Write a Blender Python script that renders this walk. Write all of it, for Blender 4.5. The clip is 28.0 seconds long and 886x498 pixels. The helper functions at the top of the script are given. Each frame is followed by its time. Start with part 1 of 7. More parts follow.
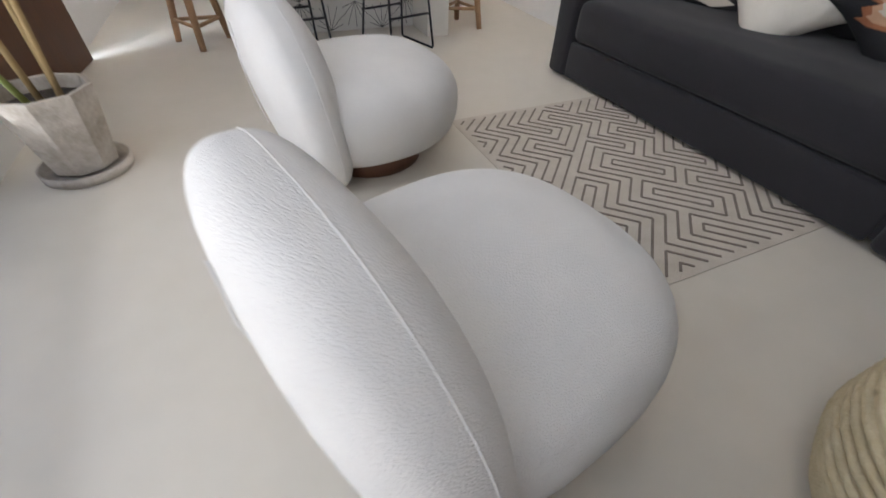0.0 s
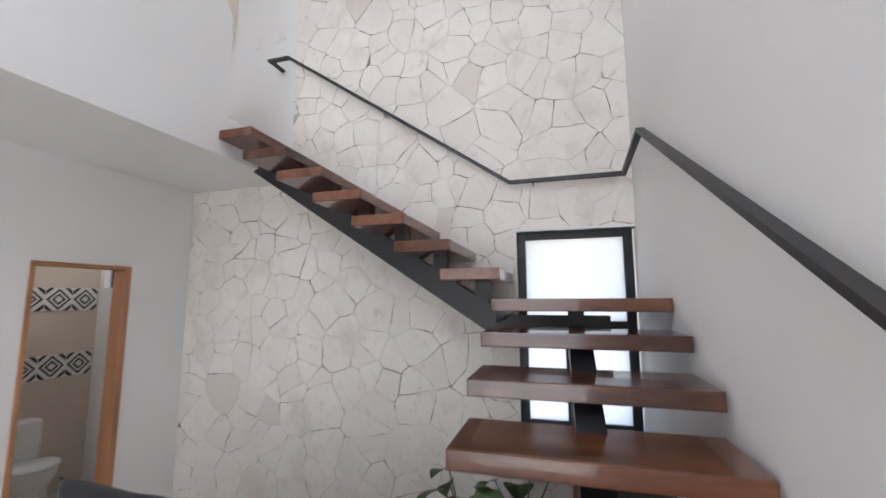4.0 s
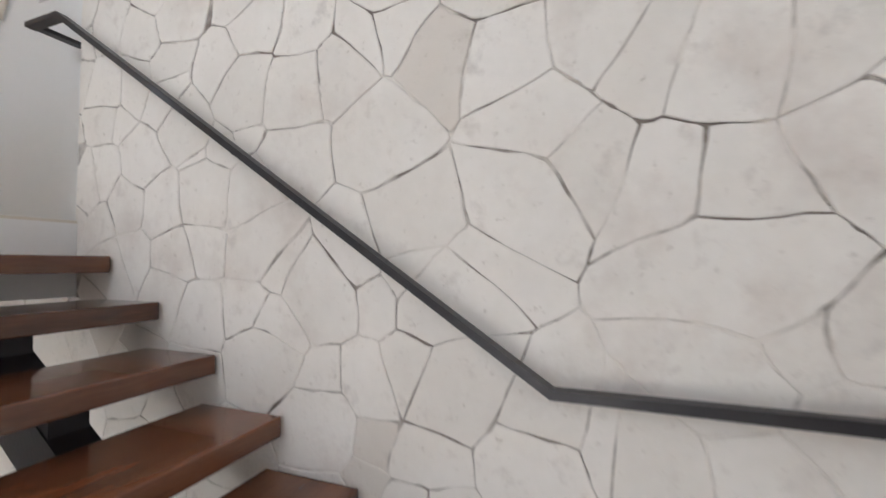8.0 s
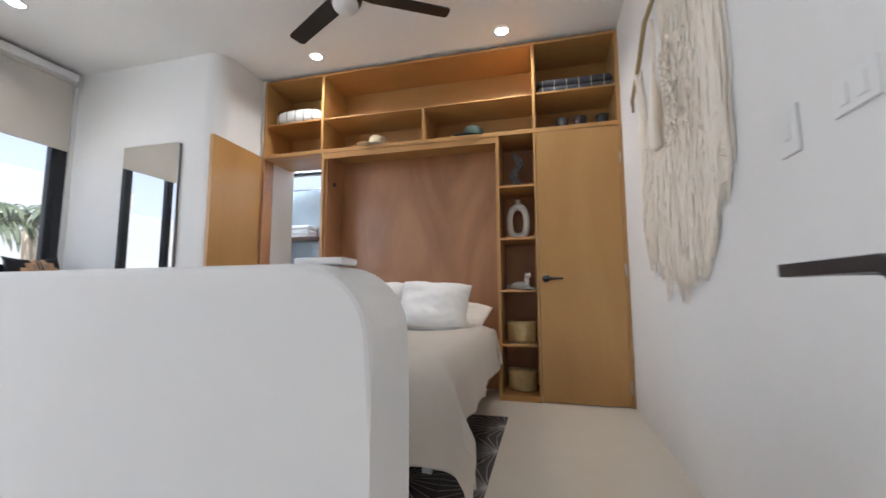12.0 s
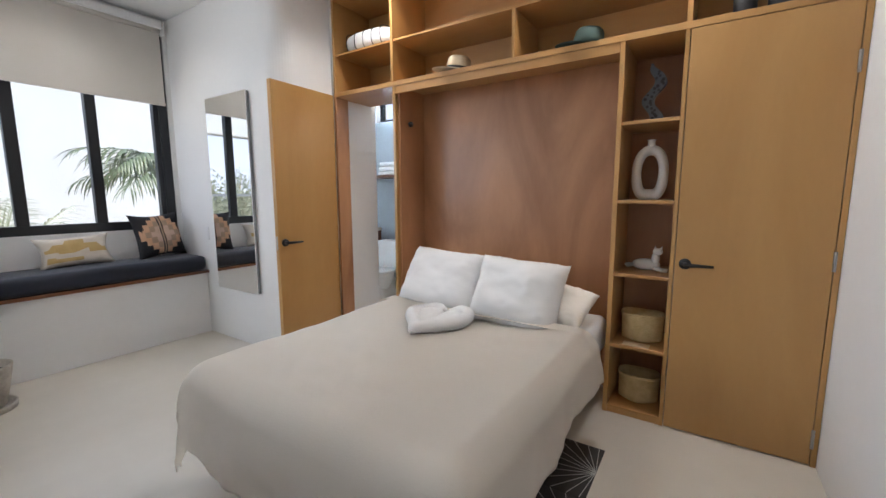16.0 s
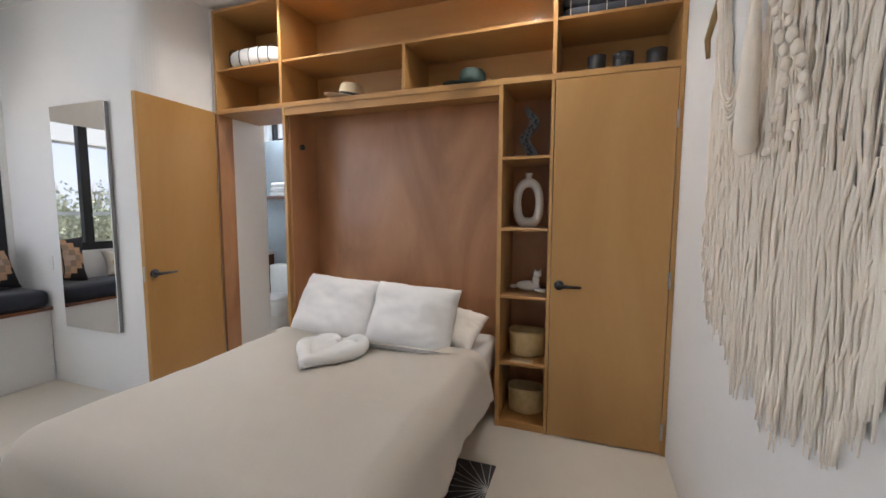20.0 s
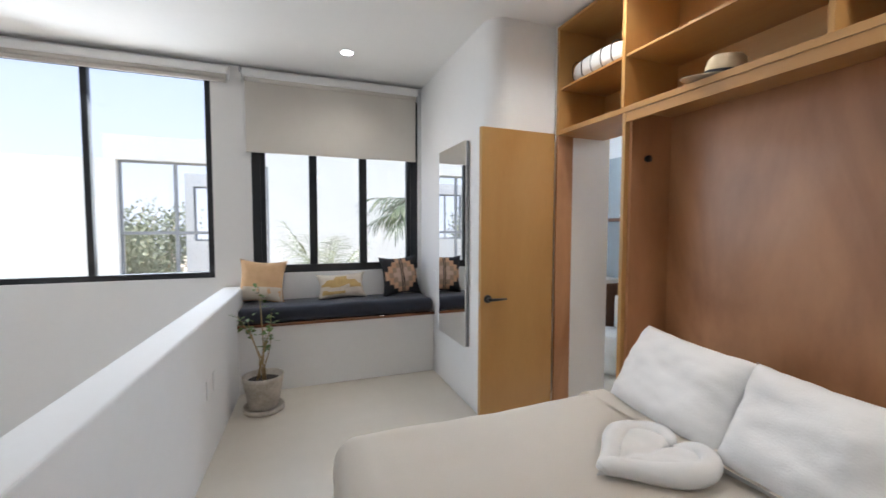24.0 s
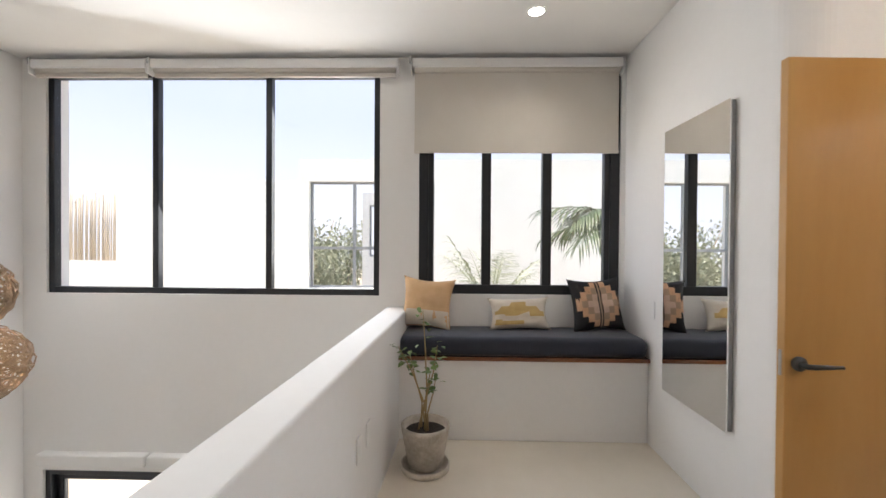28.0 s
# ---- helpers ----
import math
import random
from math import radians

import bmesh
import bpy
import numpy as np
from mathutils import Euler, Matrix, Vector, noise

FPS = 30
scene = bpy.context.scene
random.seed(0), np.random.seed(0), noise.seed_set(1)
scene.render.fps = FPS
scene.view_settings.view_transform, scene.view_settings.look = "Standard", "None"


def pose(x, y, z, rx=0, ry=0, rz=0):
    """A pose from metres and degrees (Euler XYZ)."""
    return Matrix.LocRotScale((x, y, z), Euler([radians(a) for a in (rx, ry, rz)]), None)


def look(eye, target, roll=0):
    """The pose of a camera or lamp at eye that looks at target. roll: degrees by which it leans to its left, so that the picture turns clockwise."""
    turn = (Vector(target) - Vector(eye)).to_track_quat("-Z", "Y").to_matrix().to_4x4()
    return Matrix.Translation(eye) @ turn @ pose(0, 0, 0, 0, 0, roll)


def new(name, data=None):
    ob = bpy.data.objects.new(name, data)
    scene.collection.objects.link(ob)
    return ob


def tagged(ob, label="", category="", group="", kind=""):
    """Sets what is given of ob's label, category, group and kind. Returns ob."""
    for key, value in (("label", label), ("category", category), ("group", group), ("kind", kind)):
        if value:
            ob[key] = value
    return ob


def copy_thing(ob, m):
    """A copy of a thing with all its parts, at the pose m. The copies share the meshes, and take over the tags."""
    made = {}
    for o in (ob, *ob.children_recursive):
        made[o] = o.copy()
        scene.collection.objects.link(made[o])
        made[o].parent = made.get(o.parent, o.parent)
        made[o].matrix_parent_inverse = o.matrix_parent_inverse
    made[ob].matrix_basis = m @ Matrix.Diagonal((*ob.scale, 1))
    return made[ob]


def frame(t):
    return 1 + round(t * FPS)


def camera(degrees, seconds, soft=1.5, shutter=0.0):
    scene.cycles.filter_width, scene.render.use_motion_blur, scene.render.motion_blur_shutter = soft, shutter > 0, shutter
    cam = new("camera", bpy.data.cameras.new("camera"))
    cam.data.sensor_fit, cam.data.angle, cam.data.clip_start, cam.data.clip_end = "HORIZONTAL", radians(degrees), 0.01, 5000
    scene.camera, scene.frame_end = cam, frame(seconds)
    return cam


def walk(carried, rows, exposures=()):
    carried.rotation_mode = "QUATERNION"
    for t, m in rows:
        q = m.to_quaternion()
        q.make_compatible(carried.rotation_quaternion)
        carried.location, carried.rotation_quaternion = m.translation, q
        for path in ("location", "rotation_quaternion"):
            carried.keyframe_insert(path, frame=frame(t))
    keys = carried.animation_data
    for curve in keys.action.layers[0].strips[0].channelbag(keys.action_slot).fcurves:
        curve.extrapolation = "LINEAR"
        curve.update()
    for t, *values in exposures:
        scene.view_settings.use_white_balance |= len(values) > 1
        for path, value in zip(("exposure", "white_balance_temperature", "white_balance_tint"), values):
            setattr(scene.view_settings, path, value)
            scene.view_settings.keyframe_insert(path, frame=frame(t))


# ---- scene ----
cam = camera(95.4, 28.0, shutter=0.4)
METRES, EYE, TILT, LEAN, TURN = 10.16, 0.88, 0.0, 0.0, -24.6
ROWS = [
    (0.0, 0.0, 0.0, 0.0, 1.24, -42.6, -1.35),
    (0.5, -0.0118, -0.0144, 0.0221, 0.63, -40.77, -1.21),
    (1.0, -0.0211, -0.0331, 0.0404, -0.22, -30.56, -0.64),
    (1.5, -0.0288, -0.0449, 0.052, -2.37, -20.23, -0.42),
    (2.0, -0.0332, -0.0541, 0.0595, -10.96, -11.74, -0.23),
    (2.5, -0.0135, -0.0473, 0.0628, -24.71, -4.21, -0.11),
    (3.0, 0.0157, -0.0361, 0.0652, -35.32, 1.85, -0.03),
    (3.5, 0.0525, -0.0224, 0.0769, -43.01, 5.81, -0.02),
    (4.0, 0.0825, -0.0117, 0.0914, -49.41, 6.98, 0.19),
    (4.5, 0.1054, -0.0001, 0.106, -50.51, 7.12, 0.05),
    (6.5, 0.2011, 0.0475, 0.1553, -55.19, 5.19, -0.16),
    (7.0, 0.2198, 0.062, 0.1694, -53.1, 2.32, -0.16),
    (7.5, 0.2353, 0.0724, 0.1881, -50.72, 1.78, -0.17),
    (8.0, 0.2481, 0.0895, 0.2069, -45.19, 2.0, -0.01),
    (8.5, 0.265, 0.1024, 0.2192, -34.42, 4.15, 0.23),
    (9.0, 0.2735, 0.1141, 0.2264, -21.08, 4.49, 0.55),
    (9.5, 0.2747, 0.1366, 0.2395, -7.78, 4.72, 0.55),
    (10.0, 0.275, 0.1632, 0.254, 5.31, 5.55, 0.64),
    (10.5, 0.2683, 0.1839, 0.264, 16.3, 6.59, 0.43),
    (11.0, 0.2619, 0.2069, 0.2733, 24.39, 6.85, 0.34),
    (11.5, 0.2521, 0.2278, 0.293, 30.24, 6.86, 0.32),
    (12.0, 0.2404, 0.2467, 0.3062, 38.91, 6.07, 0.19),
    (12.5, 0.2402, 0.2656, 0.3145, 44.75, 3.11, 0.06),
    (14.5, 0.2178, 0.325, 0.3524, 56.93, -2.44, -0.07),
    (15.0, 0.2133, 0.3252, 0.348, 57.58, -4.94, -0.24),
    (15.5, 0.2154, 0.3199, 0.3499, 57.91, -7.78, -0.27),
    (16.0, 0.216, 0.3188, 0.3514, 57.75, -7.59, 0.2),
    (16.5, 0.2136, 0.3218, 0.3479, 54.28, -6.82, -0.2),
    (17.0, 0.2159, 0.3224, 0.3484, 53.46, -7.64, -0.16),
    (17.5, 0.2169, 0.3221, 0.3461, 53.38, -8.04, -0.06),
    (18.0, 0.2203, 0.3224, 0.345, 52.37, -8.04, -0.17),
    (18.5, 0.2242, 0.3255, 0.346, 49.1, -8.17, -0.33),
    (19.0, 0.225, 0.3253, 0.3504, 47.03, -8.22, -0.35),
    (19.5, 0.2203, 0.323, 0.3551, 44.54, -8.16, -0.33),
    (20.0, 0.2215, 0.3226, 0.3575, 44.29, -5.19, -0.16),
    (20.5, 0.224, 0.3245, 0.3577, 46.76, -2.85, 0.0),
    (22.5, 0.1868, 0.3407, 0.3628, 66.64, -2.76, -0.05),
    (23.0, 0.181, 0.3468, 0.367, 76.88, -3.05, -0.02),
    (23.5, 0.1797, 0.3581, 0.3672, 85.53, -3.04, -0.18),
    (24.0, 0.1757, 0.3669, 0.3658, 94.02, -3.12, -0.12),
    (24.5, 0.1629, 0.3742, 0.3647, 101.84, -3.0, -0.12),
    (25.0, 0.1569, 0.3845, 0.3665, 110.08, -3.07, -0.11),
    (25.5, 0.1524, 0.3954, 0.3675, 116.42, -3.11, -0.03),
    (26.0, 0.1482, 0.3821, 0.3671, 117.18, -1.82, -0.17),
    (26.5, 0.1426, 0.3643, 0.3641, 116.17, -0.8, -0.23),
    (27.0, 0.1285, 0.3502, 0.3613, 115.95, -0.72, -0.26),
    (27.5, 0.1132, 0.3377, 0.3619, 115.98, -0.65, -0.27),
    (28.0, 0.0974, 0.3234, 0.3608, 115.87, -0.55, -0.41),
]
EXPOSURES = [(0.0, 0.66, 6180, 12), (1.5, 0.8, 6080, 13), (3.0, 1.0, 6000, 14), (4.5, 0.98, 6150, 13), (7.0, 0.8, 6250, 12), (9.0, 0.8, 6260, 11), (11.0, 0.86, 6120, 11), (13.0, 0.9, 5980, 11), (17.5, 0.84, 6080, 11), (20.5, 0.72, 6230, 12), (23.0, 0.84, 6060, 11), (24.5, 0.84, 6120, 10), (26.5, 0.86, 6500, 12), (28.0, 0.86, 6690, 12)]
walk(cam, [(t, pose(0, 0, EYE, TILT, LEAN, TURN) @ pose(METRES * x, METRES * y, METRES * z, 90 + pitch, roll, yaw)) for t, x, y, z, yaw, pitch, roll in ROWS], EXPOSURES)

# ---- world, sun, lamps ----
world = bpy.data.worlds.new("sky")
scene.world = world
world.use_nodes = True
wt = world.node_tree
sky = wt.nodes.new("ShaderNodeTexSky")
sky.sky_type, sky.sun_disc = "NISHITA", False
SUN_ELEVATION, SUN_AZIMUTH = 72.0, 164.0
sky.sun_elevation, sky.sun_rotation = radians(SUN_ELEVATION), radians(SUN_AZIMUTH)
sky.air_density, sky.dust_density, sky.ozone_density = 1.6, 2.2, 2.0
wt.nodes["Background"].inputs[1].default_value = 0.15
wt.links.new(sky.outputs[0], wt.nodes["Background"].inputs[0])


def lamp(name, kind, m, energy, color=(1, 1, 1), **more):
    data = bpy.data.lights.new(name, kind)
    data.energy, data.color = energy, color
    for key, value in more.items():
        if key == "angle":
            data.angle = value
        elif key == "size":
            data.size = value
        elif key == "size_y":
            data.shape, data.size_y = "RECTANGLE", value
        elif key == "radius":
            data.shadow_soft_size = value
        elif key == "spot":
            data.spot_size, data.spot_blend = value, 0.9
    ob = new(name, data)
    ob.matrix_world = m
    return ob


az, el = radians(SUN_AZIMUTH), radians(SUN_ELEVATION)
sun_from = Vector((math.sin(az) * math.cos(el), math.cos(az) * math.cos(el), math.sin(el)))
lamp("sun", "SUN", look(sun_from * 50, (0, 0, 0)), 5.0, (1.0, 0.96, 0.9), angle=radians(0.6))

# the plan, in metres
X_WEST, X_EAST, X_STONE = -1.0, 3.86, 3.73
Y_SOUTH, Y_NORTH = -0.985, 6.0
Z_LOW, Z_MEZZ, Z_TOP = 2.84, 3.16, 6.06


def edge_y(x):
    """The outer face of the mezzanine's edge and half wall, which runs slightly askew."""
    return 2.0 - 0.05 * x


SKY_COLOR = (0.93, 0.97, 1.0)
lamp("window_light_upper", "AREA", look((X_WEST - 0.16, 0.6, 5.02), (2.6, 2.4, 2.9)), 38, SKY_COLOR, size=2.7, size_y=1.7)
lamp("window_light_patio", "AREA", look((X_WEST - 0.16, 0.5, 1.35), (3, 0.9, 3.2)), 19, SKY_COLOR, size=2.5, size_y=2.4)
lamp("entrance_gap_light", "AREA", look((X_WEST - 0.03, 3.18, 1.1), (0.6, 4.7, 0.6)), 15, (0.78, 0.88, 1.0), size=0.12, size_y=1.9)
WARM = (1.0, 0.82, 0.62)
lamp("bathroom_window_light", "AREA", look((0.4, Y_NORTH + 0.03, 5.5), (0.62, 4.7, 4.5)), 40, (0.76, 0.88, 1.0), size=1.2, size_y=0.26)
lamp("cabinet_strip_light", "AREA", look((1.6, 5.56, 1.395), (1.6, 5.62, 0.8)), 1.8, (1.0, 0.9, 0.74), size=2.8, size_y=0.03)

# ---- materials ----
def material(name, color, rough=0.6, second=None, scale=6.0, fine=60.0, bump=0.1, metal=0.0, spread=0.5, coat=0.0, stretch=(1, 1, 1), sheen=0.0, by_object=0.0, bump_scale=None, grain=0.35, swirl=0.0):
    m = bpy.data.materials.new(name)
    m.use_nodes = True
    t = m.node_tree
    n, l = t.nodes, t.links
    p = n["Principled BSDF"]
    p.inputs["Metallic"].default_value = metal
    p.inputs["Coat Weight"].default_value = coat
    p.inputs["Sheen Weight"].default_value = sheen
    where = n.new("ShaderNodeTexCoord")
    mapping = n.new("ShaderNodeMapping")
    mapping.inputs["Scale"].default_value = stretch
    l.new(where.outputs["Object"], mapping.inputs["Vector"])
    big = n.new("ShaderNodeTexNoise")
    big.inputs["Scale"].default_value, big.inputs["Detail"].default_value = scale, 5.0
    small = n.new("ShaderNodeTexNoise")
    small.inputs["Scale"].default_value, small.inputs["Detail"].default_value = fine, 3.0
    big.inputs["Distortion"].default_value = swirl
    l.new(mapping.outputs[0], big.inputs["Vector"])
    l.new(mapping.outputs[0], small.inputs["Vector"])
    add = n.new("ShaderNodeMath")
    add.operation = "MULTIPLY_ADD"
    add.inputs[1].default_value = grain
    l.new(small.outputs[0], add.inputs[0])
    l.new(big.outputs[0], add.inputs[2])
    ramp = n.new("ShaderNodeValToRGB")
    e = ramp.color_ramp.elements
    middle = 0.505 + 0.5 * grain
    e[0].position, e[1].position = middle - spread / 2, middle + spread / 2
    second = second or tuple(c * 0.86 for c in color)
    e[0].color, e[1].color = (*second, 1), (*color, 1)
    if by_object:
        info = n.new("ShaderNodeObjectInfo")
        shift = n.new("ShaderNodeMath")
        shift.operation = "MULTIPLY_ADD"
        shift.inputs[1].default_value = by_object
        l.new(info.outputs["Random"], shift.inputs[0])
        l.new(add.outputs[0], shift.inputs[2])
        less = n.new("ShaderNodeMath")
        less.operation = "SUBTRACT"
        less.inputs[1].default_value = by_object / 2
        l.new(shift.outputs[0], less.inputs[0])
        l.new(less.outputs[0], ramp.inputs[0])
    else:
        l.new(add.outputs[0], ramp.inputs[0])
    l.new(ramp.outputs[0], p.inputs["Base Color"])
    rr = n.new("ShaderNodeMapRange")
    rr.inputs["To Min"].default_value, rr.inputs["To Max"].default_value = rough * 0.85, min(1.0, rough * 1.15)
    l.new(big.outputs[0], rr.inputs[0])
    l.new(rr.outputs[0], p.inputs["Roughness"])
    if bump:
        b = n.new("ShaderNodeBump")
        b.inputs["Strength"].default_value, b.inputs["Distance"].default_value = bump, 0.01
        if bump_scale:
            grain = n.new("ShaderNodeTexNoise")
            grain.inputs["Scale"].default_value, grain.inputs["Detail"].default_value = bump_scale, 2.0
            l.new(where.outputs["Object"], grain.inputs["Vector"])
            l.new(grain.outputs[0], b.inputs["Height"])
        else:
            l.new(small.outputs[0], b.inputs["Height"])
        l.new(b.outputs[0], p.inputs["Normal"])
    return m


def glow(name, color, strength):
    m = bpy.data.materials.new(name)
    m.use_nodes = True
    p = m.node_tree.nodes["Principled BSDF"]
    p.inputs["Base Color"].default_value = (*color, 1)
    p.inputs["Emission Color"].default_value = (*color, 1)
    p.inputs["Emission Strength"].default_value = strength
    return m


def clear_glass(name, tint=(1, 1, 1), rough=0.0, weight=1.0):
    """Thin window glass: it lets light straight through and mirrors at a slant."""
    m = bpy.data.materials.new(name)
    m.use_nodes = True
    t = m.node_tree
    n, l = t.nodes, t.links
    n.remove(n["Principled BSDF"])
    clear = n.new("ShaderNodeBsdfTransparent")
    clear.inputs[0].default_value = (*tint, 1)
    shine = n.new("ShaderNodeBsdfGlossy")
    shine.inputs["Roughness"].default_value = rough
    f = n.new("ShaderNodeLayerWeight")
    steep = n.new("ShaderNodeMath")
    steep.operation = "POWER"
    steep.inputs[1].default_value = 5.0
    l.new(f.outputs["Facing"], steep.inputs[0])
    amount = n.new("ShaderNodeMath")
    amount.operation = "MULTIPLY_ADD"
    amount.inputs[1].default_value, amount.inputs[2].default_value = 0.35, 0.02
    l.new(steep.outputs[0], amount.inputs[0])
    mix = n.new("ShaderNodeMixShader")
    l.new(amount.outputs[0], mix.inputs[0])
    l.new(clear.outputs[0], mix.inputs[1])
    l.new(shine.outputs[0], mix.inputs[2])
    l.new(mix.outputs[0], n["Material Output"].inputs[0])
    return m


PLASTER = material("white_plaster", (0.815, 0.808, 0.796), 0.75, (0.765, 0.758, 0.746), 1.4, 22, 0.06, spread=0.7, bump_scale=30)
CEIL = material("ceiling_paint", (0.85, 0.845, 0.83), 0.8, (0.81, 0.805, 0.79), 1.0, 18, 0.03, spread=0.8)
CEMENT = material("polished_cement", (0.7, 0.645, 0.56), 0.335, (0.605, 0.552, 0.465), 1.1, 9, 0.03, spread=0.7)
def limestone(name, joined=False):
    """Pale stone with cloudy tone, rosy and grey stains, fine pits and scratches."""
    m = material(name, (0.85, 0.806, 0.754), 0.85, (0.765, 0.718, 0.66), 3.4, 30, 0.0, spread=0.5, by_object=0.0 if joined else 0.3)
    n, l = m.node_tree.nodes, m.node_tree.links
    p = n["Principled BSDF"]
    tone = p.inputs["Base Color"].links[0].from_socket
    where = n.new("ShaderNodeTexCoord")
    for scale, detail, low, high, color, most in ((2.1, 9.0, 0.54, 0.78, (0.5, 0.41, 0.36, 1), 0.66), (5.5, 10.0, 0.63, 0.76, (0.4, 0.36, 0.33, 1), 0.6), (34.0, 5.0, 0.63, 0.74, (0.42, 0.36, 0.3, 1), 0.5), (13.0, 8.0, 0.58, 0.72, (0.58, 0.52, 0.47, 1), 0.5)):
        cloud = n.new("ShaderNodeTexNoise")
        cloud.inputs["Scale"].default_value, cloud.inputs["Detail"].default_value, cloud.inputs["Roughness"].default_value = scale, detail, 0.62
        l.new(where.outputs["Object"], cloud.inputs["Vector"])
        mask = n.new("ShaderNodeMapRange")
        mask.inputs["From Min"].default_value, mask.inputs["From Max"].default_value, mask.inputs["To Max"].default_value = low, high, most
        l.new(cloud.outputs[0], mask.inputs[0])
        mix = n.new("ShaderNodeMixRGB")
        mix.inputs[2].default_value = color
        l.new(mask.outputs[0], mix.inputs[0])
        l.new(tone, mix.inputs[1])
        tone = mix.outputs[0]
    info = n.new("ShaderNodeNewGeometry" if joined else "ShaderNodeObjectInfo")
    odd = n.new("ShaderNodeMapRange")
    odd.inputs["From Min"].default_value, odd.inputs["From Max"].default_value, odd.inputs["To Max"].default_value = 0.97, 0.98, 0.45
    l.new(info.outputs["Random Per Island" if joined else "Random"], odd.inputs[0])
    mix = n.new("ShaderNodeMixRGB")
    mix.inputs[2].default_value = (0.56, 0.49, 0.42, 1)
    l.new(odd.outputs[0], mix.inputs[0])
    l.new(tone, mix.inputs[1])
    l.new(mix.outputs[0], p.inputs["Base Color"])
    normal = None
    for scale, detail, strength, distance in ((7.0, 6.0, 0.35, 0.02), (60.0, 5.0, 0.3, 0.004)):
        rough = n.new("ShaderNodeTexNoise")
        rough.inputs["Scale"].default_value, rough.inputs["Detail"].default_value = scale, detail
        l.new(where.outputs["Object"], rough.inputs["Vector"])
        b = n.new("ShaderNodeBump")
        b.inputs["Strength"].default_value, b.inputs["Distance"].default_value = strength, distance
        l.new(rough.outputs[0], b.inputs["Height"])
        if normal:
            l.new(normal, b.inputs["Normal"])
        normal = b.outputs[0]
    l.new(normal, p.inputs["Normal"])
    return m


STONE = limestone("pale_limestone")
STONE_FAR = limestone("pale_limestone_far", True)
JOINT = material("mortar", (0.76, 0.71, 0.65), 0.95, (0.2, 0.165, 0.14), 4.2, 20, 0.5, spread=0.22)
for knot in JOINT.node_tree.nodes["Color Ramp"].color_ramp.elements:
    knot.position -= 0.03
TREAD_X = material("hardwood_along_x", (0.19, 0.068, 0.03), 0.23, (0.06, 0.021, 0.011), 4.5, 40, 0.04, stretch=(0.35, 2.5, 2.5), coat=0.5, by_object=0.35)
TREAD_Y = material("hardwood_along_y", (0.19, 0.068, 0.03), 0.23, (0.06, 0.021, 0.011), 4.5, 40, 0.04, stretch=(2.5, 0.35, 2.5), coat=0.55, by_object=0.35)
STEEL = material("black_steel", (0.022, 0.022, 0.025), 0.45, (0.015, 0.015, 0.017), 8, 90, 0.05)
RAIL = material("dark_rail_steel", (0.06, 0.056, 0.058), 0.4, (0.04, 0.037, 0.039), 8, 90, 0.04, metal=0.6)
ALU = material("black_aluminium", (0.018, 0.02, 0.024), 0.4, (0.012, 0.013, 0.016), 4, 80, 0.02, metal=0.2)
GREY_ALU = material("grey_aluminium", (0.32, 0.33, 0.34), 0.45, (0.25, 0.26, 0.27), 4, 80, 0.02, metal=0.4)
PLY = material("varnished_pine_ply", (0.52, 0.3, 0.108), 0.4, (0.42, 0.218, 0.066), 1.5, 30, 0.03, stretch=(1.4, 1.4, 0.42), coat=0.2, by_object=0.12, grain=0.14, swirl=1.2)
PLY_FLAT = material("varnished_ply_along_x", (0.5, 0.285, 0.1), 0.42, (0.41, 0.2, 0.06), 2.2, 34, 0.03, stretch=(0.22, 1.6, 1.6), coat=0.15, by_object=0.15, grain=0.18, swirl=0.6)
PLY_DARK = material("reddish_ply", (0.52, 0.268, 0.13), 0.42, (0.31, 0.135, 0.058), 1.25, 26, 0.03, stretch=(1.5, 1.5, 0.45), coat=0.1, spread=0.45, grain=0.1, swirl=2.2)
WALNUT = material("walnut_veneer", (0.19, 0.085, 0.045), 0.45, (0.095, 0.04, 0.022), 5, 40, 0.04, stretch=(2.4, 2.4, 0.16), by_object=0.25)
DOORWOOD = material("entrance_door_wood", (0.125, 0.047, 0.017), 0.5, (0.062, 0.022, 0.009), 4, 30, 0.05, stretch=(2, 2, 0.2))
PALEWOOD = material("pale_raw_wood", (0.46, 0.29, 0.16), 0.6, (0.33, 0.19, 0.1), 6, 50, 0.1, stretch=(2, 2, 0.4))
FABRIC = material("charcoal_sofa_cloth", (0.021, 0.019, 0.0235), 0.92, (0.0125, 0.0115, 0.0145), 5, 260, 0.3, sheen=0.1)
NAVY = material("navy_bench_cloth", (0.02, 0.024, 0.04), 0.85, (0.013, 0.016, 0.028), 7, 250, 0.25, sheen=0.2)
BOUCLE = material("white_boucle", (0.74, 0.715, 0.685), 0.95, (0.68, 0.655, 0.625), 9, 160, 0.42, sheen=0.1, bump_scale=350)
LINEN = material("beige_duvet", (0.93, 0.865, 0.775), 0.85, (0.91, 0.84, 0.745), 3, 180, 0.12, sheen=0.15)
SHEET = material("white_cotton", (0.8, 0.79, 0.775), 0.85, (0.74, 0.73, 0.715), 4, 150, 0.15, sheen=0.15)
TOWEL = material("white_terry", (0.84, 0.83, 0.81), 0.95, (0.77, 0.76, 0.74), 14, 260, 0.5, sheen=0.3)
BLIND = material("roller_blind_cloth", (0.6, 0.565, 0.51), 0.85, (0.55, 0.515, 0.46), 3, 300, 0.1)
MIRROR = material("mirror_silver", (0.93, 0.94, 0.94), 0.015, (0.92, 0.93, 0.93), 2, 20, 0.0, metal=1.0)
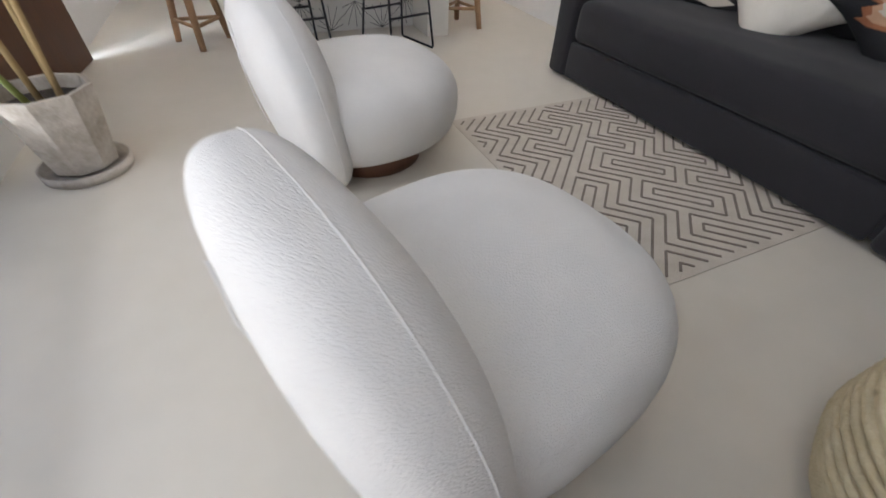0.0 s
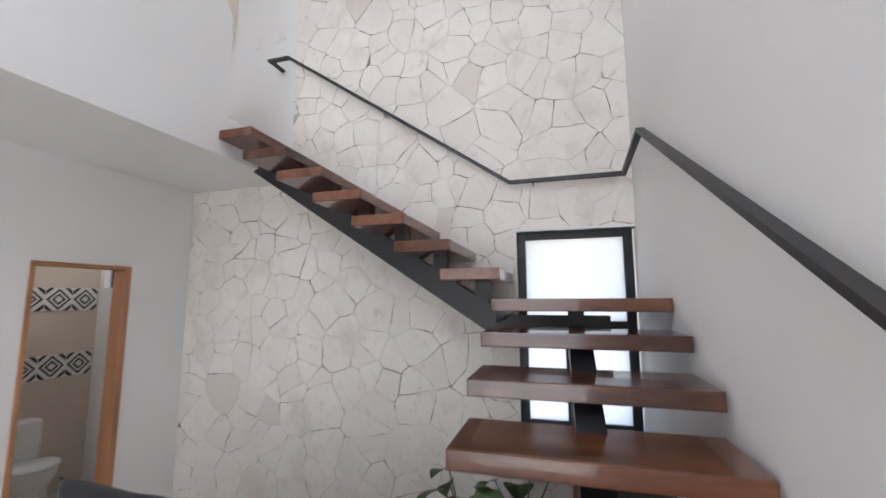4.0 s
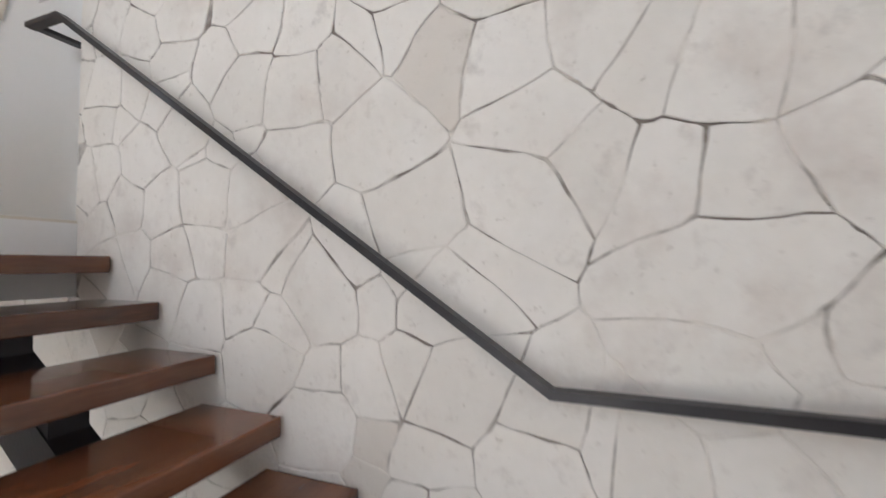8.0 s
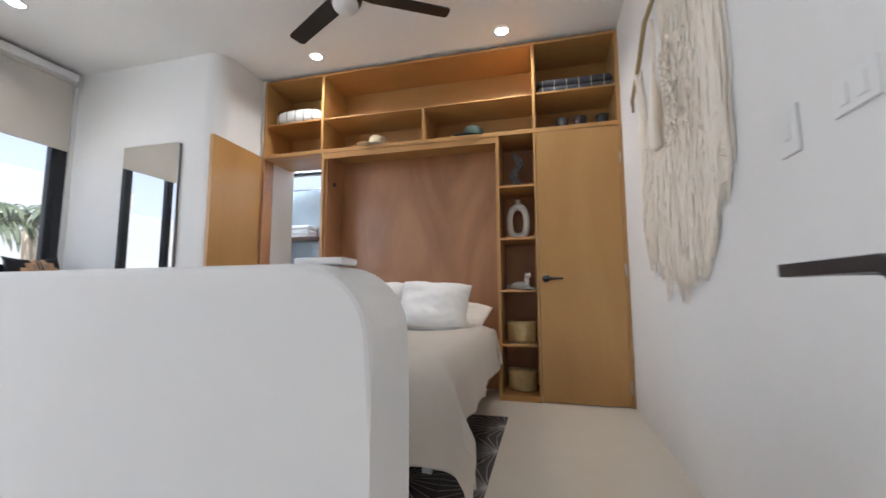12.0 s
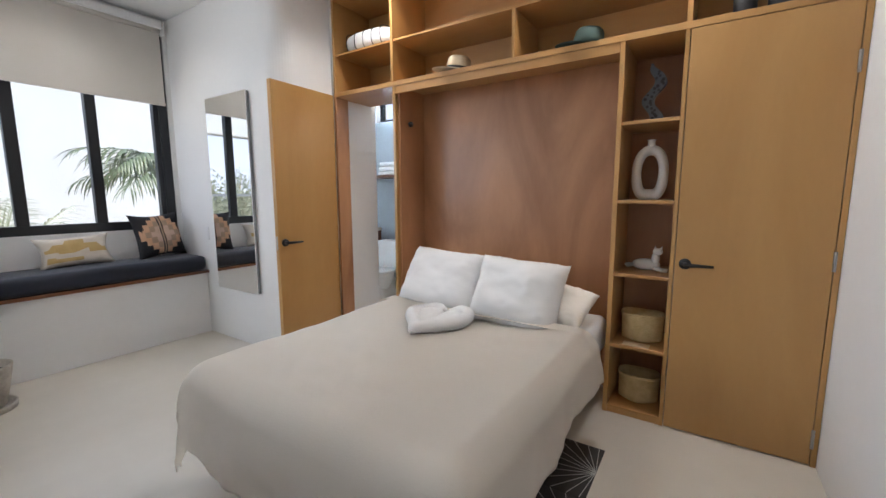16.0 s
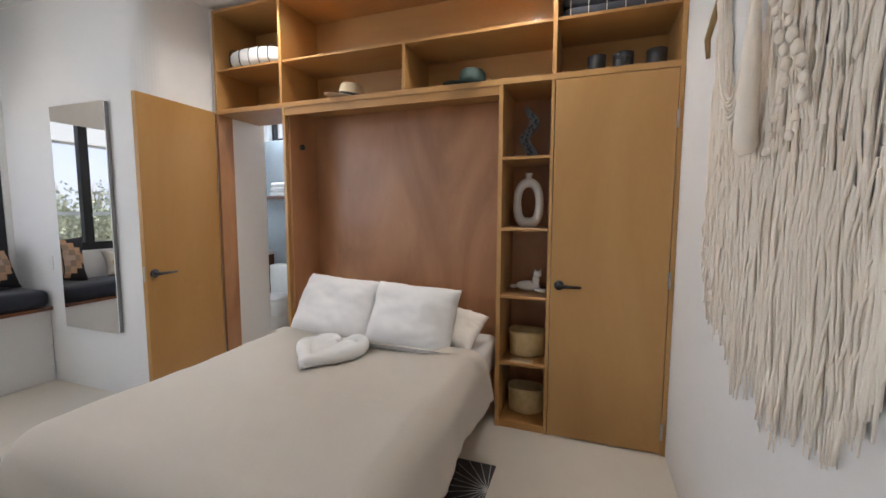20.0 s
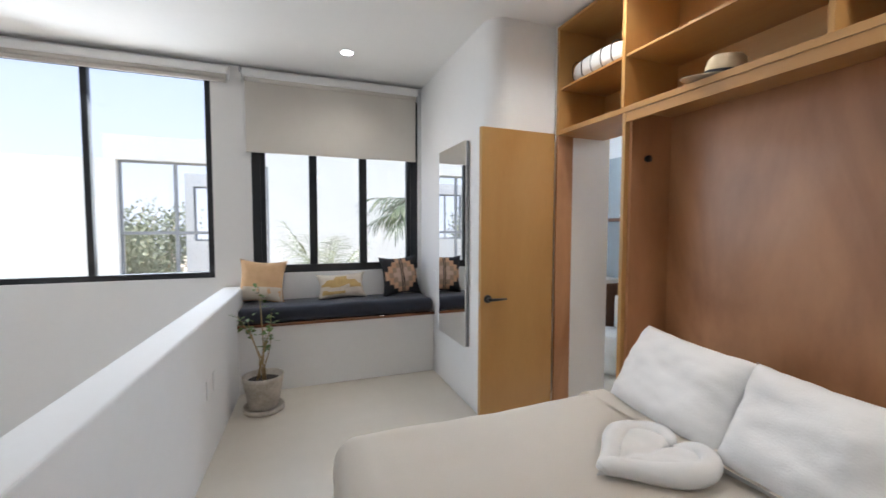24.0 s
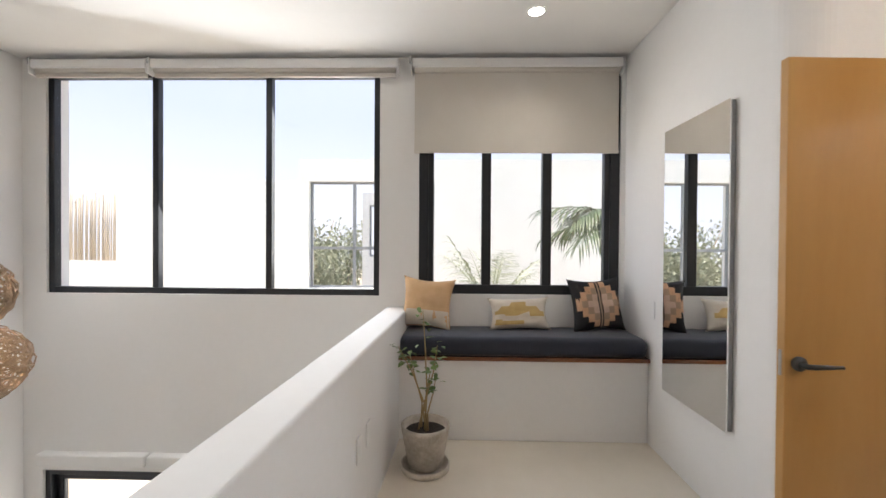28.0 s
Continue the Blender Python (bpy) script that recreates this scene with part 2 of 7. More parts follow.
GLASS = clear_glass("window_glass")


def frosted(name):
    """Milky glass that spreads the daylight behind it."""
    m = bpy.data.materials.new(name)
    m.use_nodes = True
    n, l = m.node_tree.nodes, m.node_tree.links
    n.remove(n["Principled BSDF"])
    milk = n.new("ShaderNodeBsdfTranslucent")
    milk.inputs[0].default_value = (0.88, 0.93, 0.98, 1)
    clear = n.new("ShaderNodeBsdfTransparent")
    mix = n.new("ShaderNodeMixShader")
    mix.inputs[0].default_value = 0.25
    l.new(milk.outputs[0], mix.inputs[1])
    l.new(clear.outputs[0], mix.inputs[2])
    l.new(mix.outputs[0], n["Material Output"].inputs[0])
    return m


FROST = frosted("frosted_pane")
LEAF = material("green_leaf", (0.12, 0.2, 0.05), 0.42, (0.05, 0.1, 0.024), 9, 60, 0.1, by_object=0.3)
# pale leaf green, lightened further: haze over the far trees is in the colour
LEAF_HAZY = material("hazy_garden_leaf", (0.36, 0.38, 0.26), 0.6, (0.22, 0.24, 0.15), 2.5, 30, 0.1, spread=0.4)
LEAF_LIGHT = material("yellow_green_leaf", (0.4, 0.42, 0.1), 0.5, (0.24, 0.29, 0.06), 6, 40, 0.1)
PALM_LEAF = material("palm_leaf", (0.075, 0.1, 0.04), 0.5, (0.042, 0.06, 0.024), 6, 40, 0.1)
SPRIG = material("small_green_leaf", (0.16, 0.25, 0.07), 0.5, (0.09, 0.15, 0.04), 9, 60, 0.1, by_object=0.5)
PATIO_LEAF = material("patio_leaf", (0.17, 0.3, 0.07), 0.45, (0.09, 0.17, 0.035), 7, 50, 0.1, by_object=0.3)
STALK = material("dry_stalk", (0.42, 0.3, 0.14), 0.7, (0.3, 0.2, 0.08), 8, 60, 0.1)
POT = material("weathered_concrete_pot", (0.6, 0.55, 0.48), 0.85, (0.36, 0.31, 0.25), 9, 50, 0.5, spread=0.4)
SOIL = material("potting_soil", (0.05, 0.035, 0.025), 0.95, (0.025, 0.018, 0.012), 30, 120, 0.9)
SEATGREY = material("charcoal_seat_plastic", (0.1, 0.1, 0.105), 0.6, (0.075, 0.076, 0.08), 8, 90, 0.1)
YELLOWSTALK = material("yellow_green_stalk", (0.3, 0.32, 0.09), 0.55, (0.2, 0.24, 0.06), 8, 60, 0.1)
DRYTIP = material("browned_leaf_edge", (0.42, 0.26, 0.1), 0.7, (0.3, 0.17, 0.06), 14, 60, 0.1)
CREAMCLOTH = material("cream_cotton", (0.74, 0.69, 0.615), 0.95, (0.68, 0.63, 0.55), 14, 200, 0.4)
RATTAN = material("rattan", (0.5, 0.32, 0.18), 0.6, (0.34, 0.2, 0.1), 14, 90, 0.2)
VINE = material("brown_vine", (0.38, 0.27, 0.175), 0.7, (0.25, 0.165, 0.1), 14, 90, 0.2)
ROPE = material("natural_cotton_rope", (0.95, 0.875, 0.765), 0.95, (0.91, 0.81, 0.685), 12, 150, 0.2, sheen=0.3)
PALMWEAVE = material("palm_weave", (0.58, 0.5, 0.34), 0.8, (0.46, 0.38, 0.23), 26, 110, 0.5)
CERAMIC = material("white_ceramic", (0.78, 0.765, 0.73), 0.6, (0.72, 0.7, 0.665), 8, 80, 0.1)
BLACKCLAY = material("black_clay", (0.035, 0.035, 0.037), 0.55, (0.02, 0.02, 0.022), 12, 90, 0.2)
GREYBLUE = material("painted_blue_grey_wood", (0.13, 0.145, 0.165), 0.6, (0.1, 0.115, 0.135), 12, 90, 0.1)
STRAW = material("straw_hat", (0.66, 0.55, 0.38), 0.8, (0.55, 0.43, 0.28), 30, 200, 0.4)
GREENHAT = material("dusty_green_felt", (0.05, 0.082, 0.07), 0.9, (0.036, 0.06, 0.052), 12, 140, 0.2)
CHROME = material("brushed_metal", (0.5, 0.5, 0.5), 0.35, (0.42, 0.42, 0.42), 6, 80, 0.0, metal=1.0)
FRIDGE = material("dark_stainless", (0.098, 0.097, 0.096), 0.45, (0.078, 0.077, 0.076), 3, 60, 0.0, metal=0.6, stretch=(1, 1, 8))
WHITETOP = material("white_polished_counter", (0.78, 0.75, 0.7), 0.35, (0.7, 0.67, 0.61), 2.2, 20, 0.03)
SPLASH = material("white_backsplash", (0.8, 0.79, 0.77), 0.3, (0.77, 0.76, 0.74), 2, 20, 0.0)
BLACKPLASTIC = material("black_plastic", (0.02, 0.02, 0.02), 0.4, (0.014, 0.014, 0.014), 8, 60, 0.0)
WHITEPLASTIC = material("white_plastic", (0.8, 0.8, 0.79), 0.45, (0.77, 0.77, 0.76), 8, 60, 0.0)
RUGWOOL = material("cream_rug_wool", (0.66, 0.595, 0.515), 0.95, (0.54, 0.475, 0.395), 10, 220, 0.6)
RUGLINE = material("dark_rug_yarn", (0.27, 0.225, 0.185), 0.95, (0.2, 0.165, 0.135), 20, 220, 0.6)
GREYPLASTER = material("blue_grey_plaster", (0.33, 0.37, 0.39), 0.5, (0.28, 0.31, 0.33), 2.5, 40, 0.06)
BEIGEPLASTER = material("beige_polished_plaster", (0.6, 0.52, 0.44), 0.45, (0.53, 0.45, 0.375), 2.5, 40, 0.06)
BASKETPALM = material("bright_palm_weave", (0.76, 0.6, 0.32), 0.8, (0.62, 0.46, 0.21), 26, 110, 0.5)
BLACKTILE = material("black_cement_tile", (0.03, 0.029, 0.03), 0.55, (0.02, 0.019, 0.02), 9, 60, 0.05, by_object=0.3)
WHITETILE = material("white_cement_tile", (0.72, 0.7, 0.66), 0.5, (0.64, 0.62, 0.58), 6, 60, 0.05, by_object=0.3)
TILELINE = material("tile_line", (0.55, 0.54, 0.52), 0.6, (0.45, 0.44, 0.42), 9, 60, 0.0)
MURAL_SAND = material("mural_sand_paint", (0.56, 0.49, 0.43), 0.8, (0.52, 0.45, 0.39), 5, 60, 0.02)
MURAL_PINK = material("mural_rose_paint", (0.57, 0.49, 0.455), 0.8, (0.53, 0.45, 0.415), 5, 60, 0.02)
MURAL_BLACK = material("mural_black_paint", (0.028, 0.028, 0.03), 0.75, (0.02, 0.02, 0.022), 5, 60, 0.02)
MURAL_WHITE = material("mural_white_paint", (0.82, 0.81, 0.79), 0.8, (0.8, 0.79, 0.77), 5, 60, 0.02)
RUST = material("rust_wool", (0.4, 0.16, 0.075), 0.95, (0.3, 0.11, 0.05), 14, 200, 0.4)
PEACH = material("peach_wool", (0.64, 0.4, 0.26), 0.95, (0.55, 0.32, 0.19), 14, 200, 0.4)
CREAM = material("cream_wool", (0.7, 0.64, 0.55), 0.95, (0.62, 0.55, 0.46), 14, 200, 0.4)
MUSTARD = material("mustard_wool", (0.56, 0.4, 0.17), 0.95, (0.5, 0.34, 0.13), 14, 200, 0.4)
WHEAT = material("wheat_wool", (0.66, 0.54, 0.33), 0.95, (0.6, 0.47, 0.28), 14, 200, 0.4)
OCHRE = material("ochre_cotton", (0.68, 0.45, 0.26), 0.95, (0.6, 0.38, 0.2), 14, 200, 0.4)
TAUPE = material("taupe_wool", (0.42, 0.3, 0.21), 0.95, (0.34, 0.235, 0.16), 14, 200, 0.4)
PINKWOOL = material("rose_wool", (0.6, 0.43, 0.34), 0.95, (0.52, 0.36, 0.27), 14, 200, 0.4)
BLACKWOOL = material("black_wool", (0.02, 0.019, 0.021), 0.95, (0.013, 0.013, 0.015), 14, 200, 0.4)
FACADE = material("sunlit_white_render", (0.82, 0.81, 0.78), 0.9, (0.76, 0.75, 0.72), 1.2, 20, 0.1)
SAND = material("patio_sand", (0.5, 0.43, 0.34), 0.95, (0.36, 0.3, 0.22), 2.5, 40, 0.5)
PALEPAVE = material("patio_paving", (0.66, 0.6, 0.51), 0.85, (0.5, 0.45, 0.37), 2.5, 30, 0.3)
CANE = material("dry_cane", (0.62, 0.54, 0.44), 0.85, (0.46, 0.39, 0.31), 6, 40, 0.3, stretch=(3, 3, 0.3), by_object=0.5)
BULB = glow("warm_bulb", (1.0, 0.8, 0.55), 18)
DOWN = glow("downlight_diffuser", (1.0, 0.97, 0.92), 9)
STRIP = glow("led_strip", (1.0, 0.9, 0.72), 6)

# ---- helpers for meshes ----
ROOTS = {}


def thing(name, m, label, category, group="", kind=""):
    ob = new(name)
    ob.empty_display_size = 0.1
    m = m if isinstance(m, Matrix) else Matrix.Translation(m)
    ob.matrix_basis = m
    ROOTS[ob] = m
    return tagged(ob, label, category, group, kind)


def mesh_of(name, bm, mat, smooth=False):
    me = bpy.data.meshes.new(name)
    bm.normal_update()
    if smooth:
        for f in bm.faces:
            f.smooth = True
    bm.to_mesh(me)
    bm.free()
    for one in mat if isinstance(mat, (list, tuple)) else [mat]:
        me.materials.append(one)
    return me


def part(name, bm, mat, parent, label="", smooth=False, world_space=False):
    if world_space and parent is not None:
        bm.transform(ROOTS[parent].inverted())
    ob = new(name, mesh_of(name, bm, mat, smooth))
    ob.parent = parent
    if parent is not None:
        ROOTS[ob] = ROOTS[parent]
    return tagged(ob, label) if label else ob


def solid(name, bm, mat, label, category, kind="", group="", smooth=False, at=None):
    """A thing of one mesh. at: its origin, in world coordinates; the mesh is given in world coordinates."""
    if at is not None:
        bm.transform(Matrix.Translation(at).inverted())
    ob = new(name, mesh_of(name, bm, mat, smooth))
    if at is not None:
        ob.location = at
    ROOTS[ob] = Matrix.Translation(at) if at is not None else Matrix()
    return tagged(ob, label, category, group, kind)


def box(x0, x1, y0, y1, z0, z1, bm=None, bevel=0.0, m=None, seg=2):
    bm = bm or bmesh.new()
    made = bmesh.ops.create_cube(bm, size=1.0)["verts"]
    bmesh.ops.transform(bm, matrix=Matrix.LocRotScale(((x0 + x1) / 2, (y0 + y1) / 2, (z0 + z1) / 2), None, (x1 - x0, y1 - y0, z1 - z0)), verts=made)
    if bevel:
        edges = list({e for v in made for e in v.link_edges})
        made = bmesh.ops.bevel(bm, geom=edges, offset=bevel, segments=seg, affect="EDGES", profile=0.5)["verts"]
    if m is not None:
        bmesh.ops.transform(bm, matrix=m, verts=list({v for v in made}))
    return bm


def cylinder(p0, p1, r0, r1=None, n=12, bm=None):
    bm = bm or bmesh.new()
    p0, p1 = Vector(p0), Vector(p1)
    r1 = r0 if r1 is None else r1
    m = Matrix.Translation((p0 + p1) / 2) @ (p1 - p0).to_track_quat("Z", "Y").to_matrix().to_4x4()
    bmesh.ops.create_cone(bm, cap_ends=True, segments=n, radius1=r0, radius2=r1, depth=(p1 - p0).length, matrix=m)
    return bm


def tube(points, r, n=8, bm=None, closed=False):
    """A round bar along points; r: one radius or one for each point."""
    bm = bm or bmesh.new()
    pts = [Vector(p) for p in points]
    rings = []
    up = None
    for i, p in enumerate(pts):
        a = pts[(i - 1) % len(pts)] if closed or i else p
        b = pts[(i + 1) % len(pts)] if closed or i < len(pts) - 1 else p
        d = (b - a).normalized()
        up = d.orthogonal().normalized() if up is None else (up - d * up.dot(d)).normalized()
        side = d.cross(up)
        radius = r[i] if isinstance(r, (list, tuple)) else r
        rings.append([bm.verts.new(p + (up * math.cos(2 * math.pi * k / n) + side * math.sin(2 * math.pi * k / n)) * radius) for k in range(n)])
    pairs = list(zip(rings, rings[1:])) + ([(rings[-1], rings[0])] if closed else [])
    for a, b in pairs:
        for k in range(n):
            bm.faces.new((a[k], a[(k + 1) % n], b[(k + 1) % n], b[k]))
    if not closed:
        bm.faces.new(rings[0][::-1])
        bm.faces.new(rings[-1])
    return bm


def bar(points, width, height, bm=None, up=(0, 0, 1)):
    """A flat bar with a rectangular section along points, mitred at the bends."""
    bm = bm or bmesh.new()
    pts = [Vector(p) for p in points]
    rings = []
    for i, p in enumerate(pts):
        d0 = (p - pts[i - 1]).normalized() if i else None
        d1 = (pts[i + 1] - p).normalized() if i < len(pts) - 1 else None
        d0, d1 = d0 or d1, d1 or d0
        d = (d0 + d1).normalized()
        side = d.cross(Vector(up)).normalized()
        top = side.cross(d).normalized()
        grow = 1 / max(0.5, d.dot(d1))
        flat = abs(d0.z - d1.z) > 1e-3
        sx, sz = (1, grow) if flat else (grow, 1)
        rings.append([bm.verts.new(p + side * width / 2 * a * sx + top * height / 2 * b * sz) for a, b in ((-1, -1), (1, -1), (1, 1), (-1, 1))])
    for a, b in zip(rings, rings[1:]):
        for k in range(4):
            bm.faces.new((a[k], a[(k + 1) % 4], b[(k + 1) % 4], b[k]))
    bm.faces.new(rings[0][::-1])
    bm.faces.new(rings[-1])
    bmesh.ops.recalc_face_normals(bm, faces=bm.faces[:])
    return bm


def lathe(profile, n=24, at=(0, 0, 0), bm=None, wobble=0.0, caps=True):
    """A turned body: profile of (radius, height) from bottom to top."""
    bm = bm or bmesh.new()
    rings = []
    for r, z in profile:
        rings.append([bm.verts.new((at[0] + r * (1 + wobble * math.sin(3 * a + z * 9)) * math.cos(a), at[1] + r * math.sin(a), at[2] + z)) for a in [2 * math.pi * k / n for k in range(n)]])
    for a, b in zip(rings, rings[1:]):
        for k in range(n):
            bm.faces.new((a[k], a[(k + 1) % n], b[(k + 1) % n], b[k]))
    if caps:
        bm.faces.new(rings[0][::-1])
        bm.faces.new(rings[-1])
    return bm


def grid(nu, nv, f, bm=None, close_u=False):
    """A sheet of nu x nv cells; f(u, v) gives the place for u, v in 0..1."""
    bm = bm or bmesh.new()
    vs = [[bm.verts.new(f(i / nu, j / nv)) for j in range(nv + 1)] for i in range(nu if close_u else nu + 1)]
    for i in range(nu):
        for j in range(nv):
            k = (i + 1) % len(vs)
            bm.faces.new((vs[i][j], vs[k][j], vs[k][j + 1], vs[i][j + 1]))
    return bm


def blob(center, size, power=2.4, nu=28, nv=16, bm=None, bend=None):
    """A closed rounded body, between an ellipsoid (2) and a box (large power)."""
    bm = bm or bmesh.new()
    def at(a, b):
        def s(v):
            return math.copysign(abs(v) ** (2 / power), v)
        p = Vector((s(math.cos(b)) * s(math.cos(a)) * size[0], s(math.cos(b)) * s(math.sin(a)) * size[1], s(math.sin(b)) * size[2]))
        if bend:
            p = bend(p)
        return p + Vector(center)
    rings = [[bm.verts.new(at(2 * math.pi * i / nu, -math.pi / 2 + math.pi * j / nv)) for i in range(nu)] for j in range(1, nv)]
    low, high = bm.verts.new(at(0, -math.pi / 2)), bm.verts.new(at(0, math.pi / 2))
    for a, b in zip(rings, rings[1:]):
        for k in range(nu):
            bm.faces.new((a[k], a[(k + 1) % nu], b[(k + 1) % nu], b[k]))
    for k in range(nu):
        bm.faces.new((low, rings[0][(k + 1) % nu], rings[0][k]))
        bm.faces.new((high, rings[-1][k], rings[-1][(k + 1) % nu]))
    return bm


def poly(points, thick, m=None, bm=None):
    """A flat plate with the outline points (x, y), from z = 0 to thick, moved by m."""
    bm = bm or bmesh.new()
    low = [bm.verts.new((x, y, 0)) for x, y in points]
    top = [bm.verts.new((x, y, thick)) for x, y in points]
    n = len(points)
    bm.faces.new(low[::-1])
    bm.faces.new(top)
    for k in range(n):
        bm.faces.new((low[k], low[(k + 1) % n], top[(k + 1) % n], top[k]))
    if m is not None:
        bmesh.ops.transform(bm, matrix=m, verts=low + top)
    return bm


def pillow_mesh(w, h, t, seed=0, n=18, pinch=0.3, soft=0.0):
    """A stuffed cushion lying in x, z with its thickness along y, its middle at the origin."""
    bm = bmesh.new()
    def place(u, v, side):
        a, b = 2 * u - 1, 2 * v - 1
        edge = (1 - a ** 4) * (1 - b ** 4)
        fat = max(0.0, edge) ** 0.55
        wob = noise.noise(Vector((a * 1.7 + seed, b * 1.7, seed * 3.1))) * 0.2
        calm = 0.35 if soft else 1.0
        x = a * w / 2 * (1 - pinch * (1 - b * b) * 0.5 * a * a) * (1 - soft * b ** 6)
        z = b * h / 2 * (1 - pinch * (1 - a * a) * 0.5 * b * b) * (1 - soft * a ** 6)
        fold = noise.noise(Vector((a * 4 + seed * 7, b * 4, side))) * 0.075 * edge
        return Vector((x, side * t / 2 * fat * (1 + wob) + fold * calm * t, z))
    grid(n, n, lambda u, v: place(u, v, -1), bm)
    grid(n, n, lambda u, v: place(v, u, 1), bm)
    bmesh.ops.remove_doubles(bm, verts=bm.verts[:], dist=0.0008)
    bmesh.ops.recalc_face_normals(bm, faces=bm.faces[:])
    return bm


def patch_on_pillow(outline, w, h, t, lift=0.004, seed=0, pinch=0.3, side=-1, step=0.02):
    """A woven figure that follows the cushion's front; outline in -1..1 across and up."""
    bm = bmesh.new()
    bm.faces.new([bm.verts.new((a, 0, b)) for a, b in outline])
    bmesh.ops.triangulate(bm, faces=bm.faces[:])
    for _ in range(3):
        long = [e for e in bm.edges if e.calc_length() > 0.22]
        if not long:
            break
        bmesh.ops.subdivide_edges(bm, edges=long, cuts=1)
        bmesh.ops.triangulate(bm, faces=bm.faces[:])
    for v in bm.verts:
        a, b = v.co.x, v.co.z
        edge = (1 - a ** 4) * (1 - b ** 4)
        wob = noise.noise(Vector((a * 1.7 + seed, b * 1.7, seed * 3.1))) * 0.2
        fold = noise.noise(Vector((a * 4 + seed * 7, b * 4, side))) * 0.075 * edge
        fat = max(0.0, edge) ** 0.55
        v.co = Vector((a * w / 2 * (1 - pinch * (1 - b * b) * 0.5 * a * a), side * (t / 2 * fat * (1 + wob) + lift) + fold * t, b * h / 2 * (1 - pinch * (1 - a * a) * 0.5 * b * b)))
    bm.normal_update()
    for f in bm.faces:
        if f.normal.y * side < 0:
            f.normal_flip()
    return bm

# ---- structure ----
def wall_sheet(us, vs, holes, t0, t1, place):
    """A wall of thickness t0..t1 over the grid us x vs without the cells inside the holes; place(u, v, t) gives the world point."""
    us = sorted(set(us) | {h[k] for h in holes for k in (0, 1)})
    vs = sorted(set(vs) | {h[k] for h in holes for k in (2, 3)})
    def full(i, j):
        if not (0 <= i < len(us) - 1 and 0 <= j < len(vs) - 1):
            return False
        u, v = (us[i] + us[i + 1]) / 2, (vs[j] + vs[j + 1]) / 2
        return not any(h[0] < u < h[1] and h[2] < v < h[3] for h in holes)
    bm = bmesh.new()
    made = {}
    def vert(i, j, t):
        if (i, j, t) not in made:
            made[(i, j, t)] = bm.verts.new(place(us[i], vs[j], t))
        return made[(i, j, t)]
    for i in range(len(us) - 1):
        for j in range(len(vs) - 1):
            if not full(i, j):
                continue
            for t in (t0, t1):
                bm.faces.new([vert(a, b, t) for a, b in ((i, j), (i + 1, j), (i + 1, j + 1), (i, j + 1))])
            for (di, dj), (a, b) in (((-1, 0), ((i, j), (i, j + 1))), ((1, 0), ((i + 1, j), (i + 1, j + 1))), ((0, -1), ((i, j), (i + 1, j))), ((0, 1), ((i, j + 1), (i + 1, j + 1)))):
                if not full(i + di, j + dj):
                    bm.faces.new((vert(*a, t0), vert(*b, t0), vert(*b, t1), vert(*a, t1)))
    bmesh.ops.recalc_face_normals(bm, faces=bm.faces[:])
    return bm


def along_y(u, v, t):
    return (t, u, v)


def along_x(u, v, t):
    return (u, t, v)


SLIDER = (-0.82, 1.84, 0.0, 2.65)
ENTRANCE = (2.28, 3.28, 0.0, 2.1)
WIN_L = (-0.785, 1.985, 4.128, 5.962)
WIN_R = (2.305, 3.925, 4.15, 5.93)
WIN_E = (-0.985, -0.165, 0.89, 2.3)
BATH_E = (3.8, 4.2, 1.93, 2.22)
solid("floor", box(-1.2, 4.06, -1.19, 6.2, -0.12, 0.0), CEMENT, "cream polished cement floor of the living room", "floor", "structure")
solid("wall_west", wall_sheet([-1.19, 6.2], [0, Z_TOP], [SLIDER, ENTRANCE, WIN_L, WIN_R], X_WEST - 0.2, X_WEST, along_y), PLASTER, "white plaster wall with patio door and upper windows", "wall", "structure")
solid("wall_east", wall_sheet([-1.19, 6.2], [0, Z_TOP], [WIN_E, BATH_E], X_EAST, X_EAST + 0.2, along_y), PLASTER, "white plaster wall behind the stone cladding", "wall", "structure")
solid("wall_south", wall_sheet([X_WEST, X_EAST], [0, Z_TOP], [], Y_SOUTH - 0.2, Y_SOUTH, along_x), PLASTER, "tall white plaster wall beside the stairs", "wall", "structure")
solid("wall_north", wall_sheet([X_WEST, X_EAST], [0, Z_TOP], [(-0.25, 1.05, 5.36, 5.64)], Y_NORTH, Y_NORTH + 0.2, along_x), PLASTER, "white plaster wall behind the kitchen", "wall", "structure")
solid("ceiling", box(X_WEST - 0.2, X_EAST + 0.2, -1.19, 6.2, Z_TOP, Z_TOP + 0.2), CEIL, "white painted ceiling above the mezzanine and the void", "ceiling", "structure")
slab = bmesh.new()
outline = [(X_WEST, edge_y(X_WEST)), (X_EAST, edge_y(X_EAST)), (X_EAST, Y_NORTH), (X_WEST, Y_NORTH)]
poly(outline, Z_MEZZ - 0.012 - Z_LOW, Matrix.Translation((0, 0, Z_LOW)), slab)
solid("mezzanine_slab", slab, PLASTER, "white plastered mezzanine slab, the ceiling of the kitchen", "ceiling", "structure")
solid("mezzanine_floor", poly([(X_WEST, edge_y(X_WEST) + 0.1), (2.99, edge_y(2.99) + 0.1), (2.99, edge_y(2.99) + 0.004), (X_EAST, edge_y(X_EAST) + 0.004), (X_EAST, Y_NORTH), (X_WEST, Y_NORTH)], 0.012, Matrix.Translation((0, 0, Z_MEZZ - 0.012))), CEMENT, "cream polished cement floor of the mezzanine bedroom", "floor", "structure")


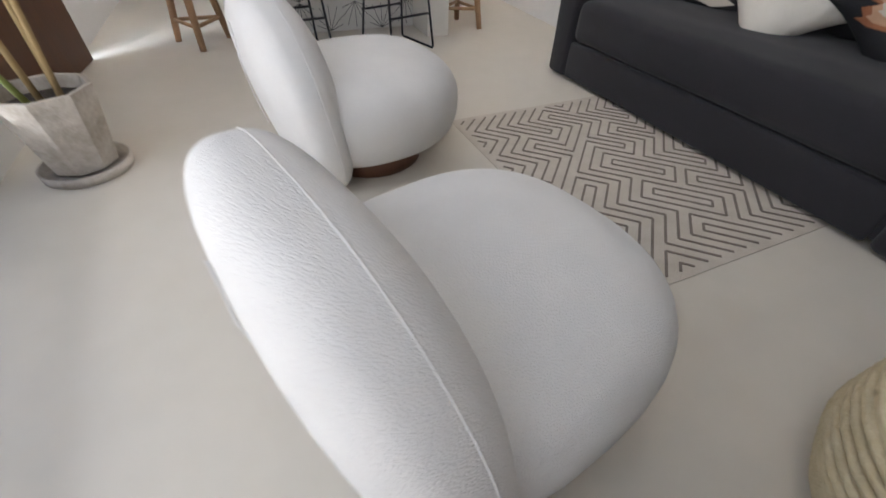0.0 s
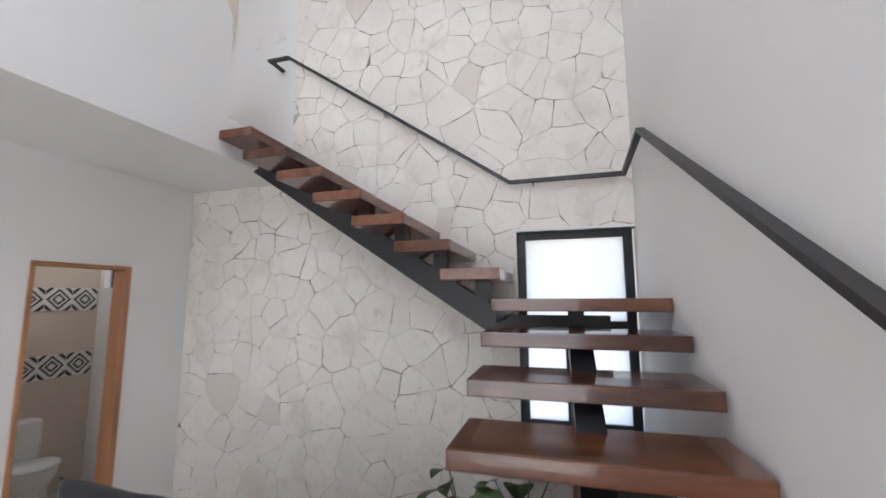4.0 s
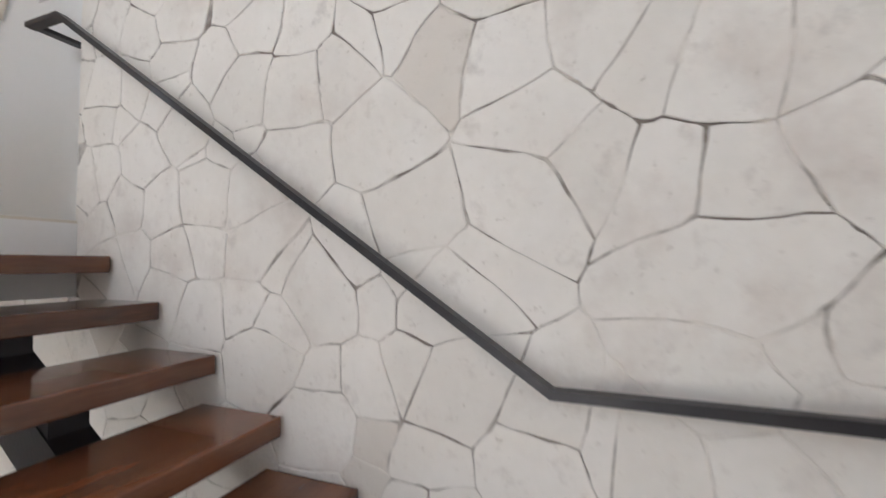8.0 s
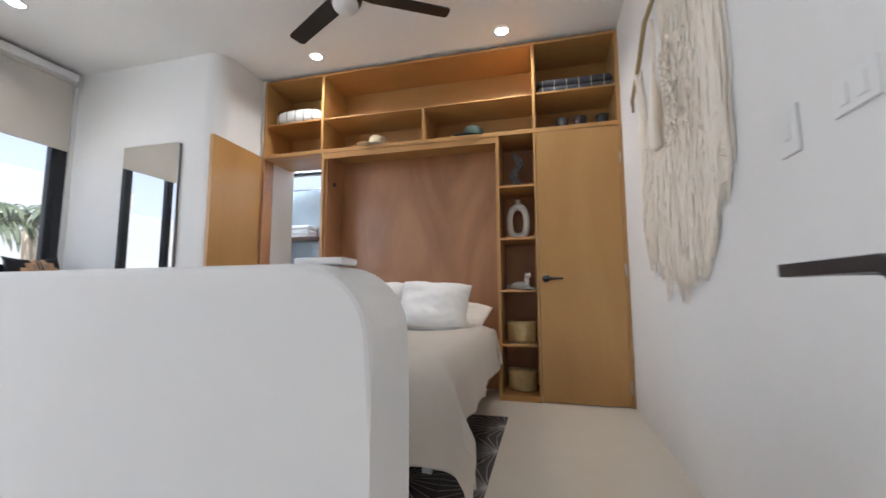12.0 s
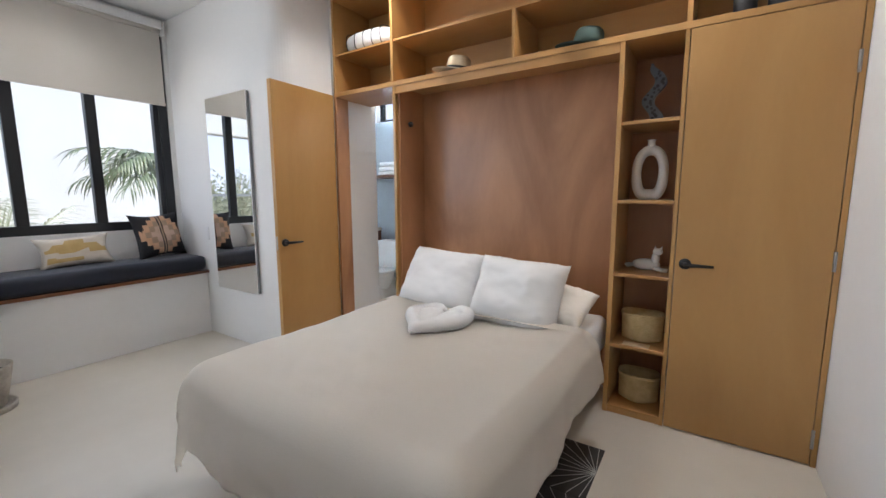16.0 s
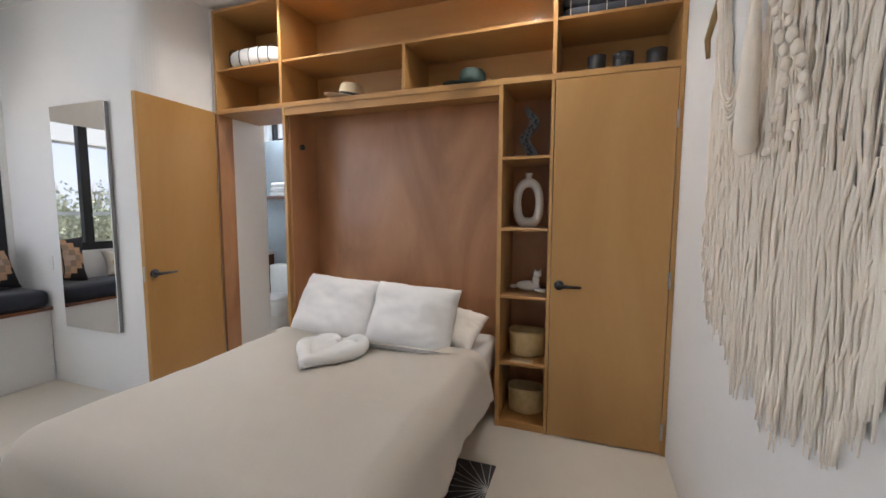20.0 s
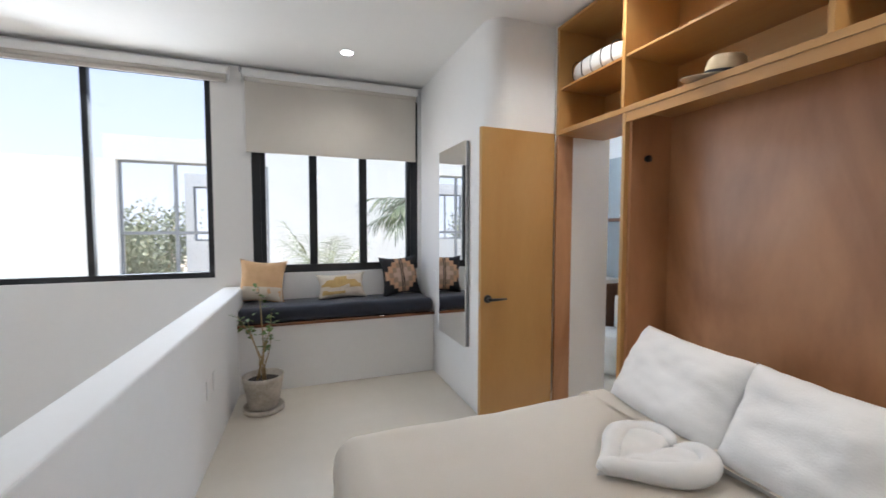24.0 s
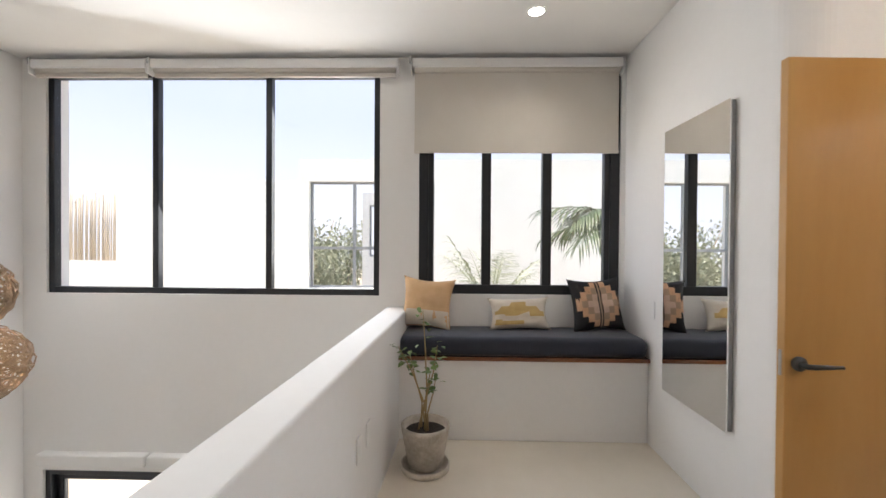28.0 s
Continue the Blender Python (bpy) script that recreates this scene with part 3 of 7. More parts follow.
def half_wall():
    """The white half wall at the void, with a rounded top corner at the stair head."""
    x1, r = 3.0, 0.13
    prof = [(X_WEST, Z_MEZZ - 0.0119), (x1, Z_MEZZ - 0.0119)] + [(x1 - r + r * math.cos(a), 4.04 - r + r * math.sin(a)) for a in [math.pi / 2 * k / 10 for k in range(11)]] + [(X_WEST, 4.04)]
    bm = bmesh.new()
    rings = []
    for t in (0.0, 0.18):
        rings.append([bm.verts.new((x, edge_y(x) + t, z)) for x, z in prof])
    bm.faces.new(rings[0])
    bm.faces.new(rings[1][::-1])
    for k in range(len(prof)):
        bm.faces.new((rings[0][k], rings[1][k], rings[1][(k + 1) % len(prof)], rings[0][(k + 1) % len(prof)]))
    bmesh.ops.recalc_face_normals(bm, faces=bm.faces[:])
    edges = [e for e in bm.edges if len(e.link_faces) == 2 and any(len(f.verts) > 4 for f in e.link_faces) and min(v.co.z for v in e.verts) > Z_MEZZ + 0.05]
    bmesh.ops.bevel(bm, geom=edges, offset=0.014, segments=3, affect="EDGES", profile=0.5)
    return bm


solid("half_wall", half_wall(), PLASTER, "white plastered half wall with rounded corner beside the stair head", "half wall", "structure")


def mirror_wall():
    """The wall with the mirror: it steps back to the wall unit round a soft corner."""
    r, x1, y0 = 0.14, 0.62, 3.962
    pts = [(X_WEST, y0)] + [(x1 - r + r * math.sin(a), y0 + r - r * math.cos(a)) for a in [math.pi / 2 * k / 10 for k in range(11)]] + [(x1, 4.49), (0.5, 4.49), (0.5, 4.2), (X_WEST, 4.2)]
    return poly(pts, Z_TOP - Z_MEZZ, Matrix.Translation((0, 0, Z_MEZZ)))


solid("wall_mirror", mirror_wall(), PLASTER, "white plaster wall with a softly rounded corner", "wall", "structure")

# ground-floor bathroom box
BATH = pose(2.325, 2.985, 0, 0, 0, -2.4)
bm = wall_sheet([0, 1.52], [0, Z_LOW], [(0.23, 0.885, 0, 2.075)], 0.0, 0.12, along_x)
bm.transform(BATH)
solid("wall_bathroom_front", bm, PLASTER, "white plaster wall with the bathroom door opening", "wall", "structure")
bm = box(0.0, 0.12, 0.121, 1.34, 0, Z_LOW)
bm.transform(pose(2.325, 2.985, 0, 0, 0, -3.6))
solid("wall_mural", bm, PLASTER, "white plaster wall that carries the painted mural", "wall", "structure")
solid("wall_bathroom_back", box(2.42, X_EAST, 4.26, 4.36, 0, Z_LOW), BEIGEPLASTER, "beige polished plaster bathroom back wall", "wall", "structure")

# upper bathroom behind the wall unit
solid("wall_bathroom_upper", box(0.52, 0.664, 4.491, 4.97, Z_MEZZ, Z_TOP), PLASTER, "white bathroom side wall behind the door opening", "wall", "structure")


solid("wall_bathroom_lining", box(X_WEST + 0.001, 1.1, 5.985, Y_NORTH - 0.0005, Z_MEZZ + 0.001, 5.355), GREYPLASTER, "blue-grey polished plaster on the bathroom wall", "wall", "structure")

# stone cladding
def clip(points, px, py, nx, ny):
    """Keeps what lies on the side of the line through (px, py) away from its normal."""
    out = []
    for k in range(len(points)):
        a, b = points[k], points[(k + 1) % len(points)]
        da, db = (a[0] - px) * nx + (a[1] - py) * ny, (b[0] - px) * nx + (b[1] - py) * ny
        if da <= 0:
            out.append(a)
        if (da < 0) != (db < 0) and abs(da - db) > 1e-12:
            s = da / (da - db)
            out.append((a[0] + s * (b[0] - a[0]), a[1] + s * (b[1] - a[1])))
    return out


def area(p):
    return 0.5 * abs(sum(p[k][0] * p[(k + 1) % len(p)][1] - p[(k + 1) % len(p)][0] * p[k][1] for k in range(len(p)))) if len(p) > 2 else 0.0


def stone_cells():
    rng = random.Random(11)
    y0, y1, z1, step = Y_SOUTH, 2.93, Z_TOP, 0.182
    seeds = []
    rows_n = int(z1 / step) + 2
    for j in range(-1, rows_n):
        for i in range(-1, int((y1 - y0) / step) + 2):
            if rng.random() < 0.22:
                continue
            seeds.append((y0 + (i + 0.5 + (j % 2) * 0.5 + rng.uniform(-0.46, 0.46)) * step * 1.06, (j + 0.5 + rng.uniform(-0.46, 0.46)) * step, rng.uniform(0.0, 0.02)))
    cells = []
    for k, (sy, sz, sw) in enumerate(seeds):
        p = [(y0, 0.0), (y1, 0.0), (y1, z1), (y0, z1)]
        for m, (ty, tz, tw) in enumerate(seeds):
            d = math.hypot(ty - sy, tz - sz)
            if m != k and d < 1.5:
                gap = (0.0006, 0.0008, 0.0012, 0.0024, 0.0014, 0.0005, 0.0018)[(k + m) % 7]
                nx, ny = (ty - sy) / d, (tz - sz) / d
                half = (d * d + sw - tw) / (2 * d) - gap
                p = clip(p, sy + nx * half, sz + ny * half, nx, ny)
                if len(p) < 3:
                    break
        if len(p) < 3:
            continue
        # the upper part ends where the white wall of the bedroom begins
        for (a0, a1, b0, b1) in ((1.83, 9.0, Z_LOW - 0.002, 9.0), WIN_E):
            inside = clip(clip(clip(clip(p, a0, 0, -1, 0), a1, 0, 1, 0), 0, b0, 0, -1), 0, b1, 0, 1)
            if area(inside) > 1e-5:
                options = [clip(p, a0, 0, 1, 0), clip(p, a1, 0, -1, 0), clip(p, 0, b0, 0, 1), clip(p, 0, b1, 0, -1)]
                p = max(options, key=area)
        if area(p) > 0.003:
            cells.append(p)
    return cells


def wander(q):
    """A soft sideways drift of the joints that dies out at the wall's borders and its window."""
    near = min(q.x - Y_SOUTH, 2.93 - q.x, q.y, Z_TOP - q.y)
    if q.y > Z_LOW - 0.12:
        near = min(near, abs(1.83 - q.x))
    if q.x > 1.7:
        near = min(near, abs(q.y - Z_LOW))
    if WIN_E[2] - 0.1 < q.y < WIN_E[3] + 0.1:
        near = min(near, abs(q.x - WIN_E[1]))
    if q.x < WIN_E[1] + 0.1:
        near = min(near, abs(q.y - WIN_E[2]), abs(q.y - WIN_E[3]))
    fade = max(0.0, min(1.0, near / 0.08))
    w = Vector((q.x * 4.5, q.y * 4.5, 0.3))
    f = Vector((q.x * 15, q.y * 15, 7.7))
    return Vector((noise.noise(w) * 0.03 + noise.noise(f) * 0.004, noise.noise(w + Vector((9, 3, 5))) * 0.03 + noise.noise(f + Vector((2, 8, 4))) * 0.004)) * fade


def stone_mesh(p, k):
    """One flat-faced stone with worn, slightly uneven edges."""
    rng = random.Random(k)
    cy, cz = sum(a for a, _ in p) / len(p), sum(b for _, b in p) / len(p)
    # break long edges so that the outline wanders a little
    rim = []
    for i in range(len(p)):
        a, b = Vector(p[i]), Vector(p[(i + 1) % len(p)])
        length = (b - a).length
        if length < 0.012:
            continue
        rim.append(a + (Vector((cy, cz)) - a).normalized() * (rng.uniform(0.002, 0.009) if rng.random() < 0.4 else 0.0006))
        n = Vector((-(b - a).y, (b - a).x)).normalized()
        for s in ((0.5,) if length < 0.06 else (0.2, 0.4, 0.6, 0.8)):
            wear = rng.uniform(-0.0003, 0.0012) if rng.random() < 0.7 else rng.uniform(0.001, 0.0055)
            rim.append(a.lerp(b, s + rng.uniform(-0.05, 0.05)) + n * wear)
    rim = [q + wander(q) for q in rim]
    if len(rim) < 3:
        return None
    tilt_y, tilt_z, proud = rng.uniform(-0.005, 0.005), rng.uniform(-0.005, 0.005), rng.uniform(-0.0015, 0.0012)
    bm = bmesh.new()
    rings = []
    for shrink, depth in ((0.0, 0.045), (0.0, 0.0022), (0.0022, 0.0006), (0.007, 0.0)):
        ring = []
        for q in rim:
            d = Vector((q.x - cy, q.y - cz))
            f = max(0.2, 1 - shrink / max(0.03, d.length))
            y, z = cy + d.x * f, cz + d.y * f
            ring.append(bm.verts.new((X_STONE + depth + (proud + tilt_y * (y - cy) + tilt_z * (z - cz) if depth < 0.04 else 0), y, z)))
        rings.append(ring)
    for a, b in zip(rings, rings[1:]):
        for i in range(len(rim)):
            bm.faces.new((a[i], a[(i + 1) % len(rim)], b[(i + 1) % len(rim)], b[i]))
    bm.faces.new(rings[-1])
    bmesh.ops.recalc_face_normals(bm, faces=bm.faces[:])
    return bm


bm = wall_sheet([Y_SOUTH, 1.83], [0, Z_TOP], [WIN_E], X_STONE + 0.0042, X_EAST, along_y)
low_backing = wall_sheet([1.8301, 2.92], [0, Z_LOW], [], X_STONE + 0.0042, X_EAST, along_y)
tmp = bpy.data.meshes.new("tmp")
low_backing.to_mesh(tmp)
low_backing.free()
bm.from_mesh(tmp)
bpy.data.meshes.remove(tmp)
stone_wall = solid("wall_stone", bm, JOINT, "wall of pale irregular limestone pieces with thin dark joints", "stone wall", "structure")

# patio outside and the building opposite
solid("ground", box(-300, 300, -300, 300, -0.25, -0.05), SAND, "sandy ground of the patio and beyond", "ground", "structure")

# ---- doors and windows ----
def frame_parts(owner, u0, u1, v0, v1, t0, t1, width, place, mat, name="window_frame"):
    """Four mitre-less bars round an opening, each a part."""
    rows = ((u0, u0 + width, v0, v1), (u1 - width, u1, v0, v1), (u0 + width, u1 - width, v1 - width, v1), (u0 + width, u1 - width, v0, v0 + width))
    for a, b, c, d in rows:
        plate(owner, name, a, b, c, d, t0, t1, place, mat)


def plate(owner, name, u0, u1, v0, v1, t0, t1, place, mat, label="", bevel=0.003):
    bm = box(u0, u1, v0, v1, t0, t1, bevel=bevel, seg=1) if bevel else box(u0, u1, v0, v1, t0, t1)
    for v in bm.verts:
        v.co = place(v.co.x, v.co.y, v.co.z)
    bmesh.ops.recalc_face_normals(bm, faces=bm.faces[:])
    ob = part(name, bm, mat, owner, label, world_space=True)
    if name.startswith("pane") and mat is GLASS:
        ob.visible_shadow = False
    return ob


def window(name, u0, u1, v0, v1, t, place, bars, label, width=0.05, mat=None, depth=0.06, jamb=0.0):
    owner = thing(name, place((u0 + u1) / 2, v0, t), label, "window", kind="structure")
    mat = mat or ALU
    frame_parts(owner, u0, u1, v0, v1, t - depth / 2, t + depth / 2, width, place, mat)
    edges = [u0 + width] + list(bars) + [u1 - width]
    for b, w in ((b, width * 0.5) for b in bars):
        plate(owner, "mullion", b - w, b + w, v0 + width, v1 - width, t - depth / 2, t + depth / 2, place, mat)
    for a, b in zip(edges, edges[1:]):
        plate(owner, "pane", a + 0.002, b - 0.002, v0 + width, v1 - width, t - 0.003, t + 0.003, place, GLASS, bevel=0)
    for a, b in ((u0 + width, u0 + jamb), (u1 - jamb, u1 - width)) if jamb else ():
        plate(owner, "sash_stile", a, b, v0 + width, v1 - width, t - depth / 2 - 0.012, t + depth / 2 - 0.012, place, mat)
    return owner


window("window_1", *WIN_L, X_WEST - 0.05, along_y, (0.118, 1.066), "large black-framed fixed window above the void", 0.05)
window("window_2", *WIN_R, X_WEST - 0.05, along_y, (2.853, 3.343), "black-framed sliding window above the bench", 0.075, jamb=0.118)
def stair_window():
    """A pane above, and a narrow and a wide one below the transom; all frosted."""
    y0, y1, z0, z1 = WIN_E
    t = X_STONE + 0.07
    owner = thing("window_3", (t, (y0 + y1) / 2, z0), "black-framed frosted window in the stone wall by the landing", "window", kind="structure")
    frame_parts(owner, y0 + 0.02, y1, z0, z1, t - 0.03, t + 0.03, 0.06, along_y, ALU)
    plate(owner, "transom", y0 + 0.08, y1 - 0.06, 1.575, 1.645, t - 0.032, t + 0.032, along_y, ALU)
    plate(owner, "mullion", -0.56, -0.49, z0 + 0.06, 1.575, t - 0.03, t + 0.03, along_y, ALU)
    for a, b, c, d in ((y0 + 0.08, y1 - 0.06, 1.645, z1 - 0.06), (y0 + 0.08, -0.56, z0 + 0.06, 1.575), (-0.49, y1 - 0.06, z0 + 0.06, 1.575)):
        plate(owner, "pane", a, b, c, d, t - 0.003, t + 0.003, along_y, FROST, "frosted glass pane", bevel=0)
    for a, b, c, d in ((y0 + 0.0, y1 + 0.02, z1 + 0.0005, z1 + 0.02), (y1 + 0.0005, y1 + 0.02, z0, z1), (y0, y1 + 0.02, z0 - 0.03, z0 - 0.0005)):
        plate(owner, "reveal", a, b, c, d, X_STONE - 0.004, t - 0.031, along_y, PLASTER, "white plaster reveal")


stair_window()
window("window_4", *BATH_E, X_EAST + 0.1, along_y, (), "small high black-framed bathroom window", 0.03)
window("window_5", -0.25, 1.05, 5.36, 5.64, Y_NORTH + 0.1, along_x, (0.4,), "small high black-framed bathroom window", 0.04)


def patio_door():
    y0, y1, z0, z1 = SLIDER
    owner = thing("door_1", (X_WEST - 0.08, (y0 + y1) / 2, 0), "black-framed glass patio door with curved pull handle", "patio door", kind="structure")
    frame_parts(owner, y0, y1, z0, z1, X_WEST - 0.12, X_WEST - 0.02, 0.05, along_y, ALU, "door_frame")
    for a, b, t in ((y0 + 0.05, 0.53, X_WEST - 0.09), (0.49, y1 - 0.05, X_WEST - 0.05)):
        frame_parts(owner, a, b, 0.05, z1 - 0.05, t - 0.02, t + 0.02, 0.065, along_y, ALU, "sash")
        plate(owner, "pane", a + 0.066, b - 0.066, 0.115, z1 - 0.115, t - 0.003, t + 0.003, along_y, GLASS, bevel=0)
    part("handle", tube([(X_WEST - 0.03, 1.75, 1.16), (X_WEST + 0.02, 1.75, 1.16), (X_WEST + 0.045, 1.75, 1.12), (X_WEST + 0.05, 1.75, 1.06), (X_WEST + 0.04, 1.75, 1.01)], 0.009, 8), BLACKPLASTIC, owner, "black curved pull", True, True)


patio_door()


def lever(owner, p, along, out):
    """A black lever handle on a round rose."""
    p, along, out = Vector(p), Vector(along), Vector(out)
    h = part("door_handle", cylinder(p, p + out * 0.012, 0.028, n=20), BLACKPLASTIC, owner, "black lever handle", True, True)
    bm = tube([p + out * 0.01, p + out * 0.045, p + out * 0.05 + along * 0.02, p + out * 0.05 + along * 0.125], [0.011, 0.011, 0.0105, 0.007], 10)
    part("lever", bm, BLACKPLASTIC, h, "", True, True)


def entrance_door():
    y0, y1, z0, z1 = ENTRANCE
    owner = thing("door_2", (X_WEST - 0.06, (y0 + y1) / 2, 0), "dark brown wooden entrance door left ajar with black lock", "door", kind="structure")
    swing = Matrix.Translation((X_WEST - 0.035, y0 + 0.032, 0)) @ pose(0, 0, 0, 0, 0, -6.0)
    bm = box(-0.022, 0.022, 0.0, y1 - y0 - 0.066, 0.008, z1 - 0.034, bevel=0.004, seg=1)
    bm.transform(swing)
    part("leaf", bm, DOORWOOD, owner, "", False, True)
    frame_parts(owner, y0, y1, z0 + 0.001, z1, X_WEST - 0.14, X_WEST - 0.03, 0.03, along_y, DOORWOOD, "door_frame")
    bm = box(0.0225, 0.045, 0.8, 0.865, 0.9, 1.18, bevel=0.006)
    bm.transform(swing)
    part("lock_plate", bm, BLACKPLASTIC, owner, "black electronic lock", False, True)
    lever(owner, swing @ Vector((0.045, 0.835, 0.98)), (0, -1, 0), (1, 0, 0))
    bm = box(0.046, 0.05, 0.82, 0.9, 0.78, 0.92)
    bm.transform(swing)
    part("door_hanger", bm, PALEWOOD, owner, "small wooden tag on the handle", False, True)


entrance_door()


def bathroom_door_frame():
    owner = thing("door_3", BATH @ pose(0.57, 0.06, 0), "open bathroom doorway with a thin reddish wood frame", "doorway", kind="structure")
    for a, b, c, d in ((0.23, 0.26, 0, 2.075), (0.838, 0.885, 0, 2.075), (0.26, 0.838, 2.045, 2.075)):
        bm = box(a, b, -0.012, 0.13, c, d, bevel=0.003, seg=1)
        bm.transform(BATH)
        part("door_frame", bm, PLY_DARK, owner, "", False, True)


bathroom_door_frame()

# ---- staircase ----
RISE, GOING = 0.1505, 0.3
UP = 0.172
stairs = thing("staircase", (1.6, -0.55, 0), "floating staircase of dark hardwood treads on black steel beams", "staircase")
LAND_Z, LAND_X = 1.806, 2.86
lower = [(LAND_X - GOING * k, LAND_Z - RISE * k) for k in range(1, 12)]
for k, (x, z) in enumerate(lower):
    part("tread", box(x, x + 0.335, Y_SOUTH + 0.02, -0.105, z - 0.066, z, bevel=0.005), TREAD_Y, stairs, "", False, True)
part("landing", box(LAND_X, X_STONE - 0.012, Y_SOUTH + 0.012, -0.105, LAND_Z - 0.066, LAND_Z, bevel=0.005), TREAD_Y, stairs, "square hardwood landing", False, True)
upper = [(1.915 - 0.286 * (7 - k), LAND_Z + UP * k) for k in range(1, 8)]
for y, z in upper:
    part("tread", box(2.93, X_STONE - 0.012, y - 0.345, min(y, 1.845), z - 0.066, z, bevel=0.005), TREAD_X, stairs, "", False, True)
YC, XC = -0.545, 3.37
x0, z0 = lower[-1]
part("stringer", bar([(x0 + 0.1, YC, 0.0), (LAND_X - 0.02, YC, LAND_Z - 0.24), (LAND_X + 0.3, YC, LAND_Z - 0.24)], 0.1, 0.17), STEEL, stairs, "black steel beam", False, True)
part("stringer", bar([(XC, YC - 0.2, LAND_Z - 0.18), (XC, -0.1, LAND_Z - 0.18), (XC, edge_y(XC), Z_LOW + 0.045)], 0.104, 0.15), STEEL, stairs, "black steel beam", False, True)
for x, z in lower[:-1]:
    part("post", box(x + 0.13, x + 0.21, YC - 0.042, YC + 0.042, z - 0.22, z - 0.0665), STEEL, stairs, "", False, True)
for y, z in upper:
    part("post", box(XC - 0.047, XC + 0.047, y - 0.215, y - 0.125, z - 0.2, z - 0.0665), STEEL, stairs, "", False, True)
part("support_plate", box(LAND_X + 0.0, LAND_X + 0.8, -0.13, -0.1, LAND_Z - 0.13, LAND_Z - 0.066), STEEL, stairs, "", False, True)
part("column", box(LAND_X + 0.3, LAND_X + 0.4, YC - 0.044, YC + 0.044, 0.0, LAND_Z - 0.066), STEEL, stairs, "black steel post", False, True)

rail = thing("handrail", (3.68, -0.5, 2.68), "flat dark steel handrail fixed to the walls", "handrail")
RX, RY, RZ = 3.678, -0.92, 2.67
part("rail_bar", bar([(0.32, RY, 1.11), (3.085, RY, 2.74), (RX, RY, RZ), (RX, -0.13, RZ), (RX, 1.87, 4.025), (RX, 2.09, 4.025)], 0.04, 0.022), RAIL, rail, "", False, True)
part("end_return", bar([(RX + 0.02, 2.068, 4.025), (X_EAST, 2.068, 4.025)], 0.04, 0.018), RAIL, rail, "", False, True)
for p, q in (((1.2, RY, 1.62), (1.2, Y_SOUTH, 1.6)), ((3.06, RY, 2.71), (3.06, Y_SOUTH, 2.69)), ((RX, -0.3, RZ - 0.01), (X_STONE + 0.005, -0.3, RZ - 0.02)), ((RX, 0.9, 3.35), (X_STONE + 0.005, 0.9, 3.34))):
    part("bracket", cylinder(p, q, 0.005), RAIL, rail, "", True, True)

# ---- bedroom: wall unit ----
YF = 4.47          # front of the wall unit
unit = thing("shelving_unit", (2.26, YF + 0.2, 5.25), "open pine plywood cubbies along the top of the wall", "shelving")
D = 0.44


def board(owner, x0, x1, y0, y1, z0, z1, mat, name="panel", label=""):
    return part(name, box(x0, x1, y0, y1, z0, z1, bevel=0.0015, seg=1), mat, owner, label, False, True)


ZB, ZS, ZU = 5.262, 5.6, 6.01
board(unit, 0.665, 3.858, YF, YF + D, ZU, ZU + 0.022, PLY_FLAT, "top_panel")
board(unit, 0.665, 3.858, YF - 0.002, YF + D, ZB, ZB + 0.034, PLY_FLAT, "bottom_panel")
for x in (0.665, 1.283, 3.195, 3.834):
    board(unit, x, x + 0.024, YF + 0.001, YF + D, ZB + 0.034, ZU, PLY, "divider")
for a, b in ((0.689, 1.283), (1.307, 3.195), (3.219, 3.834)):
    board(unit, a, b, YF + 0.012, YF + D - 0.02, ZS - 0.016, ZS, PLY_FLAT, "shelf")
    board(unit, a, b, YF + D - 0.02, YF + D - 0.004, ZB + 0.034, ZU, PLY_FLAT, "back_panel")
board(unit, 2.255, 2.275, YF + 0.012, YF + D - 0.02, ZB + 0.034, ZS - 0.016, PLY, "divider")

niche = thing("bed_niche", (2.1, YF + 0.2, Z_MEZZ), "reddish plywood niche behind the fold-down bed", "bed niche")
board(niche, 1.3, 1.325, YF, YF + 0.36, Z_MEZZ, ZB, PLY, "side_panel")
board(niche, 1.3255, 1.345, YF + 0.03, YF + 0.36, Z_MEZZ, ZB - 0.002, PLY_DARK, "lining")
board(niche, 2.893, 2.918, YF, YF + 0.44, Z_MEZZ, ZB, PLY, "side_panel")
board(niche, 1.325, 2.893, YF + 0.34, YF + 0.36, Z_MEZZ, ZB, PLY_DARK, "back_panel", "reddish plywood back panel")
board(niche, 1.326, 2.892, YF + 0.002, YF + 0.024, ZB - 0.055, ZB - 0.001, PLY_FLAT, "rail")
part("knob", cylinder((1.345, YF + 0.15, 5.0), (1.365, YF + 0.15, 5.0), 0.02, n=16), BLACKPLASTIC, niche, "small black bed latch", True, True)

column = thing("shelf_column", (3.06, YF + 0.2, Z_MEZZ), "narrow pine plywood column of open shelves", "shelf")
board(column, 3.195, 3.214, YF, YF + 0.42, Z_MEZZ, ZB, PLY, "side_panel")
board(column, 2.918, 3.195, YF + 0.4, YF + 0.415, Z_MEZZ, ZB, PLY_DARK, "back_panel")
SHELVES = (3.205, 3.585, 4.005, 4.42, 4.845)
for z in SHELVES:
    board(column, 2.918, 3.195, YF + 0.005, YF + 0.4, z - 0.018, z, PLY_FLAT, "shelf")
board(column, 2.918, 3.195, YF + 0.005, YF + 0.02, Z_MEZZ, SHELVES[0] - 0.018, PLY_FLAT, "kickboard")

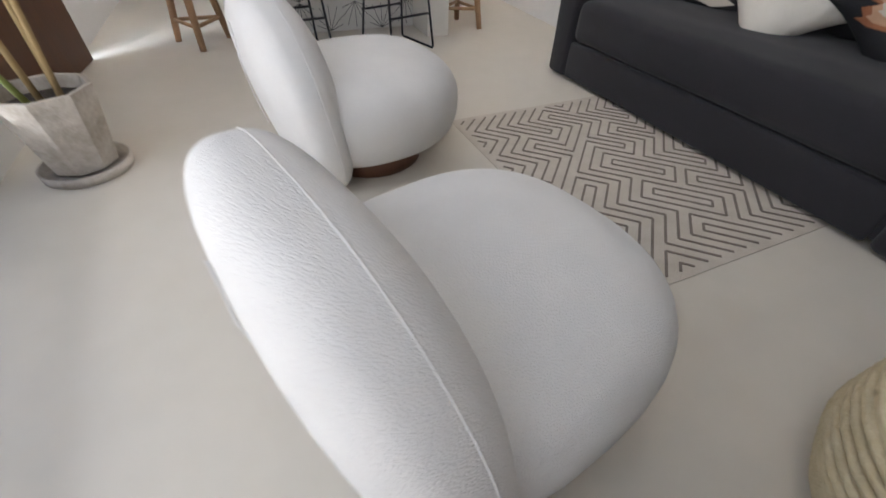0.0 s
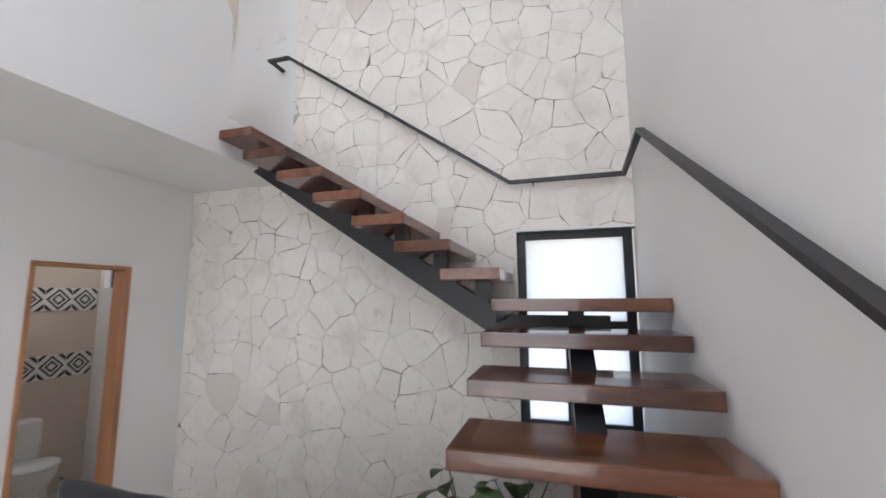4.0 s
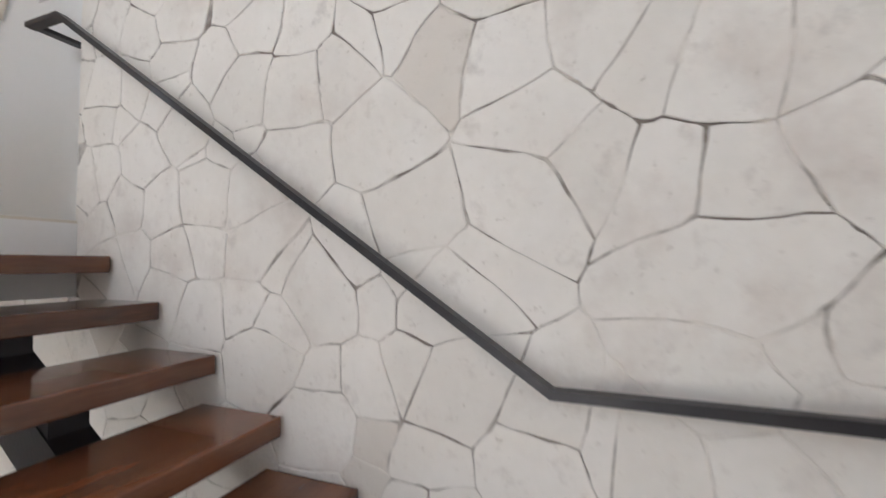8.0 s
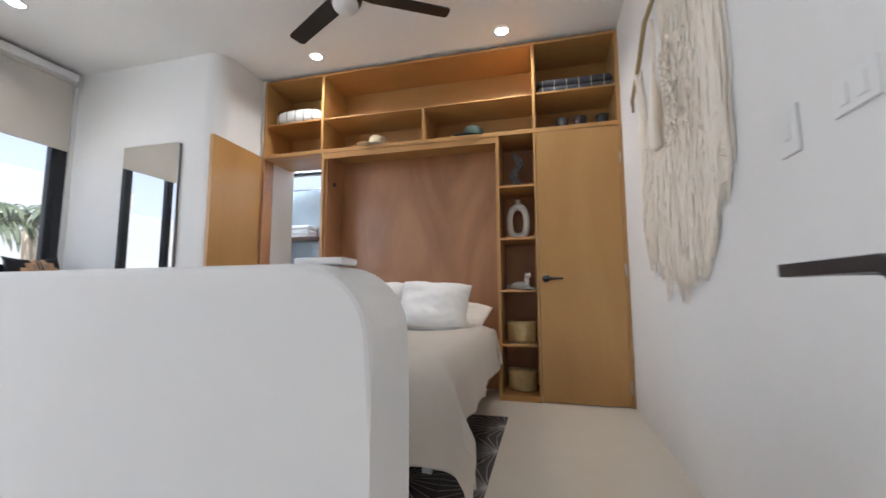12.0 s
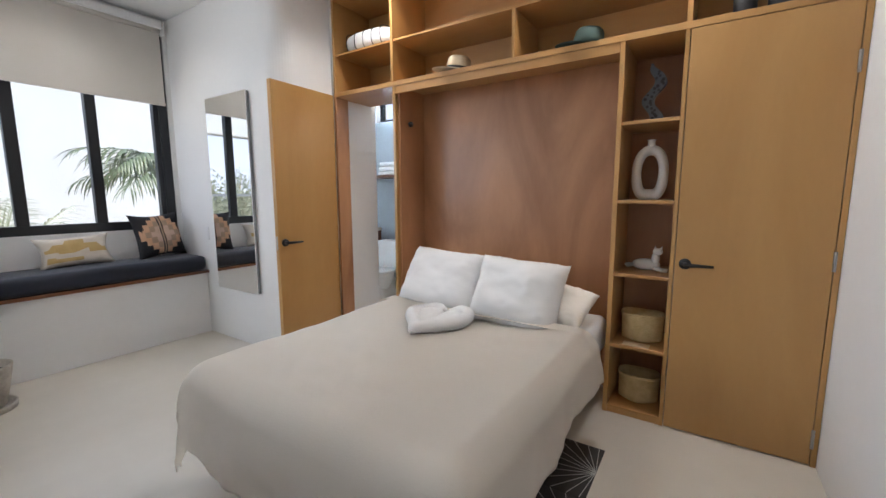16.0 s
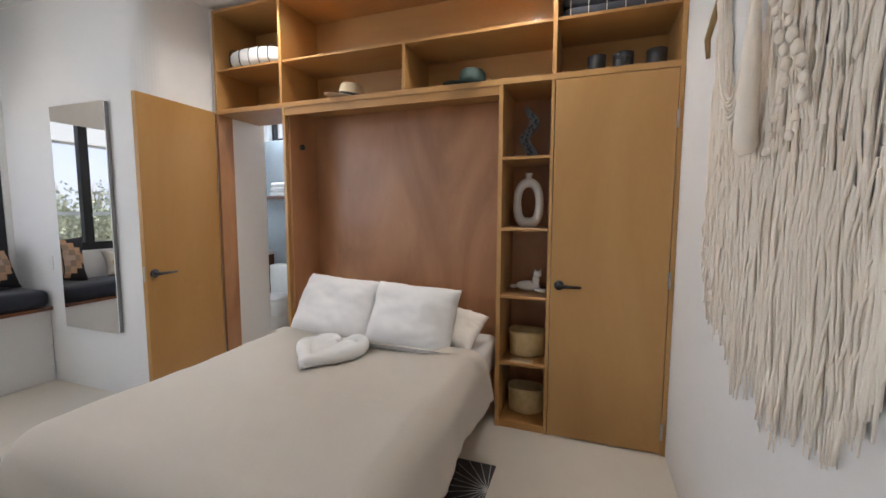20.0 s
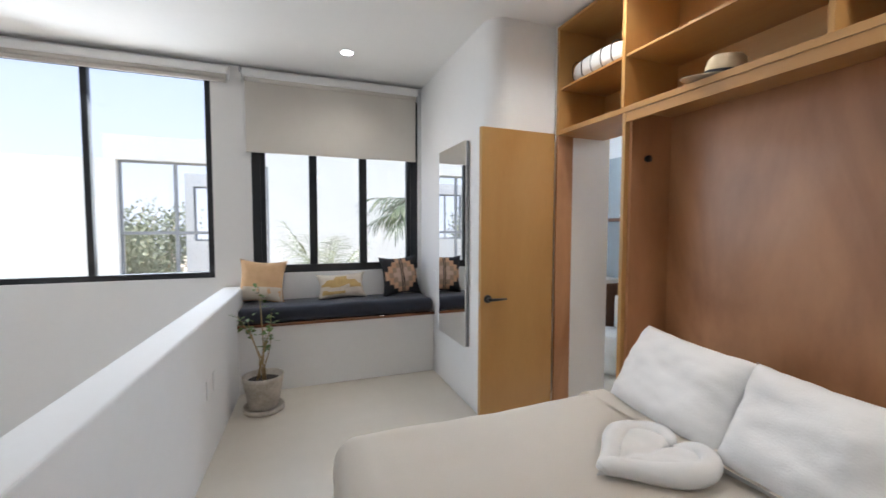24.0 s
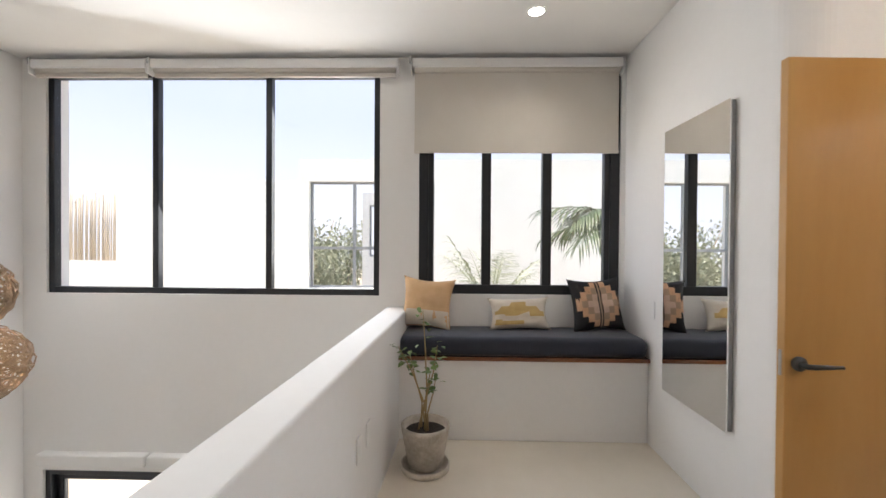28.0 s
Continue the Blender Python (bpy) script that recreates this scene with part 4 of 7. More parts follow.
closet = thing("door_4", (3.53, YF, Z_MEZZ), "closed flush pine closet door with black lever handle", "door", kind="structure")
board(closet, 3.219, 3.832, YF - 0.002, YF + 0.036, Z_MEZZ + 0.008, ZB - 0.004, PLY, "leaf")
board(closet, 3.836, 3.858, YF - 0.004, YF + 0.05, Z_MEZZ, ZB, PLY, "door_frame")
lever(closet, (3.265, YF - 0.002, 4.09), (1, 0, 0), (0, -1, 0))
for z in (3.3, 4.15, 5.0):
    part("hinge", cylinder((3.834, YF - 0.008, z - 0.045), (3.834, YF - 0.008, z + 0.045), 0.007), CHROME, closet, "metal hinge", True, True)

bathdoor = thing("door_5", (0.67, 4.2, Z_MEZZ), "open flush pine bathroom door with black lever handle", "door", kind="structure")
board(bathdoor, 0.665, 0.69, YF, YF + 0.135, Z_MEZZ, ZB, PLY_DARK, "door_frame", "reddish wooden door jamb")
swing = Matrix.Translation((0.672, YF - 0.012, 0)) @ pose(0, 0, 0, 0, 0, 2.0)
bm = box(-0.036, 0.0, -0.602, 0.0, Z_MEZZ + 0.01, 5.275, bevel=0.0015, seg=1)
bm.transform(swing)
part("leaf", bm, PLY, bathdoor, "", False, True)
hp = swing @ Vector((0.001, -0.55, 4.1))
lever(bathdoor, hp, (0, 1, 0), (1, 0, 0))
lever(bathdoor, swing @ Vector((-0.037, -0.55, 4.1)), (0, 1, 0), (-1, 0, 0))
bm = box(-0.026, -0.012, -0.604, -0.599, 4.05, 4.15)
bm.transform(swing)
part("latch_plate", bm, CHROME, bathdoor, "metal latch plate", False, True)

# ---- bed ----
bed = thing("bed", (2.15, 3.5, Z_MEZZ), "made double fold-down bed with beige duvet", "bed")
BX0, BX1, BY0, BY1 = 1.5, 2.86, 2.83, 4.44
part("bed_base", box(BX0 + 0.02, BX1 - 0.02, BY0 + 0.05, BY1 + 0.2, 3.34, 3.47, bevel=0.006), PLY_FLAT, bed, "pine plywood bed base", False, True)
for x in (BX0 + 0.15, BX1 - 0.15):
    part("leg", bar([(x, BY0 + 0.35, 3.36), (x, BY0 + 0.3, Z_MEZZ + 0.004)], 0.045, 0.02, up=(0, 1, 0)), CHROME, bed, "metal fold-out leg", False, True)
part("mattress", box(BX0, BX1, BY0 + 0.02, BY1 + 0.26, 3.47, 3.69, bevel=0.05, seg=4), SHEET, bed, "", True, True)


def duvet_mesh(x0, x1, y0, y1, top, left, right, foot, seed=3.0, r=0.11, spread=0.0):
    """Cloth that lies on the bed and hangs over its foot and both sides; left, right and foot: how far, at the head and at the foot."""
    def fold(d):
        """Distance along the cloth beyond the edge -> outwards, down."""
        if d <= 0:
            return 0.0, 0.0
        if d < r * math.pi / 2:
            return r * math.sin(d / r), r * (1 - math.cos(d / r))
        return r, r + d - r * math.pi / 2
    ix0, ix1, iy0 = x0 + r, x1 - r, y0 + r
    def f(u, v):
        b = (iy0 - foot) + v * (y1 - iy0 + foot)
        s = max(0.0, min(1.0, (b - iy0) / max(0.01, y1 - iy0)))
        lo, hi = ix0 - (left[1] + (left[0] - left[1]) * s), ix1 + (right[1] + (right[0] - right[1]) * s)
        a = lo + u * (hi - lo)
        ox, dx = fold(ix0 - a) if a < ix0 else fold(a - ix1)
        oy, dy = fold(iy0 - b)
        side = -1 if a < ix0 else 1
        x = ix0 - ox if a < ix0 else (ix1 + ox if a > ix1 else a)
        y = iy0 - oy
        y = y if b < iy0 else b
        down = (dx ** 1.5 + dy ** 1.5) ** (1 / 1.5)
        hang = min(1.0, down / 0.3)
        mid = max(0.0, 1 - ((x - (ix0 + ix1) / 2) / (ix1 - ix0) * 2) ** 4)
        wave = noise.noise(Vector((a * 2.1, b * 2.1, seed))) * 0.012 + noise.noise(Vector((a * 6, b * 6, seed + 4))) * 0.005 + noise.noise(Vector((a * 15 + b * 5, b * 9, seed + 2))) * 0.002
        along = a if dy > dx else b
        ruck = (math.sin(along * 9 + seed) * 0.012 + noise.noise(Vector((a * 5, b * 5, seed + 9))) * 0.02) * hang
        ruck += max(0.0, hang - 0.45) * (math.sin(along * 31 + 2.5 * math.sin(along * 7)) * 0.007 + noise.noise(Vector((a * 11, b * 11, seed))) * 0.014)
        z = top + spread * mid - down + wave * (1 - hang) + 0.014 * hang * noise.noise(Vector((a * 4, b * 4, 1)))
        if dx > 0 and dx >= dy * 0.6:
            x += side * (ruck + 0.02 * hang + 0.03 * max(0.0, dx - r))
        if dy > 0:
            y -= ruck * 0.8 + 0.01 * hang + 0.05 * max(0.0, dy - r)
        if dx > 0.02 and dy > 0.02:
            # the loose corner swings out in one soft fold
            swing = min(1.0, dx / 0.2) * min(1.0, dy / 0.2)
            x += side * 0.05 * swing * math.sin(math.pi * min(1.0, dx / (dx + dy)))
            y += 0.03 * swing
        return Vector((x, y, max(z, Z_MEZZ + 0.02)))
    bm = grid(112, 124, f)
    bmesh.ops.solidify(bm, geom=bm.faces[:], thickness=-0.018)
    return bm


part("duvet", duvet_mesh(BX0 - 0.035, BX1 + 0.045, BY0 - 0.03, 4.12, 3.74, (0.36, 0.37), (0.33, 0.36), 0.46, spread=-0.022), LINEN, bed, "beige cotton duvet hanging over the sides", True, True)
part("duvet_fold", duvet_mesh(BX0 - 0.05, BX1 + 0.055, 3.93, 4.16, 3.749, (0.27, 0.27), (0.33, 0.3), -0.02, seed=8.0), LINEN, bed, "folded-back edge of the duvet", True, True)

PILLOWS = (((1.865, 4.285, 3.878), (-30, 2, -5), (0.62, 0.44, 0.27), 1), ((2.425, 4.245, 3.86), (-29, 3, 2), (0.555, 0.45, 0.29), 2), ((2.655, 4.38, 3.805), (-56, 8, -10), (0.34, 0.29, 0.13), 4))
for p, turn, (w, h, t), seed in PILLOWS:
    ob = thing("pillow", pose(*p, *turn), "white cotton pillow leaning at the head of the bed" if seed < 3 else "beige cotton pillow lying behind the others", "pillow", "pillows on the bed")
    cushion = pillow_mesh(w, h, t * 0.95, seed, 40, 0.13, 0.001)
    for v in cushion.verts:
        # slack creases that run in from the seams and corners
        a, b = v.co.x / w * 2, v.co.z / h * 2
        edge = max(abs(a), abs(b))
        crease = noise.noise(Vector((a * 2.2 + seed * 5, b * 2.2, 3.0))) * 0.4 + noise.noise(Vector((a * 7, b * 7, seed * 2.0))) * 0.6
        v.co.y += 0.005 * crease * max(0.0, min(1.0, (1.0 - edge) / 0.12)) * (0.35 + edge)
        v.co.z += 0.006 * noise.noise(Vector((a * 5, seed, 1.0))) * abs(b)
        v.co.x += 0.006 * noise.noise(Vector((b * 5, seed, 4.0))) * abs(a)
    part("cushion", cushion, SHEET if seed < 3 else LINEN, ob, "", True)

heart = thing("folded_towel", (2.07, 3.9, 3.72), "white terry towel folded into a loose heart on the duvet", "towel")


def heart_rim(a, grow=1.0):
    """A heart whose point looks to the foot of the bed, its lobes to the pillows; a runs from 0 at the notch to pi at the point."""
    hx = 0.0118 * 16 * math.sin(a) ** 3
    hy = 0.0158 * (13 * math.cos(a) - 5 * math.cos(2 * a) - 2 * math.cos(3 * a) - math.cos(4 * a))
    return Vector((2.075 + grow * (hx - 0.04 * hy), 3.89 + grow * (hy + 0.06 * hx)))


def heart_top(u, v):
    q = heart_rim(2 * math.pi * u, 0.97 * (1 - v))
    lump = 0.5 + 0.5 * noise.noise(Vector((q.x * 13, q.y * 13, 4)))
    crease = 0.016 * math.exp(-((q.x - 2.075) / 0.018) ** 2)
    return Vector((q.x, q.y, 3.718 + 0.045 * min(1.0, v * 3) ** 0.5 + 0.022 * lump - crease * min(1.0, v * 3)))


part("towel_body", grid(56, 16, heart_top, close_u=True), TOWEL, heart, "", True, True)
for side in (-1, 1):
    roll = []
    fat = []
    for k in range(25):
        s = k / 24
        q = heart_rim(side * (math.pi - 0.06 - 2.62 * s), 0.87)
        fat.append(0.016 + 0.024 * math.sin(math.pi * min(1.0, 0.08 + 0.8 * s)) ** 0.8 + 0.002 * math.sin(17 * s))
        roll.append((q.x, q.y, 3.722 + fat[-1] * 0.85 + 0.006 * math.sin(9 * s + side)))
    part("rolled_edge", tube(roll, fat, 14), TOWEL, heart, "", True, True)

# ---- window bench ----
bench = thing("window_bench", (-0.8, 3.05, Z_MEZZ), "white masonry window bench with a thin wooden board", "bench")
part("base", box(X_WEST, -0.585, edge_y(-0.8) + 0.162, 3.96, Z_MEZZ, 3.735, bevel=0.008), PLASTER, bench, "white plastered masonry base", False, True)
part("board", box(X_WEST + 0.001, -0.55, edge_y(-0.8) + 0.164, 3.958, 3.7355, 3.762, bevel=0.003), TREAD_Y, bench, "reddish wooden seat board", False, True)
cush = thing("bench_cushion", (-0.78, 3.05, 3.762), "long dark navy bench cushion", "cushion")
bm = box(-0.99, -0.555, edge_y(-0.8) + 0.17, 3.95, 3.7625, 3.90, bevel=0.045, seg=4)
bmesh.ops.subdivide_edges(bm, edges=[e for e in bm.edges if e.calc_length() > 0.4], cuts=24, use_grid_fill=True)
for v in bm.verts:
    if v.co.z > 3.8:
        v.co.z += 0.007 * noise.noise(v.co * 3.5)
part("pad", bm, NAVY, cush, "", True, True)

# mirror
mir = thing("wall_mirror", (-0.03, 3.945, 3.635), "tall frameless mirror leaning off the wall", "mirror")
part("mirror_glass", box(-0.335, 0.268, 3.926, 3.932, 3.635, 5.272), MIRROR, mir, "mirror glass", False, True)
part("backing", box(-0.331, 0.264, 3.9325, 3.958, 3.639, 5.268), GREY_ALU, mir, "", False, True)

# blinds
def blind(name, y0, y1, drop, label):
    owner = thing(name, (X_WEST + 0.05, (y0 + y1) / 2, 5.97), label, "roller blind")
    part("cassette", box(X_WEST + 0.002, X_WEST + 0.085, y0, y1, 5.95, 6.022, bevel=0.012), WHITEPLASTIC, owner, "", False, True)
    for y in (y0 - 0.008, y1 + 0.002):
        part("end_cap", box(X_WEST + 0.002, X_WEST + 0.09, y, y + 0.006, 5.905, 6.028, bevel=0.002), WHITEPLASTIC, owner, "", False, True)
    part("roll", cylinder((X_WEST + 0.045, y0 + 0.018, 5.945), (X_WEST + 0.045, y1 - 0.018, 5.945), 0.026, n=16), BLIND, owner, "rolled cloth", True, True)
    part("cloth", box(X_WEST + 0.04, X_WEST + 0.043, y0 + 0.02, y1 - 0.02, drop, 5.955), BLIND, owner, "pale beige blind cloth", False, True)
    part("bottom_bar", box(X_WEST + 0.03, X_WEST + 0.052, y0 + 0.02, y1 - 0.02, drop - 0.028, drop), BLIND, owner, "", False, True)
    part("chain_guide", box(X_WEST + 0.06, X_WEST + 0.084, y0 - 0.022, y0 - 0.009, 5.985, 6.035, bevel=0.002), GREY_ALU, owner, "grey metal bracket", False, True)


blind("roller_blind", -0.835, 0.115, 5.916, "rolled-up pale roller blind above the window")
blind("roller_blind", 0.145, 2.135, 5.914, "rolled-up pale roller blind above the window")
blind("roller_blind", 2.25, 3.905, 5.31, "half-lowered pale beige roller blind above the bench")
low_blind = thing("roller_blind", (X_WEST + 0.05, 0.5, 2.75), "rolled-up pale roller blind above the patio door", "roller blind")
part("cassette", box(X_WEST + 0.002, X_WEST + 0.085, -0.8, 0.095, 2.722, 2.818, bevel=0.012), WHITEPLASTIC, low_blind, "", False, True)
part("cassette", box(X_WEST + 0.002, X_WEST + 0.085, 0.115, 1.95, 2.722, 2.818, bevel=0.012), WHITEPLASTIC, low_blind, "", False, True)


# ---- living room ----
SOFA = pose(2.117, 1.18, 0, 0, 0, 0.4)
sofa = thing("sofa", SOFA, "charcoal upholstered three-seat sofa with wide arms", "sofa")
L = 1.98


def soft_box(x0, x1, y0, y1, z0, z1, r=0.04, puff=0.0, seed=0, cuts=6):
    bm = box(x0, x1, y0, y1, z0, z1, bevel=r, seg=3)
    bmesh.ops.subdivide_edges(bm, edges=[e for e in bm.edges if e.calc_length() > 0.2], cuts=cuts, use_grid_fill=True)
    c = Vector(((x0 + x1) / 2, (y0 + y1) / 2, (z0 + z1) / 2))
    for v in bm.verts:
        n = noise.noise(v.co * 4 + Vector((seed, 0, 0)))
        q = Vector(((v.co.x - c.x) / (x1 - x0) * 2, (v.co.y - c.y) / (y1 - y0) * 2, (v.co.z - c.z) / (z1 - z0) * 2))
        v.co += (v.co - c).normalized() * (0.006 * n)
        if puff:
            v.co.z += 0.012 * noise.noise(Vector((v.co.x * 9 + seed, v.co.y * 3.5, seed))) * (1 if q.z > 0.5 else 0)
            v.co.z += puff * max(0, 1 - q.x ** 2) * max(0, 1 - q.y ** 2) * (1 if q.z > 0.5 else 0)
    return bm


part("base", soft_box(-0.42, 0.42, -L / 2 + 0.02, L / 2 - 0.02, 0.03, 0.2, 0.02), FABRIC, sofa, "", True)
part("trundle_front", soft_box(-0.435, -0.4, -L / 2 + 0.17, L / 2 - 0.17, 0.02, 0.21, 0.015), FABRIC, sofa, "", True)
part("seat", soft_box(-0.44, 0.25, -L / 2 + 0.165, L / 2 - 0.165, 0.21, 0.42, 0.05, 0.02, 3, 10), FABRIC, sofa, "", True)
for s in (-1, 1):
    a, b = sorted((s * (L / 2 - 0.16), s * L / 2))
    part("arm", soft_box(-0.44, 0.42, a, b, 0.01, 0.56, 0.03, 0, 5 + s), FABRIC, sofa, "", True)
part("back", soft_box(0.25, 0.44, -L / 2 + 0.02, L / 2 - 0.02, 0.1, 0.66, 0.05, 0, 9, 10), FABRIC, sofa, "", True)
for k, (y, w, tip) in enumerate(((0.44, 0.8, 2), (-0.4, 0.86, -1))):
    bm = pillow_mesh(w, 0.56, 0.2, 20 + k, 22, 0.2)
    bm.transform(pose(0.21 + 0.015 * k, y, 0.635, 13, tip, -90))
    part("back_cushion", bm, FABRIC, sofa, "", True)


def throw_pillow(m, w, h, t, base, figures, label, seed, tassels=None):
    ob = thing("throw_pillow", m, label, "throw pillow", "throw pillows")
    part("cushion", pillow_mesh(w, h, t, seed), base, ob, "", True)
    for k, (outline, mat) in enumerate(figures):
        part("woven_figure", patch_on_pillow(outline, w, h, t, 0.004 + 0.003 * k, seed), mat, ob, "", True)
    if tassels:
        for a in (-1, 1):
            for b in (-1, 1):
                part("tassel", cylinder((a * w * 0.49, 0, b * h * 0.49), (a * w * 0.54, 0, b * h * 0.53), 0.006, 0.011, 6), tassels, ob)
    return ob


def leaf_row(z, lean=0.3):
    return [(-0.75, z - 0.1), (-0.25, z + 0.14), (0.35, z + 0.14), (0.85, z + 0.12), (0.35, z - 0.16), (-0.25, z - 0.17)]


throw_pillow(pose(2.27, 1.68, 0.6, -18, 12, -72), 0.46, 0.46, 0.17, BLACKWOOL, [(leaf_row(0.66), CREAM), (leaf_row(0.3), RUST), (leaf_row(-0.05), PEACH), (leaf_row(-0.4), RUST), (leaf_row(-0.72), CREAM)], "black throw pillow with rust and cream leaf bands", 31)
def burst(reach, inner, rays):
    """Rays that spread downwards from the upper edge."""
    out = [(-0.62 * reach, 0.95), (0.56 * reach, 0.95)]
    for k in range(2 * rays + 1):
        a = -math.pi * k / (2 * rays)
        r = reach * (0.62 + 0.38 * abs(math.sin(a))) if k % 2 else inner
        out.append((-0.03 + 0.75 * r * math.cos(a), 0.78 + 1.1 * r * math.sin(a)))
    return out


throw_pillow(pose(2.09, 1.2, 0.585, -26, -33, -62), 0.45, 0.45, 0.16, CREAMCLOTH, [(burst(0.95, 0.5, 8), WHEAT), (burst(0.55, 0.3, 7), PEACH)], "cream wool throw pillow with a mustard sunburst", 32, CREAM)


def fringed(hx, z0, z1, tooth, cx=-0.24, n=7):
    """An upright panel whose two long sides end in short teeth."""
    step = (z1 - z0) / n
    east = [(cx + hx + tooth * (k % 2), z0 + k * step / 2) for k in range(2 * n + 1)]
    west = [(cx - hx - tooth * (k % 2), z1 - k * step / 2) for k in range(2 * n + 1)]
    return east + west


def turned(outline, degrees):
    c, d = math.cos(radians(degrees)), math.sin(radians(degrees))
    return [(x * c - z * d, x * d + z * c) for x, z in outline]


throw_pillow(pose(2.14, 0.83, 0.6, -26, 42, -66), 0.37, 0.37, 0.15, BLACKWOOL, [(turned(fringed(0.3, -0.62, 0.55, 0.24, -0.3, 6), 40), RUST), (turned(fringed(0.24, -0.54, 0.47, 0.16, -0.3, 6), 40), PEACH), (turned(fringed(0.14, -0.4, 0.33, 0.14, -0.3, 6), 40), CREAM)], "black throw pillow with a fringed rust panel", 33)
throw_pillow(pose(2.3, 0.47, 0.6, -18, -6, -95), 0.48, 0.44, 0.18, FABRIC, [], "plain charcoal throw pillow on the sofa", 34)

# chairs
def lounge_chair(m, back):
    """A low round seat and a leaning rounded back; back is the back's own pose in the chair."""
    ob = thing("lounge_chair", m, "white boucle lounge chair with a tall curved back", "lounge chair", "white lounge chairs")
    def squat(p):
        return Vector((p.x * (1 + 0.1 * p.z), p.y * (1 + 0.12 * p.z), p.z + 0.03 * max(0, p.x)))
    part("seat", blob((0.09, 0, 0.238), (0.345, 0.335, 0.193), 2.6, 40, 24, bend=squat), BOUCLE, ob, "", True)
    def lean(p):
        wide = 1 - 0.06 * max(0.0, p.z / 0.321) ** 2 - 0.105 * max(0.0, -p.z / 0.321) ** 2
        return Vector((p.x * (1 + 0.37 * p.z) - 0.122 * p.z, p.y * wide + 0.15 * p.z, p.z))
    bm = blob((0, 0, 0), (0.115, 0.368, 0.321), 2.7, 48, 30, bend=lean)
    bm.transform(back)
    part("backrest", bm, BOUCLE, ob, "", True)
    seam = []
    for k in range(40):
        a = 2 * math.pi * k / 40
        s = lambda v: math.copysign(abs(v) ** (2 / 2.7), v)
        seam.append(back @ lean(Vector((0.02, s(math.cos(a)) * 0.367, s(math.sin(a)) * 0.32))))
    part("piping", tube(seam, 0.0019, 6, closed=True), BOUCLE, ob, "", True)
    zipper = [m.inverted() @ Vector(p) for p in ((-0.118, 0.436, 0.528), (-0.116, 0.428, 0.47), (-0.117, 0.422, 0.42), (-0.108, 0.446, 0.29), (-0.09, 0.476, 0.17))]
    part("zipper", tube(zipper, 0.0025, 6), BOUCLE, ob, "closed zip in the back seam", True)
    part("base", lathe([(0.2, 0.0), (0.205, 0.004), (0.205, 0.06), (0.19, 0.065)], 28, (0.1, 0, 0)), WALNUT, ob, "dark wooden plinth", True)
    return ob


BACK = pose(-0.165, 0.035, 0.296, 0, 0, 3)
chair = lounge_chair(pose(0.193, 0.43, 0, 0, 0, 12), BACK)
copy_thing(chair, pose(0.258, 1.54, 0, 0, 0, 5))

# rug with raised dark lines
rug = thing("rug", (1.55, 1.08, 0.0), "cream woven rug with a dark geometric maze pattern", "rug")
RX0, RX1, RY0, RY1 = 0.8, 2.3, 0.47, 1.71
part("woven_ground", box(RX0, RX1, RY0, RY1, 0.0005, 0.0045, bevel=0.0018), RUGWOOL, rug, "", False, True)


def rug_lines():
    """Parallel diagonals in square blocks that turn now one way, now the other, and so meet in broken zigzags."""
    bm = bmesh.new()
    cell, w = 0.118, 0.0085
    weave = random.Random(17)
    def line(p, q):
        p, q = Vector(p), Vector(q)
        d = (q - p).normalized()
        n = Vector((-d.y, d.x)) * w / 2
        poly([(p - n)[:], (q - n)[:], (q + n)[:], (p + n)[:]], 0.003, Matrix.Translation((0, 0, 0.0043)), bm)
    for i in range(int((RX1 - RX0 - 0.03) / cell)):
        for j in range(int((RY1 - RY0 - 0.03) / cell)):
            x, y = RX0 + 0.03 + i * cell, RY0 + 0.028 + j * cell
            flip = (j % 2 == 0) if weave.random() < 0.72 else (i % 2 == 0)
            for k in range(1, 8, 2):
                s = k / 4 * cell
                a = (max(0.0, s - cell), min(s, cell))
                b = (min(s, cell), max(0.0, s - cell))
                if not flip:
                    a, b = (cell - a[0], a[1]), (cell - b[0], b[1])
                line((x + a[0], y + a[1]), (x + b[0], y + b[1]))
    return bm


tagged(part("pattern", rug_lines(), RUGLINE, rug, "dark woven lines", False, True), kind="stuff")

# ---- plants and pots ----
def leaf_mesh(length, width, bend=0.4, n=8, fold=0.25, bm=None, m=None, tip=1.0):
    """A leaf from the origin along +x, curved down, folded along its rib."""
    bm = bm or bmesh.new()
    rows = []
    for i in range(n + 1):
        s = i / n
        half = width / 2 * math.sin(math.pi * min(1, s ** 0.75 * tip)) if s < 1 else 0.0
        x, z = length * s * math.cos(bend * s), -length * s * math.sin(bend * s)
        rows.append([Vector((x, -half, z + fold * half)), Vector((x, 0, z)), Vector((x, half, z + fold * half))])
    vs = [[bm.verts.new((m @ p) if m else p) for p in r] for r in rows]
    for a, b in zip(vs, vs[1:]):
        for k in range(2):
            bm.faces.new((a[k], b[k], b[k + 1], a[k + 1]))
    return bm


